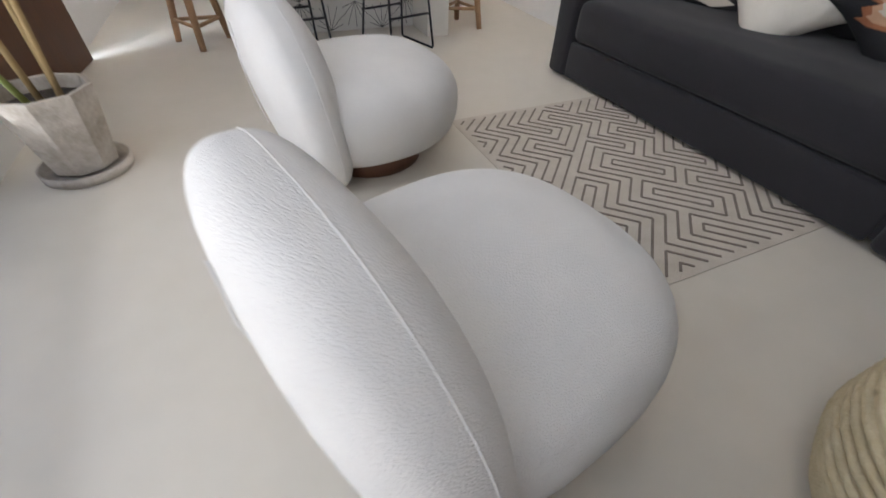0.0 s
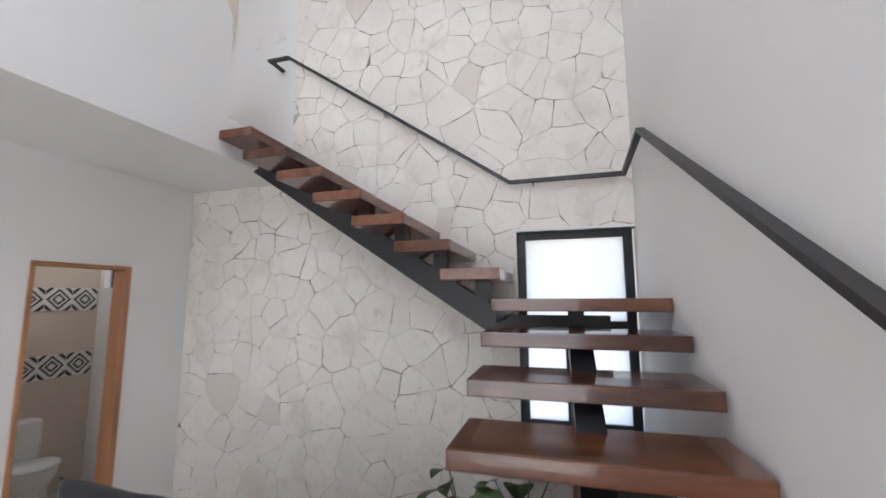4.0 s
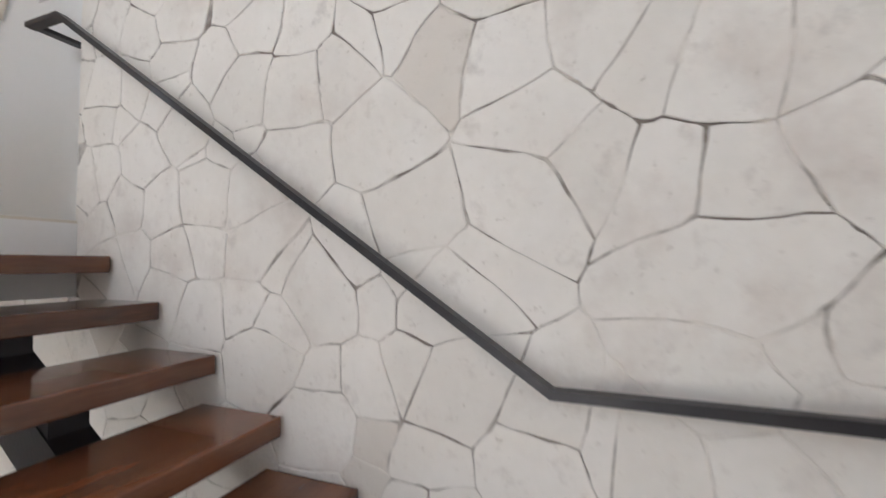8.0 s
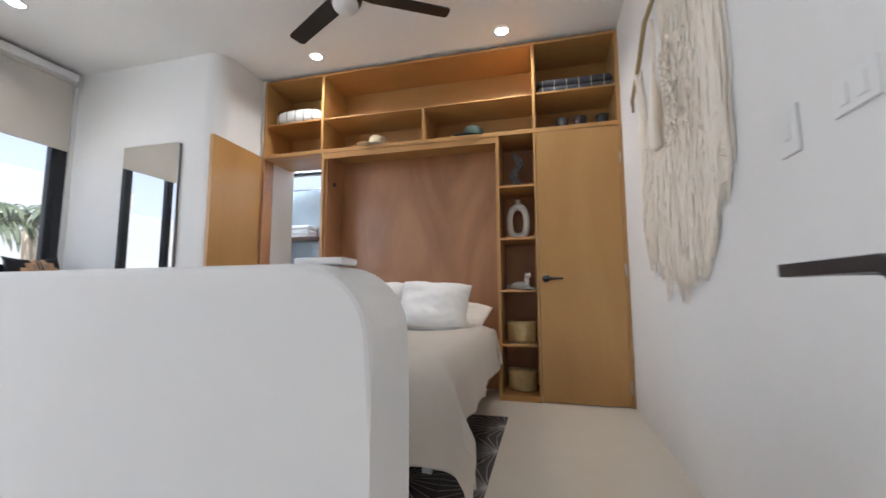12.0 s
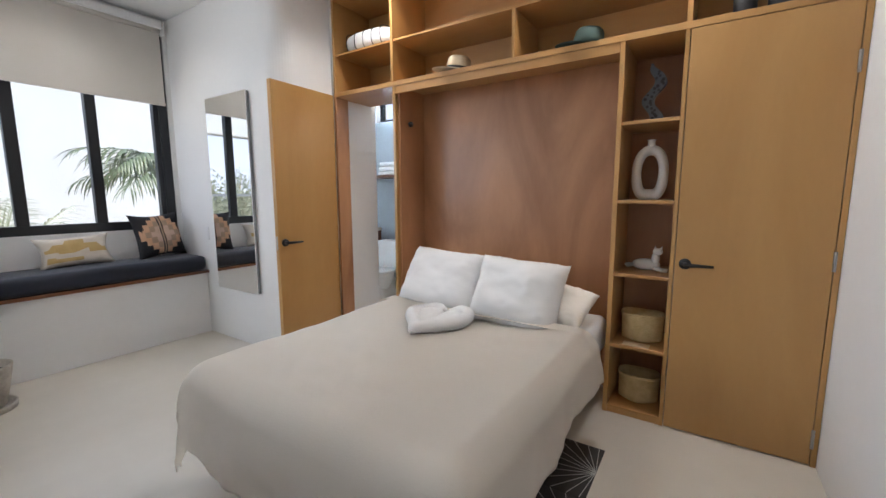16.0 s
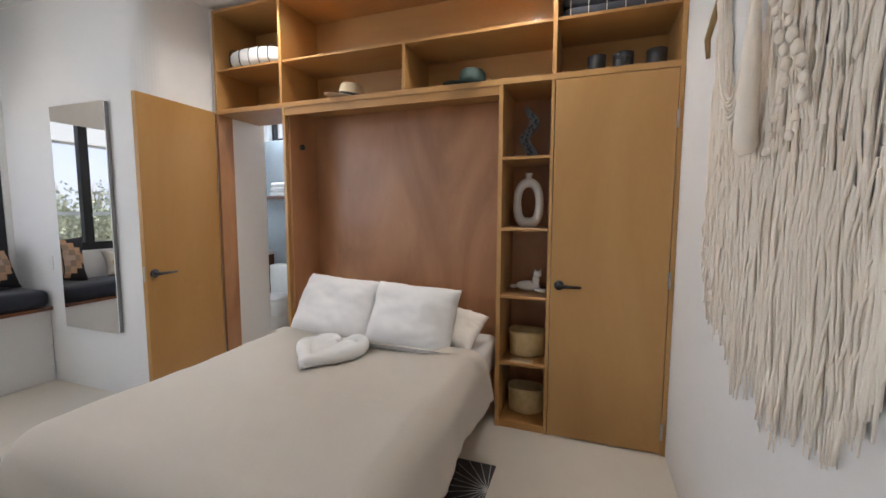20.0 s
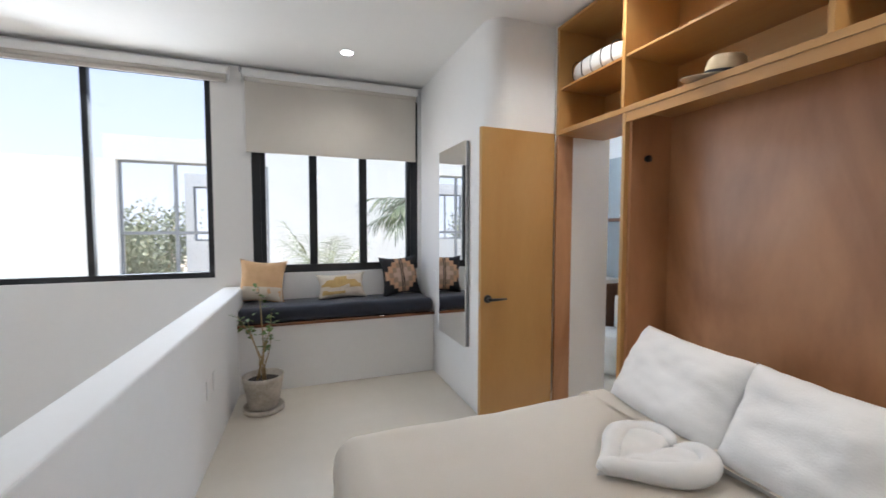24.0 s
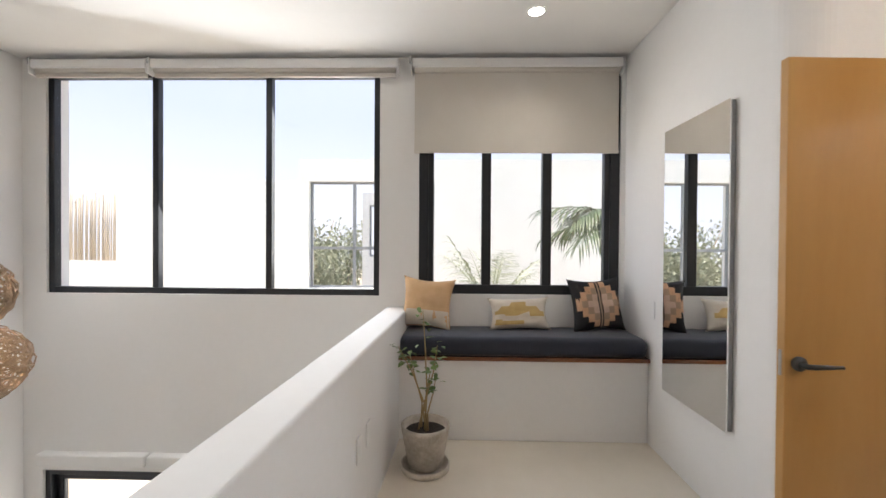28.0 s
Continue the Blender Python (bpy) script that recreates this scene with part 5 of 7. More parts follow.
def planter(owner, at, r, h, saucer=True, facets=26):
    bm = lathe([(r * 0.68, 0.03), (r * 0.7, 0.032), (r * 0.98, h - 0.03), (r, h), (r * 0.9, h), (r * 0.85, h - 0.05), (0.0001, h - 0.05)], facets, at, wobble=0.01)
    pot_part = part("pot", bm, POT, owner, "stained concrete pot", facets > 12, True)
    part("soil", lathe([(r * 0.84, h - 0.06), (r * 0.84, h - 0.045), (0.0001, h - 0.035)], facets, at), SOIL, pot_part, "", False, True)
    if saucer:
        part("saucer", lathe([(r * 0.9, 0.0), (r * 0.98, 0.005), (r * 1.0, 0.04), (r * 0.93, 0.04), (r * 0.9, 0.02), (0.0001, 0.02)], 30, at), POT, owner, "concrete saucer", True, True)


corner = thing("potted_plant", (-0.710, 1.820, 0), "potted plant with one large yellowing leaf and cut canes", "potted plant")
planter(corner, (-0.710, 1.820, 0), 0.155, 0.32, True, 8)
part("cane", tube([(-0.670, 1.840, 0.26), (-0.650, 1.830, 0.7), (-0.650, 1.820, 1.15)], [0.012, 0.0105, 0.009]), STALK, corner, "dry cut cane", True, True)
part("cane", tube([(-0.720, 1.810, 0.26), (-0.740, 1.810, 0.6), (-0.780, 1.800, 0.86)], [0.012, 0.011, 0.009]), STALK, corner, "dry cut cane", True, True)
part("cane", tube([(-0.660, 1.800, 0.26), (-0.620, 1.780, 0.6), (-0.630, 1.770, 0.78)], [0.011, 0.01, 0.006]), STALK, corner, "", True, True)
part("stem", tube([(-0.740, 1.780, 0.26), (-0.790, 1.740, 0.5), (-0.850, 1.690, 0.75), (-0.860, 1.670, 0.84), (-0.830, 1.660, 0.885)], [0.011, 0.01, 0.008, 0.007, 0.006]), YELLOWSTALK, corner, "green leaf stalk", True, True)
LEAF_AT = pose(-0.85, 1.66, 0.88, 8, -34, -6)
part("leaf", leaf_mesh(0.35, 0.255, 1.4, 16, -0.95, m=LEAF_AT), LEAF_LIGHT, corner, "large yellowing leaf", True, True)
part("dry_edge", leaf_mesh(0.09, 0.045, 0.3, 8, -0.6, m=LEAF_AT @ pose(0.125, 0.045, -0.28, 0, 80, 8)), DRYTIP, corner, "browned leaf edge", True, True)

SX, SY = -0.22, 2.42
small = thing("potted_plant", (SX, SY, Z_MEZZ), "small leafy plant in a stained concrete pot", "potted plant")
planter(small, (SX, SY, Z_MEZZ), 0.152, 0.28)
rng = random.Random(5)
SPRIGS = [((0.0, -0.02, 0.98), 5), ((0.02, -0.17, 0.76), 8), ((-0.03, -0.11, 0.72), 7), ((0.02, 0.07, 0.77), 8), ((0.05, 0.03, 0.62), 6), ((-0.03, 0.06, 0.55), 5)]
for (dx, dy, h), n in SPRIGS:
    p0 = Vector((SX + dx * 0.4 + rng.uniform(-0.02, 0.02), SY + dy * 0.25, Z_MEZZ + 0.24))
    p3 = Vector((SX + dx, SY + dy, Z_MEZZ + h))
    p1 = p0.lerp(p3, 0.33) + Vector((rng.uniform(-0.02, 0.02), -dy * 0.35 + rng.uniform(-0.02, 0.02), 0))
    p2 = p0.lerp(p3, 0.7) + Vector((rng.uniform(-0.015, 0.015), -dy * 0.2 + rng.uniform(-0.015, 0.015), 0))
    part("stem", tube([p0, p1, p2, p3], [0.006, 0.005, 0.004, 0.002], 6), STALK, small, "", True, True)
    for j in range(2 * n):
        q = p2.lerp(p3, 0.1 + 0.95 * j / (2 * n - 1)) + Vector((rng.uniform(-0.03, 0.03), rng.uniform(-0.035, 0.035), rng.uniform(-0.025, 0.025)))
        m = Matrix.Translation(q) @ pose(0, 0, 0, rng.uniform(-25, 25), rng.uniform(-35, 25), rng.uniform(0, 360))
        part("leaf", leaf_mesh(rng.uniform(0.038, 0.06), rng.uniform(0.026, 0.04), 0.3, 5, 0.2, m=m), SPRIG, small, "", True, True)


def leafy_plant(at, n, size, height, label, seed):
    owner = thing("potted_plant", at, label, "potted plant")
    rng = random.Random(seed)
    planter(owner, at, 0.16, 0.3)
    for k in range(n):
        a = 2.4 * k + rng.uniform(-0.3, 0.3)
        h = height * rng.uniform(0.55, 1.0)
        out = rng.uniform(0.12, 0.34)
        top = Vector((at[0] + math.cos(a) * out, at[1] + math.sin(a) * out, at[2] + 0.25 + h))
        part("stem", tube([(at[0], at[1], at[2] + 0.24), (at[0] + math.cos(a) * out * 0.35, at[1] + math.sin(a) * out * 0.35, at[2] + 0.25 + h * 0.6), top], [0.008, 0.007, 0.004], 6), PALM_LEAF, owner, "", True, True)
        s = size * rng.uniform(0.75, 1.1)
        part("leaf", leaf_mesh(s, s * 0.62, 0.5, 8, 0.15, m=Matrix.Translation(top) @ pose(0, 0, 0, rng.uniform(-20, 20), rng.uniform(-5, 25), math.degrees(a) + rng.uniform(-25, 25))), LEAF, owner, "", True, True)


leafy_plant((3.2, 0.12, 0), 13, 0.26, 0.42, "broad-leaved green plant behind the sofa under the stairs", 3)
leafy_plant((3.28, -0.22, 0), 13, 0.3, 0.52, "broad-leaved green plant under the stairs", 8)

# woven pouf with cloth, at the foot of the stairs
PX, PY = 0.95, -0.27
pouf = thing("woven_pouf", (PX, PY, 0), "round palm-woven pouf at the foot of the stairs", "pouf")
POUF = [(0.18, 0.0), (0.275, 0.035), (0.315, 0.135), (0.31, 0.25), (0.252, 0.348), (0.115, 0.381), (0.0001, 0.384)]
part("body", lathe(POUF, 32, (PX, PY, 0)), PALMWEAVE, pouf, "", True, True)
for k in range(15):
    z = 0.035 + k * 0.0225
    (r0, z0), (r1, z1) = next((a, b) for a, b in zip(POUF, POUF[1:]) if a[1] <= z <= b[1])
    r = r0 + (r1 - r0) * (z - z0) / (z1 - z0)
    part("braid", tube([(PX + r * math.cos(a), PY + r * math.sin(a), z + 0.002 * math.sin(5 * a + k)) for a in [2 * math.pi * i / 32 for i in range(32)]], 0.0105, 6, closed=True), PALMWEAVE, pouf, "", True, True)
throw = thing("fringed_cloth", (1.0, -0.14, 0.38), "crumpled white cloth with dark stripes and red fringe on the pouf", "cloth")


def cloth(u, v):
    x, y = 0.93 + 0.29 * u, -0.23 + 0.24 * v - 0.03 * u
    d = math.hypot(x - PX, y - PY)
    top = 0.386 - 0.1 * max(0.0, d - 0.1) - 4.5 * max(0.0, d - 0.19) ** 2
    rumple = 0.035 + 0.055 * noise.noise(Vector((x * 15, y * 15, 2))) + 0.03 * noise.noise(Vector((x * 36, y * 36, 5)))
    return Vector((x + 0.035 * noise.noise(Vector((x * 17, y * 17, 8))), y + 0.035 * noise.noise(Vector((x * 17, y * 17, 3))), max(0.12, top + max(0.012, rumple))))


STRIPEBLUE = material("faded_blue_cotton", (0.2, 0.26, 0.36), 0.95, (0.12, 0.16, 0.24), 30, 200, 0.4)
REDYARN = material("red_cotton", (0.42, 0.04, 0.05), 0.95, (0.3, 0.03, 0.035), 30, 200, 0.4)
part("cloth", grid(40, 46, cloth), SHEET, throw, "", True, True)
for k, (v0, width, mat) in enumerate(((0.03, 0.035, BLACKWOOL), (0.1, 0.05, STRIPEBLUE), (0.18, 0.03, BLACKWOOL), (0.25, 0.02, STRIPEBLUE), (0.31, 0.035, BLACKWOOL), (0.62, 0.02, REDYARN), (0.72, 0.05, STRIPEBLUE), (0.86, 0.025, REDYARN))):
    part("stripe", grid(36, 3, lambda a, b, v0=v0, width=width: cloth(0.02 + 0.96 * a, v0 + width * b) + Vector((0, 0, 0.004))), mat, throw, "", True, True)
rng = random.Random(2)
fr = bmesh.new()
for k in range(70):
    q = cloth(k / 69, 1.0)
    tube([q, q + Vector((rng.uniform(-0.01, 0.01), 0.03, -0.01)), q + Vector((rng.uniform(-0.02, 0.02), 0.05, -0.03))], 0.003, 4, fr)
tagged(part("fringe", fr, SHEET, throw, "white cotton fringe", False, True), kind="stuff")

# ---- kitchen ----
K = pose(0.0, 5.24, 0, 0, 0, -4.0)


def kbox(owner, name, x0, x1, y0, y1, z0, z1, mat, label="", bevel=0.003, smooth=False):
    bm = box(x0, x1, y0, y1, z0, z1, bevel=bevel, seg=1) if bevel else box(x0, x1, y0, y1, z0, z1)
    bm.transform(K)
    return part(name, bm, mat, owner, label, smooth, True)


tall = thing("tall_cabinet", K @ pose(-0.7, 0.2, 0), "tall walnut surround of the refrigerator", "cabinet")
kbox(tall, "side_panel", -0.99, -0.665, 0.0, 0.58, 0.0, 1.93, WALNUT)
kbox(tall, "bridge_panel", -0.664, 0.0, 0.0, 0.58, 1.735, 1.93, WALNUT)
fridge = thing("refrigerator", K @ pose(-0.32, 0.3, 0), "dark stainless refrigerator with freezer drawer", "refrigerator")
kbox(fridge, "body", -0.655, -0.01, 0.03, 0.57, 0.02, 1.72, FRIDGE)
d = kbox(fridge, "door", -0.65, -0.015, -0.03, 0.028, 0.665, 1.715, FRIDGE, "", 0.008)
kbox(fridge, "drawer", -0.65, -0.015, -0.03, 0.028, 0.05, 0.65, FRIDGE, "freezer drawer", 0.008)
kbox(fridge, "dispenser_frame", -0.36, -0.21, -0.034, -0.0305, 0.775, 0.955, GREY_ALU, "grey dispenser surround", 0.001)
kbox(fridge, "dispenser", -0.345, -0.225, -0.037, -0.0345, 0.79, 0.94, BLACKPLASTIC, "black water dispenser", 0)
kbox(fridge, "sticker", -0.12, -0.05, -0.0325, -0.0305, 1.48, 1.58, WHITEPLASTIC, "white sticker", 0)
for k in range(4):
    hi = thing("kitchen_cabinet", K @ pose(0.37 + 0.73 * k, 0.35, 1.42), "walnut wall cabinet above the counter", "cabinet", "wall cabinets")
    kbox(hi, "body", 0.004 + 0.73 * k, 0.73 + 0.73 * k, 0.275, 0.6, 1.425, 1.925, WALNUT)
    for s in range(2):
        kbox(hi, "door", 0.006 + 0.73 * k + 0.364 * s, 0.366 + 0.73 * k + 0.364 * s, 0.254, 0.2735, 1.41, 1.925, WALNUT)
    lo = thing("kitchen_cabinet", K @ pose(0.37 + 0.73 * k, 0.3, 0.0), "walnut base cabinet under the white counter", "cabinet", "base cabinets")
    kbox(lo, "body", 0.08 + 0.73 * k, 0.795 + 0.73 * k, 0.03, 0.58, 0.08, 0.79, WALNUT)
    for s in range(2):
        kbox(lo, "door", 0.083 + 0.73 * k + 0.358 * s, 0.436 + 0.73 * k + 0.358 * s, 0.009, 0.0295, 0.09, 0.785, WALNUT)
top = thing("kitchen_counter", K @ pose(1.5, 0.3, 0.8), "long white kitchen counter with a white end panel", "counter")
kbox(top, "worktop", 0.01, 3.1, -0.01, 0.6, 0.8, 0.85, WHITETOP)
kbox(top, "end_panel", 0.012, 0.072, -0.008, 0.58, 0.0, 0.7995, WHITETOP)
splash = thing("backsplash", K @ pose(1.5, 0.61, 1.1), "glossy white backsplash panel", "backsplash")
kbox(splash, "panel", 0.0, 3.3, 0.601, 0.615, 0.85, 1.42, SPLASH, "", 0)
kbox(splash, "led_strip", 0.02, 2.95, 0.57, 0.598, 1.412, 1.424, STRIP, "glowing strip under the cabinets", 0)
kbox(splash, "reveal", 3.0, 3.05, 0.595, 0.6005, 0.9, 1.25, BLACKPLASTIC, "", 0)
hood = thing("cooker_hood", K @ pose(0.95, 0.4, 1.4), "slim dark cooker hood under the cabinets", "cooker hood")
kbox(hood, "visor", 0.65, 1.25, 0.26, 0.56, 1.385, 1.409, BLACKPLASTIC)
hob = thing("cooktop", K @ pose(0.95, 0.3, 0.85), "black gas cooktop in the counter", "cooktop")
kbox(hob, "glass_plate", 0.7, 1.2, 0.08, 0.5, 0.8505, 0.858, BLACKPLASTIC)
for x, y in ((0.82, 0.18), (1.08, 0.18), (0.82, 0.4), (1.08, 0.4)):
    bm = lathe([(0.05, 0), (0.05, 0.012), (0.03, 0.02), (0.0001, 0.02)], 16, (x, y, 0.858))
    bm.transform(K)
    part("burner", bm, STEEL, hob, "", True, True)
    for s in (0, 1):
        bm = box(x - (0.09 if s else 0.006), x + (0.09 if s else 0.006), y - (0.006 if s else 0.09), y + (0.006 if s else 0.09), 0.884, 0.894)
        bm.transform(K)
        part("grate", bm, STEEL, hob, "", False, True)
tap = thing("kitchen_tap", K @ pose(0.1, 0.5, 0.85), "black curved kitchen tap against the backsplash", "tap")
bm = tube([(0.06, 0.52, 0.851), (0.06, 0.52, 1.2), (0.075, 0.48, 1.27), (0.1, 0.4, 1.28), (0.115, 0.34, 1.24), (0.118, 0.33, 1.18)], 0.013, 10)
bm.transform(K)
part("spout", bm, BLACKPLASTIC, tap, "", True, True)
bm = lathe([(0.028, 0), (0.028, 0.012), (0.018, 0.02), (0.018, 0.05)], 18, (0.06, 0.52, 0.8515))
bm.transform(K)
part("base", bm, BLACKPLASTIC, tap, "", True, True)
kettle = thing("kettle", K @ pose(0.56, 0.3, 0.85), "black kettle beside the coffee maker", "kettle")
bm = lathe([(0.07, 0), (0.078, 0.01), (0.06, 0.12), (0.045, 0.15), (0.012, 0.165), (0.01, 0.18)], 20, (0.56, 0.3, 0.8515))
bm.transform(K)
part("body", bm, BLACKPLASTIC, kettle, "", True, True)
bm = tube([(0.61, 0.3, 0.9), (0.65, 0.3, 0.95), (0.67, 0.3, 1.0)], [0.014, 0.01, 0.007], 8)
bm.transform(K)
part("spout", bm, BLACKPLASTIC, kettle, "", True, True)
bm = tube([(0.51, 0.3, 0.99), (0.46, 0.3, 0.98), (0.45, 0.3, 0.92), (0.49, 0.3, 0.88)], 0.008, 8)
bm.transform(K)
part("handle", bm, BLACKPLASTIC, kettle, "", True, True)
coffee = thing("coffee_maker", K @ pose(0.26, 0.32, 0.85), "black coffee maker and cups on a tray", "coffee maker")
kbox(coffee, "tray", 0.08, 0.48, 0.15, 0.5, 0.8505, 0.862, BLACKPLASTIC)
kbox(coffee, "body", 0.2, 0.36, 0.24, 0.46, 0.8625, 1.09, BLACKPLASTIC, "", 0.02)
kbox(coffee, "spout", 0.23, 0.33, 0.17, 0.239, 1.0, 1.07, BLACKPLASTIC, "", 0.01)
for x, y, h in ((0.12, 0.24, 0.12), (0.42, 0.3, 0.13), (0.44, 0.2, 0.09)):
    bm = lathe([(0.035, 0), (0.045, 0.01), (0.047, h), (0.04, h), (0.036, 0.02), (0.0001, 0.02)], 16, (x, y, 0.8625))
    bm.transform(K)
    part("cup", bm, BLACKCLAY, coffee, "", True, True)
knives = thing("knife_block", K @ pose(1.5, 0.42, 0.85), "wooden knife block with black handles", "knife block")
bm = box(-0.055, 0.055, -0.07, 0.07, 0, 0.19, bevel=0.006)
bm.transform(K @ pose(1.5, 0.42, 0.87, -18, 0, 0))
part("block", bm, WALNUT, knives, "", False, True)
for k in range(5):
    bm = box(-0.009, 0.009, -0.012, 0.012, 0.19, 0.28 - 0.01 * (k % 3), bevel=0.004)
    bm.transform(K @ pose(1.46 + 0.02 * k, 0.42 + 0.025 * (k % 2), 0.87, -18, 0, 0))
    part("handle", bm, BLACKPLASTIC, knives, "black knife handle", False, True)
bowl = thing("woven_basket", K @ pose(2.0, 0.4, 0.85), "small woven basket with handle on the counter", "basket")
bm = lathe([(0.06, 0), (0.085, 0.02), (0.09, 0.09), (0.08, 0.09), (0.075, 0.02), (0.0001, 0.015)], 18, (2.0, 0.4, 0.851))
bm.transform(K)
part("body", bm, PALMWEAVE, bowl, "", True, True)
bm = tube([(2.0 + 0.085 * math.cos(a), 0.4, 0.935 + 0.12 * math.sin(a)) for a in [math.pi * k / 10 for k in range(11)]], 0.007, 6)
bm.transform(K)
part("handle", bm, PALMWEAVE, bowl, "", True, True)

# island
ISL = pose(-0.1, 3.13, 0, 0, 0, -2.6)
island = thing("kitchen_island", ISL, "white kitchen island with patterned tile front", "kitchen island")
IW, ID, IH = 1.49, 0.84, 0.82
part("worktop", box(0, IW, 0, ID, IH - 0.11, IH, bevel=0.006), WHITETOP, island)
for a, b in ((0, 0.17), (IW - 0.17, IW)):
    part("leg_panel", box(a, b, 0, ID, 0, IH - 0.1105, bevel=0.005), WHITETOP, island)
core = part("core", box(0.1705, IW - 0.1705, 0.34, ID - 0.01, 0, IH - 0.111), WHITETOP, island)
TS = 0.1975
rng = random.Random(4)
for i in range(6):
    for j in range(4):
        x, z = 0.172 + TS * i, 0.004 + TS * j
        w, h = min(TS, IW - 0.172 - x) - 0.002, min(TS, IH - 0.113 - z) - 0.002
        if w < 0.02 or h < 0.02:
            continue
        tile = part("tile", box(x, x + w, 0.328, 0.3395, z, z + h), WHITETILE, core)
        lines = bmesh.new()
        for k in range(1, 8):
            a = math.pi * k / 8
            q0, q1 = Vector((x + TS / 2, z + 0.004)), Vector((x + TS / 2 + math.cos(a) * 0.17, z + 0.004 + math.sin(a) * 0.17))
            if (i + j) % 2:
                q0.y, q1.y = z + h - 0.004, z + h - 0.004 - math.sin(a) * 0.17
            s = 1.0
            for c, lo, hi in ((0, x + 0.003, x + w - 0.003), (1, z + 0.003, z + h - 0.003)):
                d = q1[c] - q0[c]
                if q1[c] > hi:
                    s = min(s, (hi - q0[c]) / d)
                if q1[c] < lo:
                    s = min(s, (lo - q0[c]) / d)
            q1 = q0 + (q1 - q0) * max(0.0, s)
            if (q1 - q0).length > 0.02:
                bar([(q0.x, 0.3272, q0.y), (q1.x, 0.3272, q1.y)], 0.0035, 0.0012, lines, up=(0, 1, 0))
        part("ray_inlay", lines, STEEL, tile)


def bar_stool(m):
    ob = thing("bar_stool", m, "grey shell bar stool on thin black sled legs", "bar stool", "bar stools at the island")
    def shell(u, v):
        """A dished seat whose rear edge turns up into a low rounded back."""
        a, b = 2 * u - 1, 2.45 * v - 1
        x = a * 0.215 * math.sqrt(1 - 0.3 * min(1.0, abs(b)) ** 2 * (b < 0))
        rise = max(0.0, b - 0.75) / 0.7
        y = min(b, 0.75) * 0.2 * math.sqrt(1 - 0.25 * a * a) + 0.055 * math.sin(min(1.0, rise * 1.3) * math.pi / 2)
        z = 0.588 + 0.02 * a * a + 0.012 * max(0.0, -b) ** 4 + 0.14 * rise ** 1.3 * (1 - 0.75 * abs(a) ** 5)
        return Vector((x * (1 - 0.12 * rise * abs(a)), y, z))
    bm = grid(20, 24, shell)
    bmesh.ops.solidify(bm, geom=bm.faces[:], thickness=0.026)
    part("seat", bm, SEATGREY, ob, "dark grey shell seat", True)
    for s in (-1, 1):
        x = s * 0.17
        part("leg_frame", tube([(x * 0.75, -0.12, 0.57), (x, -0.19, 0.02), (x, -0.18, 0.008), (x, 0.17, 0.008), (x, 0.18, 0.02), (x * 0.8, 0.12, 0.57)], 0.0075, 8), STEEL, ob, "", True)
    part("foot_bar", tube([(-0.16, -0.175, 0.22), (0.16, -0.175, 0.22)], 0.0075, 8), STEEL, ob, "", True)
    part("foot_bar", tube([(-0.16, 0.155, 0.22), (0.16, 0.155, 0.22)], 0.0075, 8), STEEL, ob, "", True)
    return ob


bs = bar_stool(pose(0.29, 3.03, 0, 0, 0, 187))
copy_thing(bs, pose(0.94, 2.92, 0, 0, 0, 196))


def wood_stool(m):
    ob = thing("wooden_stool", m, "round raw-wood stool with three splayed legs", "stool", "wooden stools")
    part("seat", lathe([(0.145, 0.57), (0.155, 0.578), (0.157, 0.605), (0.148, 0.615), (0.0001, 0.616)], 26, wobble=0.02), PALEWOOD, ob, "", True)
    feet = []
    for k in range(3):
        a = 2 * math.pi * k / 3 + 0.5
        top, foot = Vector((0.09 * math.cos(a), 0.09 * math.sin(a), 0.575)), Vector((0.19 * math.cos(a), 0.19 * math.sin(a), 0.0))
        feet.append(top.lerp(foot, 0.76))
        part("leg", tube([top, top.lerp(foot, 0.5) + Vector((0.004, 0.003, 0)), foot], [0.021, 0.024, 0.02], 10), PALEWOOD, ob, "", True)
    for k in range(3):
        part("stretcher", tube([feet[k], feet[(k + 1) % 3]], 0.012, 8), PALEWOOD, ob, "", True)
    return ob


ws = wood_stool(pose(-0.3, 3.42, 0))
copy_thing(ws, pose(1.58, 3.3, 0, 0, 0, 40))
vase = thing("dried_plant_bowl", ISL @ pose(0.75, 0.36, IH), "glass bowl with pale dried plants on the island", "vase")
part("bowl", lathe([(0.05, 0.001), (0.075, 0.02), (0.085, 0.06), (0.07, 0.1), (0.062, 0.1), (0.075, 0.06), (0.0001, 0.01)], 20), PALMWEAVE, vase, "", True)
rng = random.Random(9)
bm = bmesh.new()
for k in range(70):
    a, e = rng.uniform(0, 6.28), rng.uniform(0.3, 1.5)
    d = Vector((math.cos(a) * math.cos(e), math.sin(a) * math.cos(e), math.sin(e)))
    leaf_mesh(0.07, 0.016, 0.3, 4, 0.2, bm, Matrix.Translation(Vector((0, 0, 0.09)) + d * rng.uniform(0.0, 0.06)) @ d.to_track_quat("X", "Z").to_matrix().to_4x4())
tagged(part("dried_leaves", bm, STRAW, vase, "pale dried leaves", True), kind="stuff")

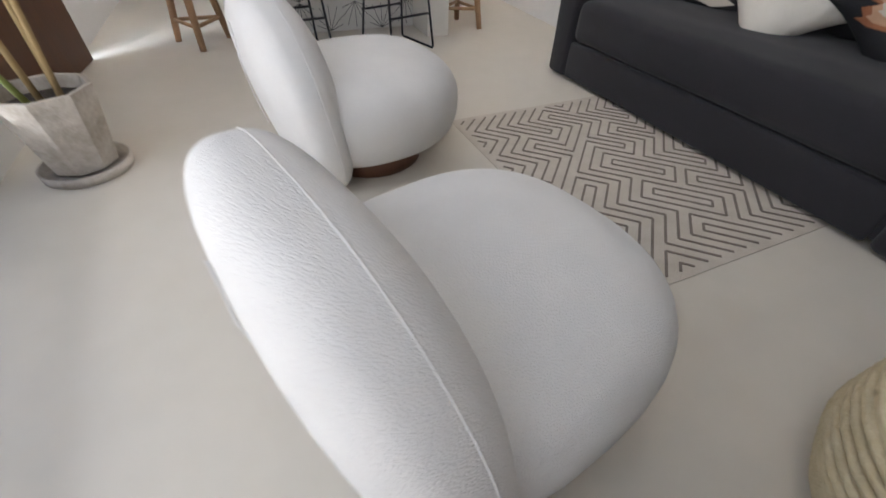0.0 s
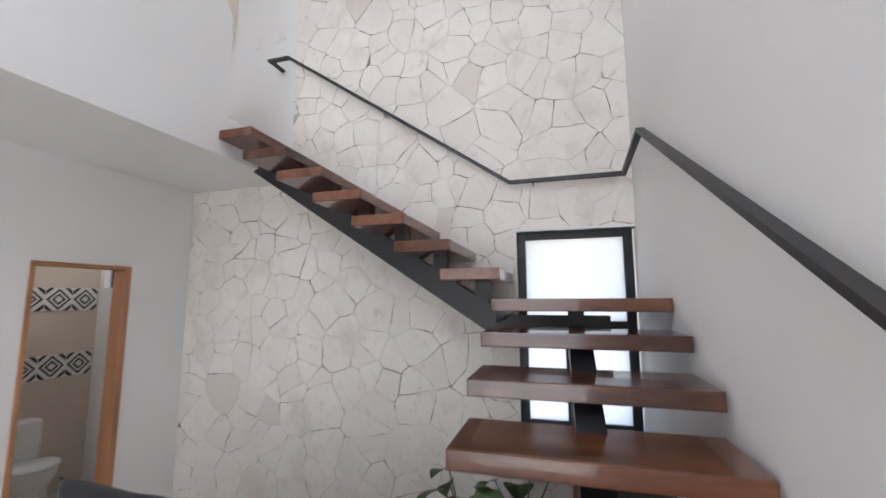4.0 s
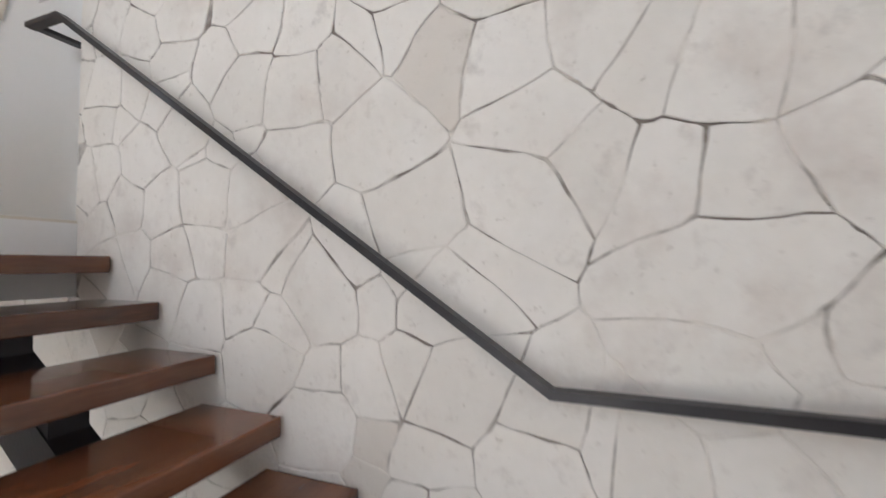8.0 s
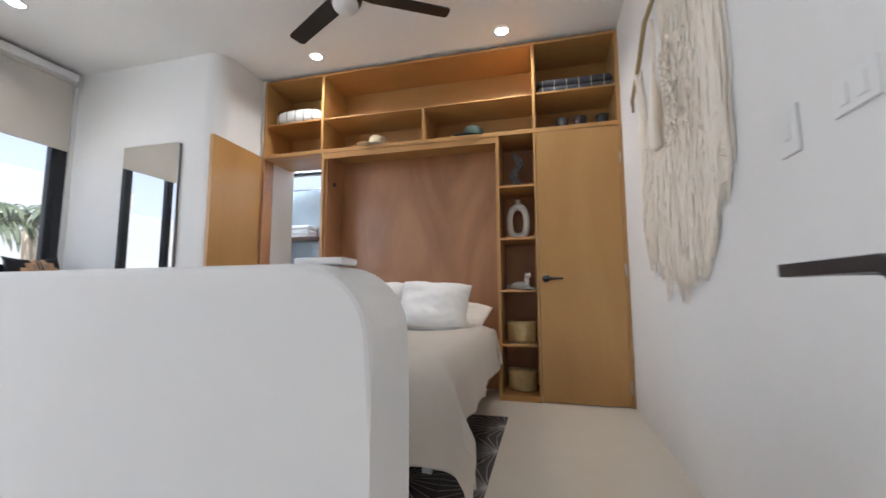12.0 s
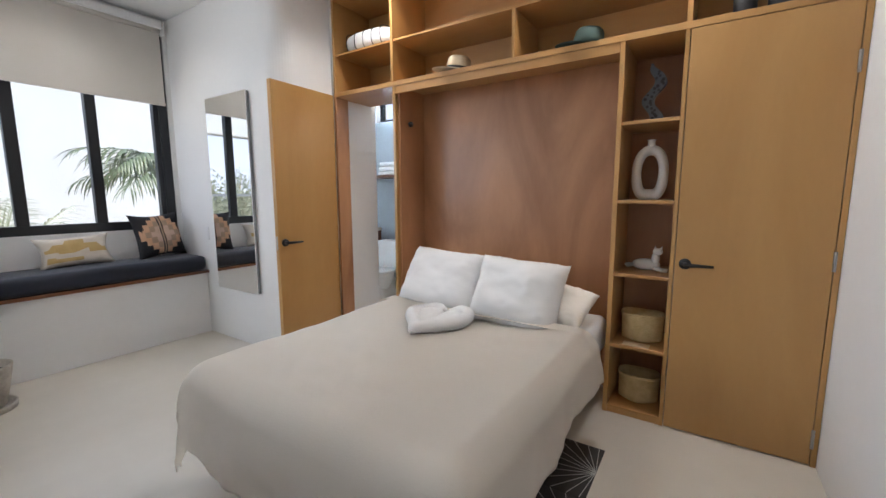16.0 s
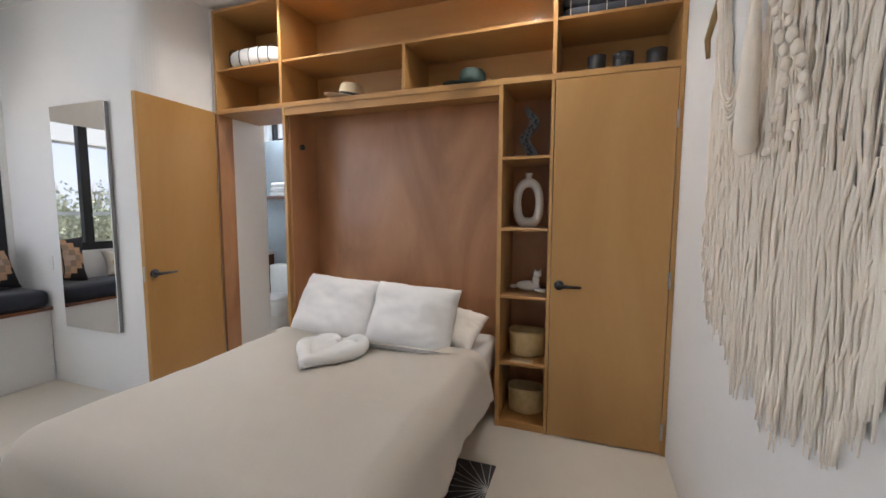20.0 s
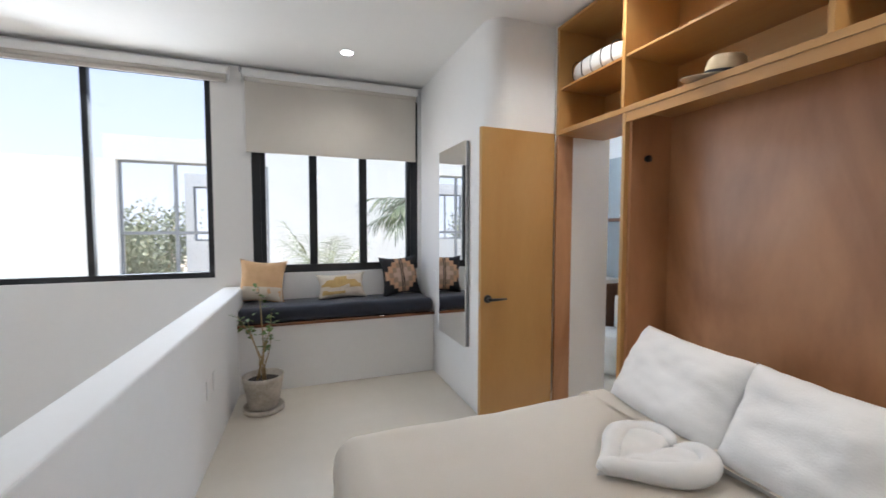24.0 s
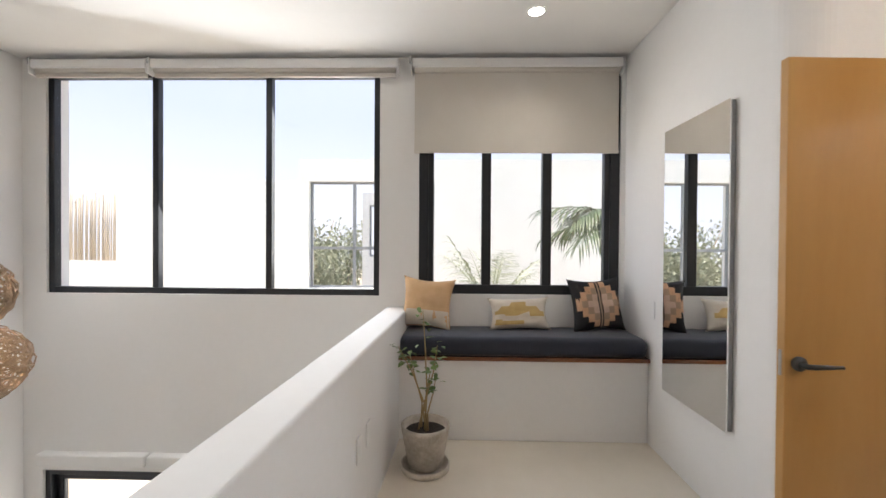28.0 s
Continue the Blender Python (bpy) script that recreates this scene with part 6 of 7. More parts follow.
# ---- lamps ----
def woven_ball(r, squash, n, mat_r, seed):
    """A lamp shade of crossing bands round a ball."""
    rng = random.Random(seed)
    bm = bmesh.new()
    for k in range(n):
        axis = Vector((rng.gauss(0, 1), rng.gauss(0, 1), rng.gauss(0, 1))).normalized()
        side = axis.orthogonal().normalized()
        other = axis.cross(side)
        off = rng.uniform(-0.85, 0.85)
        rr = math.sqrt(1 - off * off)
        pts = []
        for i in range(26):
            a = 2 * math.pi * i / 26
            q = (axis * off + (side * math.cos(a) + other * math.sin(a)) * rr) * r * (1 + 0.045 * math.sin(3 * a + k) + 0.02 * math.sin(7 * a + 2 * k))
            pts.append((q.x, q.y, q.z * squash))
        tube(pts, mat_r, 4, bm, closed=True)
    return bm


def ribbed_ball(r, squash, n, strand):
    """A close-woven ball shade: upright strands and hoops, open below."""
    bm = bmesh.new()
    low, high = -1.2, 1.42
    for k in range(n):
        a = 2 * math.pi * k / n
        tube([(r * math.cos(e) * math.cos(a), r * math.cos(e) * math.sin(a), r * squash * math.sin(e)) for e in [low + (high - low) * i / 12 for i in range(13)]], strand, 4, bm)
    for j in range(11):
        e = low + (high - low) * j / 10
        rr = r * math.cos(e) * 1.01
        tube([(rr * math.cos(a), rr * math.sin(a), r * squash * math.sin(e)) for a in [2 * math.pi * i / 24 for i in range(24)]], strand * 1.1, 4, bm, closed=True)
    return bm


def pendant(at, r, ceiling, label, squash, n, strand, mat, seed, watts, group):
    owner = thing("pendant_lamp", (at[0], at[1], at[2]), label, "pendant lamp", group)
    tagged(part("shade", ribbed_ball(r, squash, n, strand) if mat is RATTAN else woven_ball(r, squash, n, strand, seed), mat, owner, "woven ball shade", True), kind="stuff")
    size = 0.03 if mat is RATTAN else 0.025
    part("bulb", blob((0, 0, -0.01), (size, size, size * 1.4), 2, 14, 10), BULB, owner, "glowing warm bulb", True)
    part("socket", cylinder((0, 0, 0.035), (0, 0, 0.1), 0.018, n=12), BLACKPLASTIC, owner, "", True)
    loop = 1.0 if mat is RATTAN else 1.5
    for z, turn in ((0.024, 0.0), (0.068, 1.3)):
        ring = tube([(loop * 0.026 * math.cos(a) * math.cos(turn), loop * 0.026 * math.cos(a) * math.sin(turn), r * squash + loop * (z - 0.012 + 0.03 * math.sin(a))) for a in [2 * math.pi * k / 14 for k in range(14)]], 0.0045, 6, closed=True)
        part("hanging_ring", ring, WALNUT, owner, "brown twisted loop", True)
    part("cable", tube([(0, 0, 0.09), (0.002, 0, r * squash), (0, 0, ceiling - at[2])], 0.004, 6), STEEL, owner, "", True)
    part("ceiling_rose", lathe([(0.055, ceiling - at[2] - 0.022), (0.06, ceiling - at[2] - 0.012), (0.06, ceiling - at[2] - 0.0005)], 20), STEEL, owner, "", True)
    lamp("pendant_light", "POINT", Matrix.Translation(at), watts, WARM, radius=0.04)
    return owner


for x, y in ((0.065, 3.57), (0.66, 3.44), (1.27, 3.38)):
    pendant((x, y, 1.945), 0.13, Z_LOW, "round rattan pendant lamp above the island", 0.93, 56, 0.0034, RATTAN, int(x * 10) + 3, 6.5, "pendants above the island")
pendant((0.75, 0.56, 4.34), 0.22, Z_TOP, "large loosely woven vine pendant lamp in the void", 0.8, 66, 0.0034, VINE, 21, 3.2, "pendants in the void")
pendant((0.6, 0.47, 4.01), 0.225, Z_TOP, "large loosely woven vine pendant lamp in the void", 0.8, 66, 0.0034, VINE, 22, 3.2, "pendants in the void")


def downlight(x, y, z, watts):
    owner = thing("downlight", (x, y, z), "round recessed white ceiling downlight", "ceiling light", "downlights")
    part("rim", lathe([(0.05, -0.001), (0.052, -0.006), (0.062, -0.006), (0.066, -0.004), (0.066, -0.0005)], 24, caps=False), WHITEPLASTIC, owner, "", True)
    part("diffuser", lathe([(0.05, -0.004), (0.05, -0.0015), (0.0001, -0.0015)], 24), DOWN, owner, "glowing diffuser", True)
    lamp("downlight_lamp", "SPOT", look((x, y, z - 0.02), (x, y, 0)), watts, (1.0, 0.95, 0.88), radius=0.05, spot=radians(150))


for x, y, watts in ((1.22, 2.6, 19), (1.5, 5.05, 28), (0.1, 5.05, 22), (0.0, 2.75, 16)):
    downlight(x, y, Z_LOW, watts)
for x, y, watts in ((-0.36, 3.11, 12), (1.36, 4.24, 27), (2.98, 4.3, 32)):
    downlight(x, y, Z_TOP, watts)

# ---- mural ----
mural = thing("wall_painting", pose(2.323, 2.985, 0.0, 0, 0, -3.6), "abstract painted mural of sand, rose and black shapes", "mural")


def ellipse(cx, cy, rx, ry, n=22, a0=0.0, a1=2 * math.pi):
    return [(cx + rx * math.cos(a0 + (a1 - a0) * k / n), cy + ry * math.sin(a0 + (a1 - a0) * k / n)) for k in range(n if a1 - a0 > 6.28 else n + 1)]


def mural_shape(points, mat, layer):
    """Points across (0..1 from the far side) and down (0..1)."""
    pts = [(1.33 - 1.14 * s, 2.37 - 1.87 * t) for s, t in points]
    bm = poly(pts, 0.0012, Matrix(((0, 0, -1, -0.0005 - 0.0014 * layer), (1, 0, 0, 0), (0, 1, 0, 0), (0, 0, 0, 1))))
    bmesh.ops.recalc_face_normals(bm, faces=bm.faces[:])
    part("painted_shape", bm, mat, mural)


mural_shape(ellipse(0.26, 0.15, 0.19, 0.125), MURAL_SAND, 0)
mural_shape([(0.28, 0.27), (0.48, 0.3), (0.62, 0.24), (0.72, 0.235), (0.84, 0.27), (0.9, 0.36), (0.91, 0.5), (0.87, 0.64), (0.76, 0.7), (0.62, 0.7), (0.5, 0.67), (0.36, 0.6), (0.2, 0.6), (0.08, 0.66), (0.03, 0.6), (0.02, 0.5), (0.06, 0.43), (0.24, 0.39), (0.31, 0.34)], MURAL_PINK, 1)
mural_shape([(0.36, 0.475), (0.06, 0.6), (0.2, 0.585), (0.42, 0.575)], MURAL_WHITE, 2)
mural_shape([(0.58, 0.44), (0.8, 0.51), (0.64, 0.545)], MURAL_WHITE, 2)
mural_shape([(0.43, 0.04), (0.8, 0.0), (0.79, 0.07), (0.97, 0.04), (0.83, 0.13), (0.92, 0.145), (0.86, 0.22), (0.67, 0.235), (0.62, 0.2), (0.46, 0.32), (0.41, 0.22), (0.48, 0.13), (0.57, 0.115)], MURAL_BLACK, 3)
mural_shape(ellipse(0.14, 0.32, 0.078, 0.075), MURAL_BLACK, 3)
mural_shape(ellipse(0.95, 0.26, 0.075, 0.085), MURAL_PINK, 0)
mural_shape(ellipse(0.08, 0.73, 0.083, 0.078), MURAL_BLACK, 3)
mural_shape([(0.5, 0.655), (0.3, 0.765), (0.36, 0.785), (0.5, 0.795), (0.62, 0.775), (0.73, 0.715), (0.6, 0.74), (0.52, 0.72)], MURAL_BLACK, 3)
mural_shape([(0.0, 0.83)] + [(0.43 + 0.43 * math.cos(a), 0.825 - 0.028 * math.cos(a) + 0.145 * math.sin(a)) for a in [math.pi - math.pi * k / 16 for k in range(17)]], MURAL_PINK, 1)
mural_shape(ellipse(0.76, 0.94, 0.06, 0.052), MURAL_BLACK, 3)

# ---- ground-floor bathroom ----
def toilet(m, label):
    ob = thing("toilet", m, label, "toilet")
    part("pedestal", blob((0, 0.0, 0.17), (0.12, 0.2, 0.18), 3, 24, 12), CERAMIC, ob, "", True)
    part("bowl", lathe([(0.12, 0.2), (0.17, 0.3), (0.19, 0.38), (0.195, 0.4), (0.15, 0.4), (0.12, 0.33), (0.0001, 0.28)], 28, (0, -0.06, 0)), CERAMIC, ob, "", True)
    part("lid", lathe([(0.195, 0.401), (0.2, 0.41), (0.195, 0.425), (0.0001, 0.43)], 28, (0, -0.06, 0)), WHITEPLASTIC, ob, "", True)
    part("tank", box(-0.19, 0.19, 0.13, 0.3, 0.36, 0.74, bevel=0.02, seg=3), CERAMIC, ob)
    return ob


toilet(pose(3.2, 3.95, 0), "white toilet in the small bathroom")
for z in (1.06, 1.7):
    band = thing("tile_band", (3.1, 4.25, z), "band of black and white diamond tiles on the bathroom wall", "tile band", "bathroom tile bands")
    for k in range(6):
        x = 2.47 + k * 0.228
        t = part("tile", box(x, x + 0.224, 4.245, 4.2595, z, z + 0.224), WHITETILE, band, "", False, True)
        c = Vector((x + 0.112, z + 0.112))
        for r in (0.104, 0.058):
            bm = bmesh.new()
            pts = [(c.x - r, c.y), (c.x, c.y - r), (c.x + r, c.y), (c.x, c.y + r)]
            inner = [(c.x + (px - c.x) * (1 - 0.024 / r), c.y + (pz - c.y) * (1 - 0.024 / r)) for px, pz in pts]
            for i in range(4):
                j = (i + 1) % 4
                quad = [pts[i], pts[j], inner[j], inner[i]]
                bm.faces.new([bm.verts.new((px, 4.2438, pz)) for px, pz in quad])
            part("diamond", bm, BLACKTILE, t, "", False, True)
        for sx in (-1, 1):
            for sz in (-1, 1):
                bm = bmesh.new()
                bm.faces.new([bm.verts.new((c.x + sx * px, 4.2438, c.y + sz * pz)) for px, pz in ((0.111, 0.042), (0.111, 0.08), (0.08, 0.111), (0.042, 0.111))])
                part("corner_bar", bm, BLACKTILE, t, "", False, True)
# unseen fill lamp without a fixture, added to brighten the dim bathroom
lamp("bathroom_fill", "POINT", Matrix.Translation((3.1, 3.6, 2.5)), 3.2, (1.0, 0.95, 0.88), radius=0.08)

# ---- upper bathroom ----
toilet(Matrix.Translation((0.12, 5.62, Z_MEZZ)), "white toilet in the upper bathroom")
shelf = thing("bathroom_shelf", (0.1, 5.8, 4.68), "dark wooden bathroom shelf on the wall", "shelf")
part("board", box(-0.4, 0.48, 5.72, 5.984, 4.66, 4.69, bevel=0.003), WALNUT, shelf, "", False, True)
for k in range(3):
    tw = thing("folded_towel", (0.15, 5.85, 4.69 + 0.05 * k), "folded white towel stacked on the bathroom shelf", "towel", "towels on the shelf")
    part("towel", box(-0.02 + 0.01 * k, 0.36, 5.74, 5.97, 4.6905 + 0.052 * k, 4.74 + 0.052 * k, bevel=0.02, seg=3), TOWEL, tw, "", True, True)
vanity = thing("vanity", (-0.35, 5.7, Z_MEZZ), "dark wooden bathroom vanity with white top", "vanity")
part("body", box(-0.75, -0.2, 5.5, 5.984, 3.5, 4.0, bevel=0.004), WALNUT, vanity, "", False, True)
part("top", box(-0.76, -0.19, 5.48, 5.984, 4.0005, 4.04, bevel=0.004), WHITETOP, vanity, "", False, True)

# ---- bedroom things ----
def at_shelf(x, z):
    return (x, YF + 0.2, z + 0.0005)


snake = thing("wavy_sculpture", at_shelf(3.05, SHELVES[4]), "wavy blue-grey wooden sculpture with black dots", "sculpture")
outline_l, outline_r = [], []
for k in range(25):
    s = k / 24
    cx = 0.027 * math.sin(s * 10.5 + 0.6) - 0.012 + 0.02 * s
    w = 0.034 * (1 - 0.2 * s) if s < 0.86 else 0.034 * 0.8 * max(0.18, (1 - s) / 0.14)
    outline_l.append((cx - w, 0.33 * s))
    outline_r.append((cx + w, 0.33 * s))
bm = poly(outline_l + outline_r[::-1], 0.035, pose(0, 0.017, 0, 90, 0, 0))
bmesh.ops.recalc_face_normals(bm, faces=bm.faces[:])
part("body", bm, GREYBLUE, snake)
dot_rng = random.Random(6)
for k in range(26):
    s = 0.03 + 0.85 * k / 26
    cx = 0.027 * math.sin(s * 10.5 + 0.6) - 0.012 + 0.02 * s + dot_rng.uniform(-0.02, 0.02)
    part("dot", cylinder((cx, -0.0175, 0.33 * s), (cx, -0.0195, 0.33 * s), dot_rng.uniform(0.0055, 0.0095), n=10), MURAL_BLACK, snake)

ring = thing("ring_vase", at_shelf(3.05, SHELVES[3]), "white ceramic vase with an oval hole", "vase")
bm = bmesh.new()
N, Mm = 40, 12
rings_v = []
for k in range(N):
    a = 2 * math.pi * k / N
    boxy = math.copysign(abs(math.cos(a)) ** (0.62 if math.sin(a) < 0 else 0.9), math.cos(a))
    cx, cz = 0.07 * boxy, 0.158 + 0.128 * math.copysign(abs(math.sin(a)) ** 0.9, math.sin(a)) - 0.004
    nx, nz = math.cos(a), math.sin(a)
    rr = 0.025 + 0.009 * max(0, -math.sin(a)) + 0.004 * max(0, math.sin(a))
    rings_v.append([bm.verts.new((cx + nx * rr * math.cos(b), 0.03 * math.sin(b), max(0.0, cz + nz * rr * math.cos(b)))) for b in [2 * math.pi * j / Mm for j in range(Mm)]])
for k in range(N):
    a, b = rings_v[k], rings_v[(k + 1) % N]
    for j in range(Mm):
        bm.faces.new((a[j], b[j], b[(j + 1) % Mm], a[(j + 1) % Mm]))
bmesh.ops.recalc_face_normals(bm, faces=bm.faces[:])
part("body", bm, CERAMIC, ring, "", True)
part("neck", lathe([(0.026, 0.292), (0.02, 0.306), (0.019, 0.332), (0.024, 0.34), (0.016, 0.34), (0.014, 0.31)], 20), CERAMIC, ring, "", True)

cat = thing("animal_figurine", at_shelf(3.06, SHELVES[2]), "pale glazed figurine of a reclining animal", "figurine")
bm = blob((0, 0, 0.035), (0.075, 0.03, 0.033), 2.2, 22, 12)
blob((0.05, -0.01, 0.075), (0.022, 0.02, 0.034), 2.2, 16, 10, bm)
blob((0.06, -0.015, 0.115), (0.026, 0.021, 0.02), 2.2, 16, 10, bm)
for s in (-1, 1):
    cylinder((0.06 + s * 0.014, -0.012, 0.126), (0.062 + s * 0.018, -0.01, 0.148), 0.008, 0.001, 8, bm)
    tube([(0.045, -0.02 + s * 0.01, 0.02), (0.085, -0.035 + s * 0.012, 0.012), (0.115, -0.038 + s * 0.012, 0.01)], 0.0105, 8, bm)
tube([(-0.07, 0, 0.03), (-0.1, -0.01, 0.02), (-0.105, -0.03, 0.03), (-0.085, -0.035, 0.04)], [0.011, 0.01, 0.009, 0.006], 8, bm)
part("figure", bm, CERAMIC, cat, "", True)


def palm_basket(x, z, label):
    ob = thing("palm_basket", at_shelf(x, z), label, "basket", "palm baskets")
    def side(u, v):
        a = 2 * math.pi * u
        k = 0.105 * (1 + 0.1 * v) * (1 + 0.05 * math.cos(4 * a) * (1 - v))
        return Vector((k * math.cos(a), k * 0.82 * math.sin(a), 0.002 + 0.155 * v + 0.004 * math.sin(3 * a) * v))
    bm = grid(32, 8, side, close_u=True)
    bmesh.ops.contextual_create(bm, geom=[e for e in bm.edges if all(v.co.z < 0.004 for v in e.verts)])
    bmesh.ops.solidify(bm, geom=bm.faces[:], thickness=0.005)
    part("weave", bm, BASKETPALM, ob, "", True)
    for z in (0.158, 0.148):
        part("rim", tube([(0.1155 * math.cos(a), 0.0947 * math.sin(a), z + 0.004 * math.sin(3 * a)) for a in [2 * math.pi * k / 28 for k in range(28)]], 0.0045, 6, closed=True), BASKETPALM, ob, "", True)


palm_basket(3.06, SHELVES[1], "woven palm basket on the shelf above a folded card")
palm_basket(3.06, SHELVES[0], "woven palm basket on the lowest shelf")
card = thing("paper_card", (3.05, YF + 0.045, SHELVES[1]), "small pale yellow paper card on the shelf edge", "card")
part("sheet", box(2.98, 3.12, YF + 0.02, YF + 0.085, SHELVES[1] + 0.0005, SHELVES[1] + 0.003), STRAW, card, "", False, True)

for x, w in ((3.43, 0.05), (3.57, 0.055), (3.74, 0.052)):
    c = thing("clay_cup", (x, YF + 0.14, ZB + 0.0345), "black clay cup on the top shelf", "cup", "black clay cups")
    part("cup", lathe([(w * 0.94, 0.0), (w, 0.01), (w * 0.97, 0.06), (w * 1.02, 0.108), (w * 0.88, 0.108), (w * 0.85, 0.03), (0.0001, 0.02)], 22), BLACKCLAY, c, "", True)
    if w == 0.055:
        part("relief", blob((0, -0.05, 0.06), (0.016, 0.012, 0.02), 2.2, 12, 8), BLACKCLAY, c, "", True)
        for s in (-1, 1):
            part("relief", blob((s * 0.026, -0.047, 0.075), (0.012, 0.008, 0.007), 2.2, 12, 8), BLACKCLAY, c, "", True)

roll = thing("rolled_towel", (0.98, YF + 0.2, ZS), "rolled white blanket with thin dark stripes", "blanket")
part("roll", blob((0.985, YF + 0.17, ZS + 0.08), (0.26, 0.14, 0.079), 3.0, 30, 18), TOWEL, roll, "", True, True)
for k in range(5):
    x = 0.8 + 0.09 * k
    part("stripe", tube([(x, YF + 0.17 + 0.139 * math.copysign(abs(math.cos(a)) ** 0.63, math.cos(a)), ZS + 0.08 + 0.0795 * math.copysign(abs(math.sin(a)) ** 0.63, math.sin(a))) for a in [2 * math.pi * j / 24 for j in range(24)]], 0.0035, 5, closed=True), BLACKWOOL, roll, "", True, True)
blanket = thing("folded_blanket", (3.53, YF + 0.2, ZS), "folded charcoal blanket with pale stripes on the top shelf", "blanket")
DARKBLANKET = material("charcoal_blanket", (0.075, 0.08, 0.095), 0.95, (0.05, 0.055, 0.068), 14, 160, 0.4)
part("fold", box(3.24, 3.83, YF + 0.06, YF + 0.36, ZS + 0.0005, ZS + 0.07, bevel=0.03, seg=3), DARKBLANKET, blanket, "", True, True)
part("fold", box(3.235, 3.825, YF + 0.07, YF + 0.35, ZS + 0.0705, ZS + 0.135, bevel=0.03, seg=3), DARKBLANKET, blanket, "", True, True)
for k in range(6):
    x = 3.28 + 0.095 * k
    part("stripe", box(x, x + 0.004, YF + 0.0575, YF + 0.06, ZS + 0.015, ZS + 0.12), CREAM, blanket, "", False, True)


def hat(at, mat, band, label, lean):
    ob = thing("hat", Matrix.Translation(at) @ pose(0, 0, 0, *lean), label, "hat")
    part("brim", lathe([(0.085, 0.006), (0.19, 0.0), (0.194, 0.004), (0.085, 0.014)], 36, wobble=0.03), mat, ob, "", True)
    part("crown", lathe([(0.088, 0.008), (0.086, 0.045), (0.079, 0.085), (0.06, 0.104), (0.035, 0.1), (0.0001, 0.094)], 28), mat, ob, "", True)
    if band:
        part("hat_band", lathe([(0.0885, 0.012), (0.0905, 0.012), (0.0885, 0.034), (0.087, 0.034)], 28), band, ob, "", True)


hat((1.78, YF + 0.16, ZB + 0.062), STRAW, BLACKWOOL, "straw hat with a black band on the shelf", (7, 8, 20))
hat((2.68, YF + 0.16, ZB + 0.058), GREENHAT, None, "dusty green felt hat on the shelf", (7, 6, 10))

# black cement tiles beside the bed
inlay = thing("tile_inlay", (2.6, 3.5, Z_MEZZ), "inlaid strip of black tiles with fine white rays beside the bed", "floor tiles")
for i in range(4):
    for j in range(6):
        x, y = 2.995 - 0.2 * (i + 1), 4.06 - 0.2 * (j + 1)
        t = part("tile", box(x + 0.001, x + 0.199, y + 0.001, y + 0.199, Z_MEZZ + 0.0005, Z_MEZZ + 0.005), BLACKTILE, inlay, "", False, True)
        lines = bmesh.new()
        corner_x, corner_y = (x + 0.198 if i % 2 == 0 else x + 0.002), (y + 0.002 if j % 2 == 0 else y + 0.198)
        for k in range(6):
            a = math.pi / 2 * (k + 0.5) / 6
            ex, ey = math.cos(a), math.sin(a)
            r = 0.194 / max(ex, ey)
            sx, sy = (-1 if i % 2 == 0 else 1), (1 if j % 2 == 0 else -1)
            p, q = Vector((corner_x, corner_y)), Vector((corner_x + sx * ex * r, corner_y + sy * ey * r))
            d = (q - p).normalized()
            n = Vector((-d.y, d.x)) * 0.0016
            poly([(p - n)[:], (q - n)[:], (q + n)[:], (p + n)[:]], 0.0008, Matrix.Translation((0, 0, Z_MEZZ + 0.0046)), lines)
        part("ray_inlay", lines, TILELINE, t, "", False, True)

# bench pillows
W = 0.42
throw_pillow(pose(-0.885, 2.385, 4.09, -14, 4, 84), W, 0.41, 0.14, OCHRE, [([(-0.96, -0.95), (0.96, -0.95), (0.95, -0.28), (-0.95, -0.28)], CREAM)], "ochre throw pillow with a cream lower band", 41)
step = [(-0.9, 0.1), (-0.6, 0.1), (-0.6, 0.38), (-0.25, 0.38), (-0.25, 0.66), (0.2, 0.66), (0.2, 0.35), (0.55, 0.35), (0.55, 0.05), (0.85, 0.05), (0.85, -0.25), (0.3, -0.25), (0.3, 0.05), (-0.1, 0.05), (-0.1, -0.2), (-0.5, -0.2), (-0.5, -0.1), (-0.9, -0.1)]
throw_pillow(pose(-0.88, 3.1, 4.015, -20, -2, 90), 0.48, 0.26, 0.13, CREAM, [(step, MUSTARD), ([(-0.85, -0.75), (0.1, -0.75), (0.1, -0.5), (-0.6, -0.5), (-0.6, -0.4), (-0.85, -0.4)], MUSTARD)], "cream lumbar pillow with mustard steps", 42)
kilim = throw_pillow(pose(-0.87, 3.69, 4.095, -14, -3, 96), 0.42, 0.42, 0.15, BLACKWOOL, [], "black kilim pillow with stepped peach diamonds", 43)


def kilim_steps(reach, rise, mat, lift):
    """Half diamonds in steps on both sides of the middle seam."""
    count = len(reach)
    for side in (-1, 1):
        for k, w in enumerate(reach):
            z0 = rise * (2 * k / count - 1)
            z1 = rise * (2 * (k + 1) / count - 1)
            xs = sorted((side * 0.075, side * (0.075 + w)))
            part("woven_figure", patch_on_pillow([(xs[0], z0), (xs[1], z0), (xs[1], z1), (xs[0], z1)], 0.42, 0.42, 0.15, lift, 43), mat, kilim, "", True)


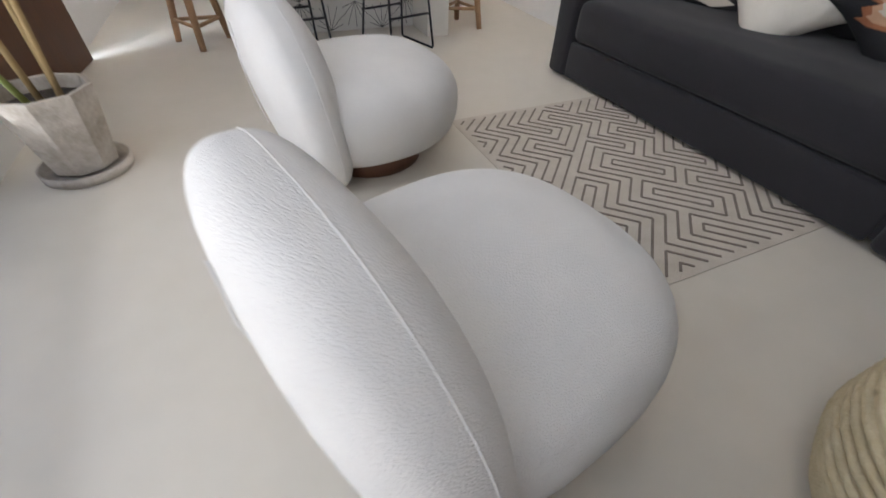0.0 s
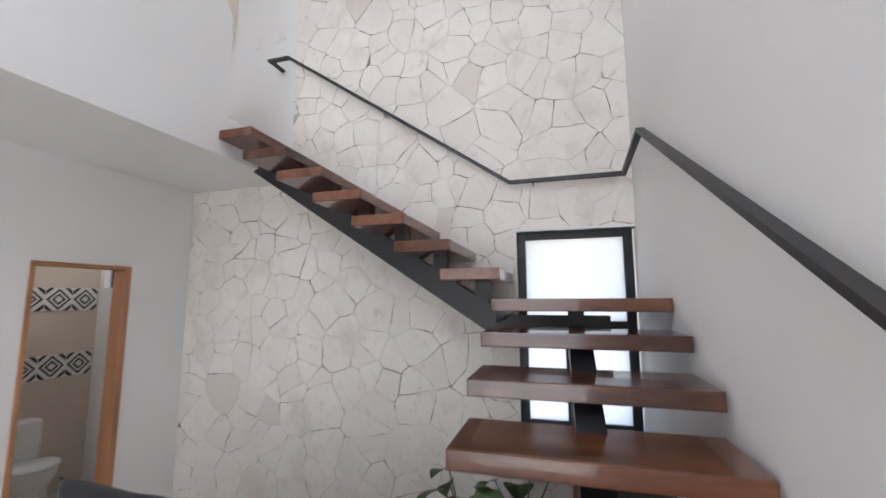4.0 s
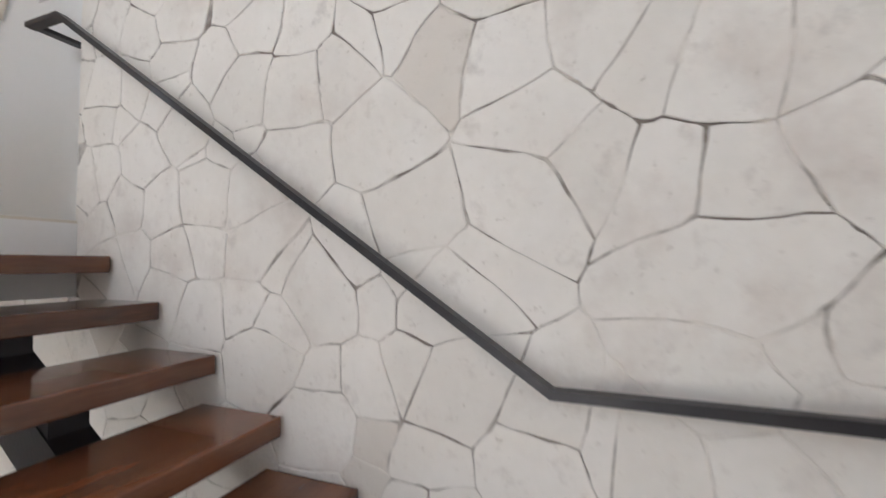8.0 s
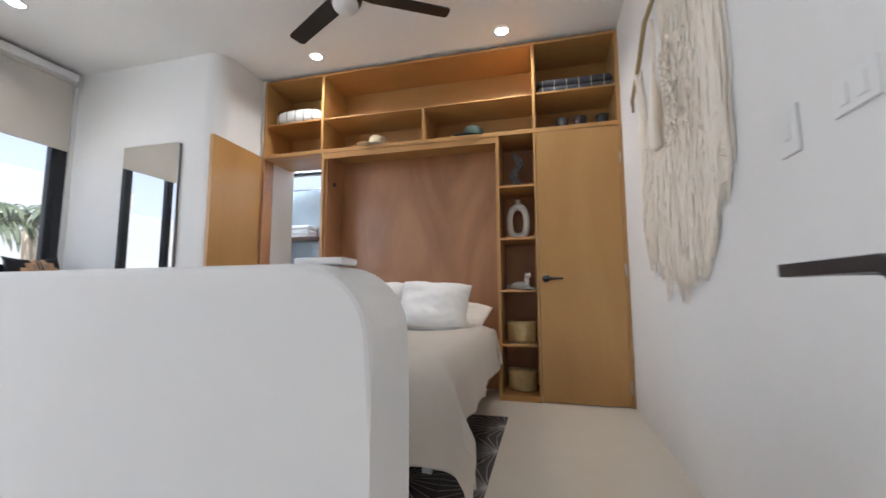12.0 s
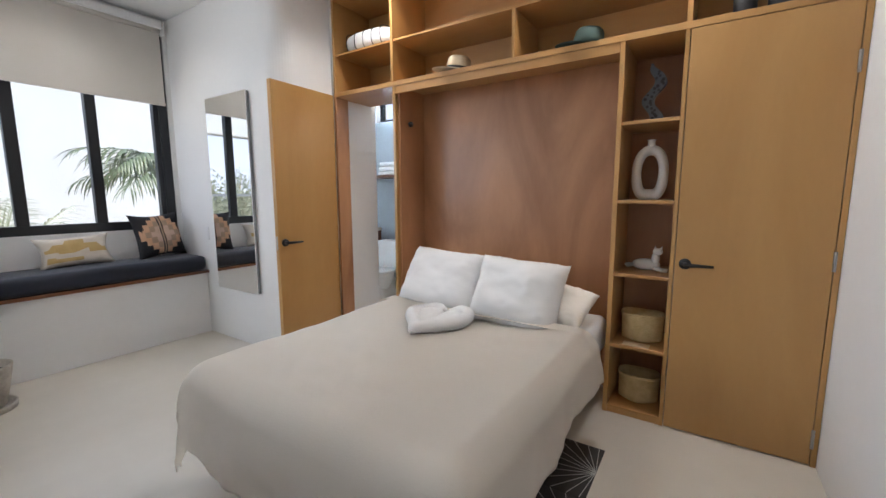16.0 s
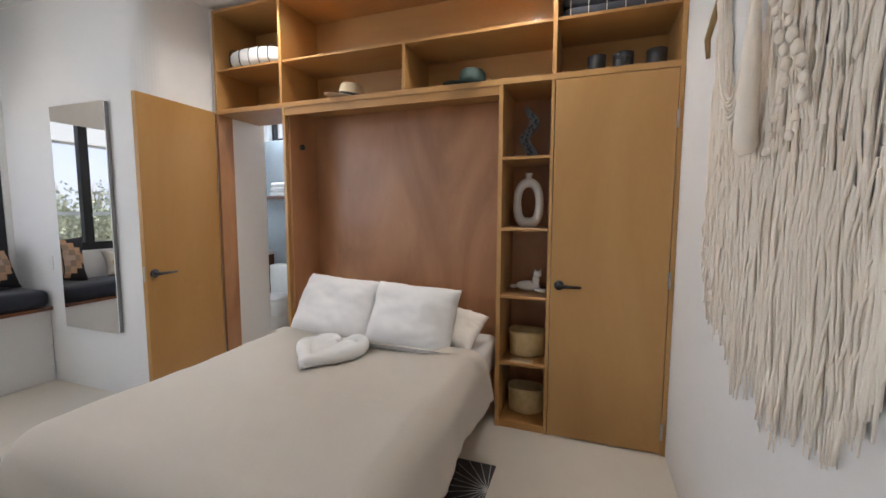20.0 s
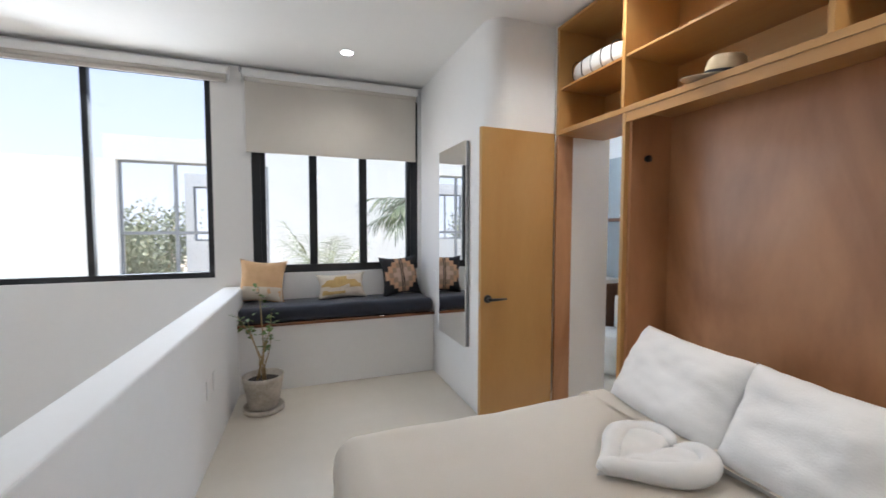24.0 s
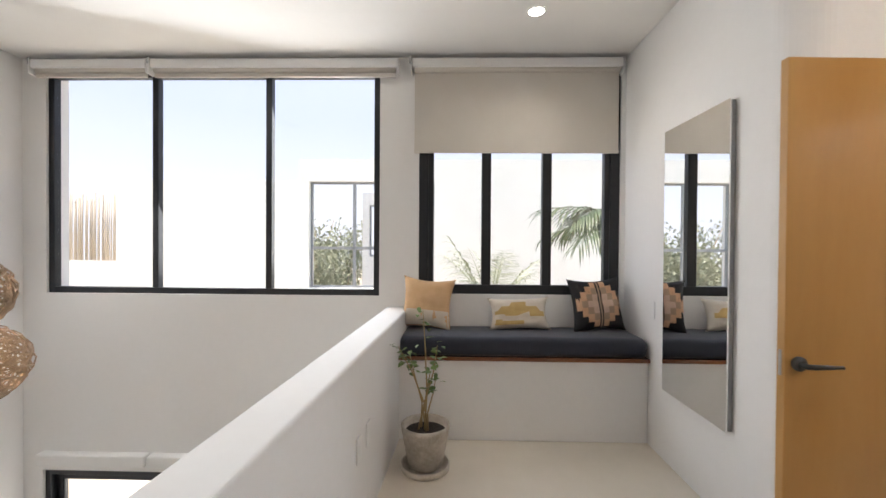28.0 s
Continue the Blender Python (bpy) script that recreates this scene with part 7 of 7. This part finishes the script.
kilim_steps((0.2, 0.42, 0.64, 0.85, 0.85, 0.64, 0.42, 0.2), 0.9, PEACH, 0.004)
kilim_steps((0.2, 0.42, 0.63, 0.42, 0.2), 0.6, TAUPE, 0.007)
kilim_steps((0.2, 0.4, 0.2), 0.34, PINKWOOL, 0.01)
part("woven_figure", patch_on_pillow([(-0.03, -0.95), (0.03, -0.95), (0.03, 0.95), (-0.03, 0.95)], 0.42, 0.42, 0.15, 0.007, 43), TAUPE, kilim, "", True)

# ceiling fan
fan = thing("ceiling_fan", (2.13, 3.33, 5.8), "black three-blade ceiling fan at rest", "ceiling fan")
part("rod", cylinder((0, 0, 0.05), (0, 0, Z_TOP - 5.8 - 0.001), 0.014), BLACKPLASTIC, fan, "", True)
part("canopy", lathe([(0.03, Z_TOP - 5.8 - 0.07), (0.065, Z_TOP - 5.8 - 0.02), (0.068, Z_TOP - 5.8 - 0.001)], 24), BLACKPLASTIC, fan, "", True)
part("motor", lathe([(0.05, -0.06), (0.095, -0.045), (0.105, 0.0), (0.09, 0.045), (0.03, 0.06)], 28), BLACKPLASTIC, fan, "", True)
part("light_dome", blob((0, 0, -0.07), (0.078, 0.078, 0.05), 2.1, 24, 14), WHITEPLASTIC, fan, "white opal dome", True)
for k in range(3):
    bm = poly([(0.09, -0.04), (0.16, -0.065), (0.64, -0.055), (0.655, -0.035), (0.655, 0.04), (0.64, 0.055), (0.16, 0.05), (0.09, 0.03)], 0.01)
    bm.transform(pose(0, 0, 0.0, 0, 0, 30 + 120 * k) @ pose(0, 0, 0, 9, 0, 0))
    part("blade", bm, BLACKPLASTIC, fan)

# macrame wall hanging
hang = thing("macrame_hanging", (X_EAST, 3.35, 5.3), "large natural cotton macrame hanging on a branch", "wall hanging")
XM = X_EAST - 0.03
BOUGH = [(3.92, 5.11), (3.89, 5.17), (3.72, 5.32), (3.5, 5.43), (3.2, 5.47), (2.92, 5.45), (2.7, 5.37)]
part("branch", tube([(XM - 0.012 * (k % 2), y, z) for k, (y, z) in enumerate(BOUGH)], [0.008, 0.011, 0.013, 0.013, 0.012, 0.011, 0.009], 8), STALK, hang, "curved bare branch", True, True)
rope_rng = random.Random(12)


def branch_z(y):
    for (y1, z1), (y0, z0) in zip(BOUGH, BOUGH[1:]):
        if y >= y0:
            return z0 + (z1 - z0) * min(1.0, (y - y0) / (y1 - y0))
    return BOUGH[-1][1]


def hem_z(y):
    """The fringe falls lowest in the middle, in ragged steps."""
    return 4.0 + 1.7 * max(0.0, 3.18 - y) ** 2 + 0.75 * max(0.0, y - 3.3) ** 2 + 0.03 * math.sin(y * 23) + 0.02 * math.sin(y * 61)


def swag_z(y):
    """The lower edge of the bare opening below the branch."""
    return 4.83 + 0.5 * abs((y - 3.56) / 0.2) ** 2.4


def yarn(y, z1, z0, off, r, wave, phase, knots=0.0):
    """A soft cord from z1 down to z0; knots: how much it swells in beads on its way."""
    n = 16 if not knots else 36
    pts, radii = [], []
    lean = rope_rng.uniform(-0.02, 0.02)
    for i in range(n + 1):
        q = i / n
        z = z1 + (z0 - z1) * q
        yy = y + lean * q + wave * (math.sin(q * 7 + phase) + 0.5 * math.sin(q * 17 + 2 * phase)) * min(1.0, q * 4)
        pts.append((XM + 0.02 - off - 0.004 * math.sin(q * 9 + phase), yy, z))
        radii.append(r * (1 + knots * max(0.0, math.sin(i * 1.35 + phase))) * (0.8 if i == 0 else 0.55 if i == n else 1.0))
    return tube(pts, radii, 6)


for k in range(250):
    y = 2.68 + 1.22 * (k + 0.5) / 250 + rope_rng.uniform(-0.006, 0.006)
    top = swag_z(y) if 3.37 < y < 3.75 else branch_z(y)
    part("cord", yarn(y, min(top, branch_z(y)), hem_z(y) + rope_rng.uniform(-0.04, 0.07), 0.0, rope_rng.uniform(0.0022, 0.0035), 0.006, k * 0.7), ROPE, hang, "", True, True)
for k in range(7):
    swag = []
    for i in range(13):
        y = 3.76 - 0.4 * i / 12
        swag.append((XM - 0.004 - 0.004 * (k % 3), y + 0.004 * k, min(swag_z(y) + 0.012 * k - 0.03, branch_z(y))))
    part("swag_cord", tube(swag, 0.0045, 6), ROPE, hang, "", True, True)
for k in range(40):
    y = 2.8 + 0.98 * (k + 0.5) / 40 + rope_rng.uniform(-0.01, 0.01)
    z1 = min(4.8, branch_z(y)) if 3.34 < y < 3.8 else branch_z(y) - rope_rng.uniform(0.05, 0.4)
    part("knotted_cord", yarn(y, z1, z1 - rope_rng.uniform(0.35, 0.75), 0.01, 0.0027, 0.016, k * 1.9, 1.4), ROPE, hang, "cord of close knots", True, True)
for k in range(150):
    y = 2.7 + 1.18 * (k + 0.5) / 150 + rope_rng.uniform(-0.008, 0.008)
    z1 = 4.62 + 0.2 * math.cos((y - 3.3) * 4.2) + rope_rng.uniform(-0.16, 0.14)
    part("fringe_strand", yarn(y, z1, hem_z(y) + rope_rng.uniform(-0.03, 0.16), rope_rng.uniform(0.004, 0.013), rope_rng.uniform(0.0024, 0.004), 0.01, k * 1.3), ROPE, hang, "", True, True)
for k in range(30):
    # smooth combed wool along the near edge
    y = 2.69 + 0.19 * (k + 0.5) / 30
    part("fringe_strand", yarn(y, branch_z(y), hem_z(y) - 0.02 + rope_rng.uniform(-0.04, 0.1), 0.009, 0.0038, 0.003, k * 0.4), ROPE, hang, "", True, True)
for k in range(26):
    # soft bobbles in two wandering rows
    q = (k // 2) / 12
    y = 3.14 + 0.09 * (k % 2) + 0.05 * math.sin(q * 6 + k % 2) + rope_rng.uniform(-0.012, 0.012)
    r = rope_rng.uniform(0.009, 0.015)
    part("bobble", blob((XM - 0.015, y, 5.12 - 0.44 * q - 0.02 * (k % 2)), (r * 0.8, r, r * 1.15), 2, 12, 8), ROPE, hang, "soft wool bobble", True, True)
for y, z, size in ((3.36, 4.72, 1.0),):
    part("tassel", tube([(XM - 0.02, y, z + 0.4 * size), (XM - 0.024, y, z + 0.3 * size), (XM - 0.026, y, z + 0.2 * size), (XM - 0.03, y - 0.004, z + 0.06 * size), (XM - 0.03, y - 0.01, z - 0.03 * size), (XM - 0.028, y - 0.012, z - 0.05 * size)], [0.006, 0.014, 0.022, 0.026 * size, 0.028 * size, 0.016 * size], 12), ROPE, hang, "thick tassel", True, True)

# switches and sockets
def switch(m, w, h, label, rockers=1):
    ob = thing("light_switch", m, label, "switch", "switches")
    part("plate", box(-w / 2, w / 2, -0.008, -0.0005, -h / 2, h / 2, bevel=0.002), WHITEPLASTIC, ob)
    for k in range(rockers):
        x = (k - (rockers - 1) / 2) * w / (rockers + 0.4)
        part("rocker", box(x - 0.011, x + 0.011, -0.011, -0.008, -0.022, 0.022, bevel=0.0015), WHITEPLASTIC, ob)


switch(pose(X_EAST, 2.4, 4.38, 0, 0, -90), 0.075, 0.12, "white wall control beside the stair head")
switch(pose(X_EAST, 2.18, 4.38, 0, 0, -90), 0.12, 0.075, "white wall switch beside the stair head", 2)
switch(pose(X_EAST, 2.08, 4.385, 0, 0, -90), 0.03, 0.05, "small dark sensor plate on the wall")
switch(pose(-0.54, 3.962, 4.11), 0.075, 0.12, "white wall switch beside the mirror")
for x in (0.46, 0.3):
    switch(pose(x, edge_y(x) + 0.1805, 3.62, 0, 0, 177), 0.07, 0.115, "white socket plate low on the half wall")
router = thing("white_device", (2.86, 1.96, 4.04), "small white plastic device on top of the half wall", "device")
part("case", box(2.815, 2.915, edge_y(2.8) + 0.05, edge_y(2.8) + 0.11, 4.0405, 4.054, bevel=0.004), WHITEPLASTIC, router, "", False, True)
anchor = thing("wall_bracket", (0.1, Y_SOUTH, 5.75), "small white hook plate high on the wall", "bracket")
part("plate", box(-0.45, -0.42, Y_SOUTH + 0.0005, Y_SOUTH + 0.02, 5.72, 5.82, bevel=0.003), WHITEPLASTIC, anchor, "", False, True)

# low cabinet under the landing
under = thing("storage_cabinet", (3.3, -0.74, 0), "dark wooden cabinet under the stair landing", "cabinet")
part("body", box(3.06, 3.7, Y_SOUTH + 0.01, -0.5, 0.0, 0.86, bevel=0.004), STEEL, under, "", False, True)
part("frame_post", box(3.02, 3.059, -0.54, -0.49, 0.0, 0.88, bevel=0.003), WALNUT, under, "walnut post", False, True)
part("door", box(3.04, 3.0595, Y_SOUTH + 0.02, -0.55, 0.05, 0.84, bevel=0.003), BLACKPLASTIC, under, "", False, True)

# ---- outside ----
facade = wall_sheet([-4.4, 12.0], [-0.2, 5.85], [(-0.38, 2.21, 3.64, 5.845)], -6.3, -6.0, along_y)
opposite = thing("building", (-6.0, 3.0, -0.2), "white rendered house across the patio with grey window", "building")
part("wall", facade, FACADE, opposite, "sunlit white rendered wall", False, True)
part("parapet", box(-6.3, -6.0, -0.57, 12.0, 5.8503, 6.3), FACADE, opposite, "", False, True)
win = part("window", box(-6.16, -6.1, -0.38, -0.34, 3.64, 5.845), GREY_ALU, opposite, "grey aluminium window", False, True)
for row in ((-0.34, 2.17, 3.64, 3.69), (-0.34, 2.17, 5.8, 5.845), (2.17, 2.21, 3.64, 5.845), (0.51, 0.57, 3.69, 5.8), (1.35, 1.41, 3.69, 5.8), (-0.34, 2.17, 4.44, 4.5)):
    part("bar", box(-6.15 + 0.004 * (row[3] - row[2] < 0.1), -6.09, *row), GREY_ALU, win, "", False, True)
part("pane", box(-6.128, -6.122, -0.34, 2.17, 3.69, 5.8), GLASS, win, "", False, True).visible_shadow = False
rear = thing("building", (-7.9, 2.3, -0.2), "white rendered house behind with a grey-framed window", "building")
part("wall", wall_sheet([0.33, 4.2], [-0.2, 5.84], [(0.5, 1.5, 4.25, 5.54)], -8.0, -7.8, along_y), FACADE, rear, "", False, True)
rear_win = part("window", box(-7.92, -7.86, 0.5, 0.54, 4.25, 5.54), GREY_ALU, rear, "grey aluminium window", False, True)
for row in ((0.54, 1.46, 5.5, 5.54), (0.54, 1.46, 4.25, 4.29), (1.46, 1.5, 4.25, 5.54), (0.98, 1.02, 4.29, 5.5)):
    part("bar", box(-7.92, -7.86, *row), GREY_ALU, rear_win, "", False, True)
solid("garden_wall", box(-6.6, -6.45, -12.0, -4.405, -0.2, 4.15), FACADE, "white garden wall below the cane fence", "wall", "structure")
fence = thing("cane_fence", (-6.5, -6.0, 4.15), "screen of dry upright canes on the garden wall", "fence")
cane_rng = random.Random(8)
canes = [part("cane", tube([(0, 0, 0), (0.008, 0.006, 0.7), (0, 0.01, 1.45)], [0.02, 0.018, 0.014], 6), CANE, fence, "", True)]
for k in range(60):
    y = -4.42 - k * 0.045
    if k == 0:
        canes[0].location = (0.0, y + 6.0, 0.0)
        continue
    c = new("cane", canes[0].data)
    c.parent = fence
    c.location = (cane_rng.uniform(-0.03, 0.03), y + 6.0 + cane_rng.uniform(-0.01, 0.01), 0.0)
    c.scale = (1, 1, cane_rng.uniform(0.9, 1.05))
solid("patio_paving", box(-5.99, -1.2, -4.0, 9.0, -0.0499, -0.03), PALEPAVE, "pale paved patio outside the glass door", "pavement", "structure")

mat_out = thing("door_mat", (-1.65, 2.58, -0.03), "dark slatted outdoor door mat", "door mat")
for k in range(16):
    part("slat", box(-2.0 + 0.044 * k, -1.968 + 0.044 * k, 2.22, 2.95, -0.0295, -0.008, bevel=0.002, seg=1), BLACKPLASTIC, mat_out, "", False, True)


def frond(base, direction, length, droop, leaflets, leaf_len, mat, owner, seed):
    """A feather palm leaf: an arching rib with narrow leaflets on both sides."""
    rng = random.Random(seed)
    d = Vector(direction).normalized()
    side = d.cross(Vector((0, 0, 1))).normalized()
    def rib(s):
        return Vector(base) + d * length * s + Vector((0, 0, -droop * length * s * s))
    bm = tube([rib(i / 8) for i in range(9)], [0.014 * (1 - 0.85 * i / 8) for i in range(9)], 5)
    for k in range(leaflets):
        s = 0.12 + 0.88 * k / leaflets
        for sgn in (-1, 1):
            size = leaf_len * (0.55 + 0.9 * math.sin(math.pi * min(1, s * 0.85 + 0.1)) ** 1.2) * rng.uniform(0.8, 1.1)
            fwd = (d * 0.75 + side * sgn * (0.8 - 0.35 * s) + Vector((0, 0, rng.uniform(-0.3, 0.1) - droop * s))).normalized()
            m = Matrix.Translation(rib(s)) @ fwd.to_track_quat("X", "Z").to_matrix().to_4x4()
            leaf_mesh(size, size * 0.08, 0.5, 4, 0.3, bm, m)
    return part("frond", bm, mat, owner, "", False, True)


def palm(at, height, n, length, label, seed, mat, leaf_len=0.42, ups=(0.1, 0.9), droops=(0.45, 0.85)):
    owner = thing("palm_tree", at, label, "palm tree")
    rng = random.Random(seed)
    pts = [(at[0] + 0.05 * math.sin(i * 0.8), at[1] + 0.04 * math.cos(i), at[2] + height * i / 8) for i in range(9)]
    part("trunk", tube(pts, [0.1 - 0.004 * i for i in range(9)], 10), CANE, owner, "ringed palm trunk", True, True)
    for k in range(n):
        a = 2.4 * k + rng.uniform(-0.25, 0.25)
        up = rng.uniform(*ups)
        frond(pts[-1], (math.cos(a), math.sin(a), up), length * rng.uniform(0.8, 1.1), rng.uniform(*droops), 20, leaf_len, mat, owner, seed * 100 + k)


palm((-2.9, 4.78, -0.03), 4.9, 14, 1.3, "tall palm with arching green fronds beside the window", 2, PALM_LEAF, 0.36, (0.1, 0.7), (0.3, 0.6))
palm((-4.6, 3.25, -0.03), 3.45, 11, 1.6, "smaller palm with pale upright fronds in the patio", 5, LEAF_HAZY, 0.3, (1.1, 2.4), (0.12, 0.3))


def shrub_tree(at, height, spread, count, label, seed):
    """A small tree: tapered trunk, limbs and many small leaves with gaps."""
    owner = thing("tree", at, label, "tree")
    rng = random.Random(seed)
    base = Vector(at)
    part("trunk", tube([base, base + Vector((0.05, 0.03, height * 0.3)), base + Vector((-0.03, 0.05, height * 0.62))], [0.12, 0.09, 0.05], 8), STALK, owner, "", True, True)
    crown = bmesh.new()
    for k in range(14):
        a = 2.4 * k
        tip = base + Vector((math.cos(a) * spread * rng.uniform(0.35, 1), math.sin(a) * spread * rng.uniform(0.35, 1), height * rng.uniform(0.5, 1.0)))
        mid = base.lerp(tip, 0.5) + Vector((0, 0, height * 0.16))
        part("limb", tube([base + Vector((0, 0, height * 0.3)), mid, tip], [0.04, 0.022, 0.006], 5), STALK, owner, "", True, True)
        for j in range(count):
            q = mid.lerp(tip, rng.uniform(0.2, 1.1)) + Vector((rng.gauss(0, 0.16), rng.gauss(0, 0.16), rng.gauss(0, 0.14))) * spread
            if q.z > base.z + height * rng.uniform(0.78, 0.97):
                continue
            m = Matrix.Translation(q) @ pose(0, 0, 0, rng.uniform(0, 360), rng.uniform(0, 360), rng.uniform(0, 360))
            leaf_mesh(rng.uniform(0.08, 0.16), rng.uniform(0.04, 0.08), 0.3, 2, 0.2, crown, m)
    tagged(part("crown", crown, LEAF_HAZY, owner, "loose crown of small leaves", False, True), kind="stuff")


shrub_tree((-9.0, -0.7, -0.05), 5.6, 1.4, 620, "leafy tree seen through the grey window", 4)
shrub_tree((-9.5, 3.2, -0.05), 5.5, 1.6, 700, "airy leafy tree farther behind the house", 15)
shrub_tree((-10.2, -2.0, -0.05), 5.6, 1.4, 620, "leafy tree seen through the grey window", 9)
def broad_plant(at, n, size, height, label, seed):
    """A clump of long-stalked paddle leaves growing from the ground."""
    owner = thing("garden_plant", at, label, "plant", "broad-leaved patio plants")
    rng = random.Random(seed)
    for k in range(n):
        a = 2.4 * k + rng.uniform(-0.3, 0.3)
        h, out = height * rng.uniform(0.45, 1.0), rng.uniform(0.12, 0.4)
        top = Vector((at[0] + math.cos(a) * out, at[1] + math.sin(a) * out, at[2] + h))
        part("stem", tube([at, (at[0] + math.cos(a) * out * 0.4, at[1] + math.sin(a) * out * 0.4, at[2] + h * 0.6), top], [0.016, 0.012, 0.007], 6), YELLOWSTALK, owner, "", True, True)
        s = size * rng.uniform(0.75, 1.1)
        part("leaf", leaf_mesh(s, s * 0.5, 0.9, 8, 0.2, m=Matrix.Translation(top) @ pose(0, 0, 0, rng.uniform(-20, 20), rng.uniform(-25, 20), math.degrees(a) + rng.uniform(-25, 25))), PATIO_LEAF, owner, "", True, True)


broad_plant((-2.25, 4.95, -0.03), 14, 0.5, 1.15, "clump of broad light-green leaves in the patio", 6)
broad_plant((-2.6, 5.6, -0.03), 14, 0.55, 1.4, "clump of broad light-green leaves in the patio", 9)
shrub_tree((-2.2, 6.3, -0.03), 1.5, 0.6, 60, "low green shrub beside the patio door", 12)


# far sky behind the neighbouring houses, paler towards the horizon
def sky_sheet():
    m = bpy.data.materials.new("far_sky")
    m.use_nodes = True
    n, l = m.node_tree.nodes, m.node_tree.links
    p = n["Principled BSDF"]
    p.inputs["Base Color"].default_value = (0, 0, 0, 1)
    p.inputs["Roughness"].default_value = 1.0
    p.inputs["Specular IOR Level"].default_value = 0.0
    where = n.new("ShaderNodeTexCoord")
    split = n.new("ShaderNodeSeparateXYZ")
    ramp = n.new("ShaderNodeValToRGB")
    l.new(where.outputs["Generated"], split.inputs[0])
    l.new(split.outputs[2], ramp.inputs[0])
    e = ramp.color_ramp.elements
    e[0].position, e[0].color = 0.05, (0.66, 0.69, 0.78, 1)
    e[1].position, e[1].color = 0.5, (0.46, 0.53, 0.72, 1)
    l.new(ramp.outputs[0], p.inputs["Emission Color"])
    p.inputs["Emission Strength"].default_value = 1.0
    return m


def sky_point(u, v):
    a = radians(85 + 190 * u)
    return Vector((75 * math.cos(a), 3 + 75 * math.sin(a), -1 + 56 * v))


solid("backdrop", grid(48, 4, sky_point), sky_sheet(), "pale blue-white sky in the far distance", "sky", "structure")

# ---- stones of the wall ----
far_stones = bmesh.new()
for k, cell in enumerate(stone_cells()):
    piece = stone_mesh(cell, k)
    if not piece:
        continue
    mz = sum(q[1] for q in cell) / len(cell)
    if mz < 4.35:
        part("stone", piece, STONE, stone_wall)
    else:
        held = bpy.data.meshes.new("held")
        piece.to_mesh(held)
        piece.free()
        far_stones.from_mesh(held)
        bpy.data.meshes.remove(held)
tagged(part("stone_field", far_stones, STONE_FAR, stone_wall), kind="stuff")
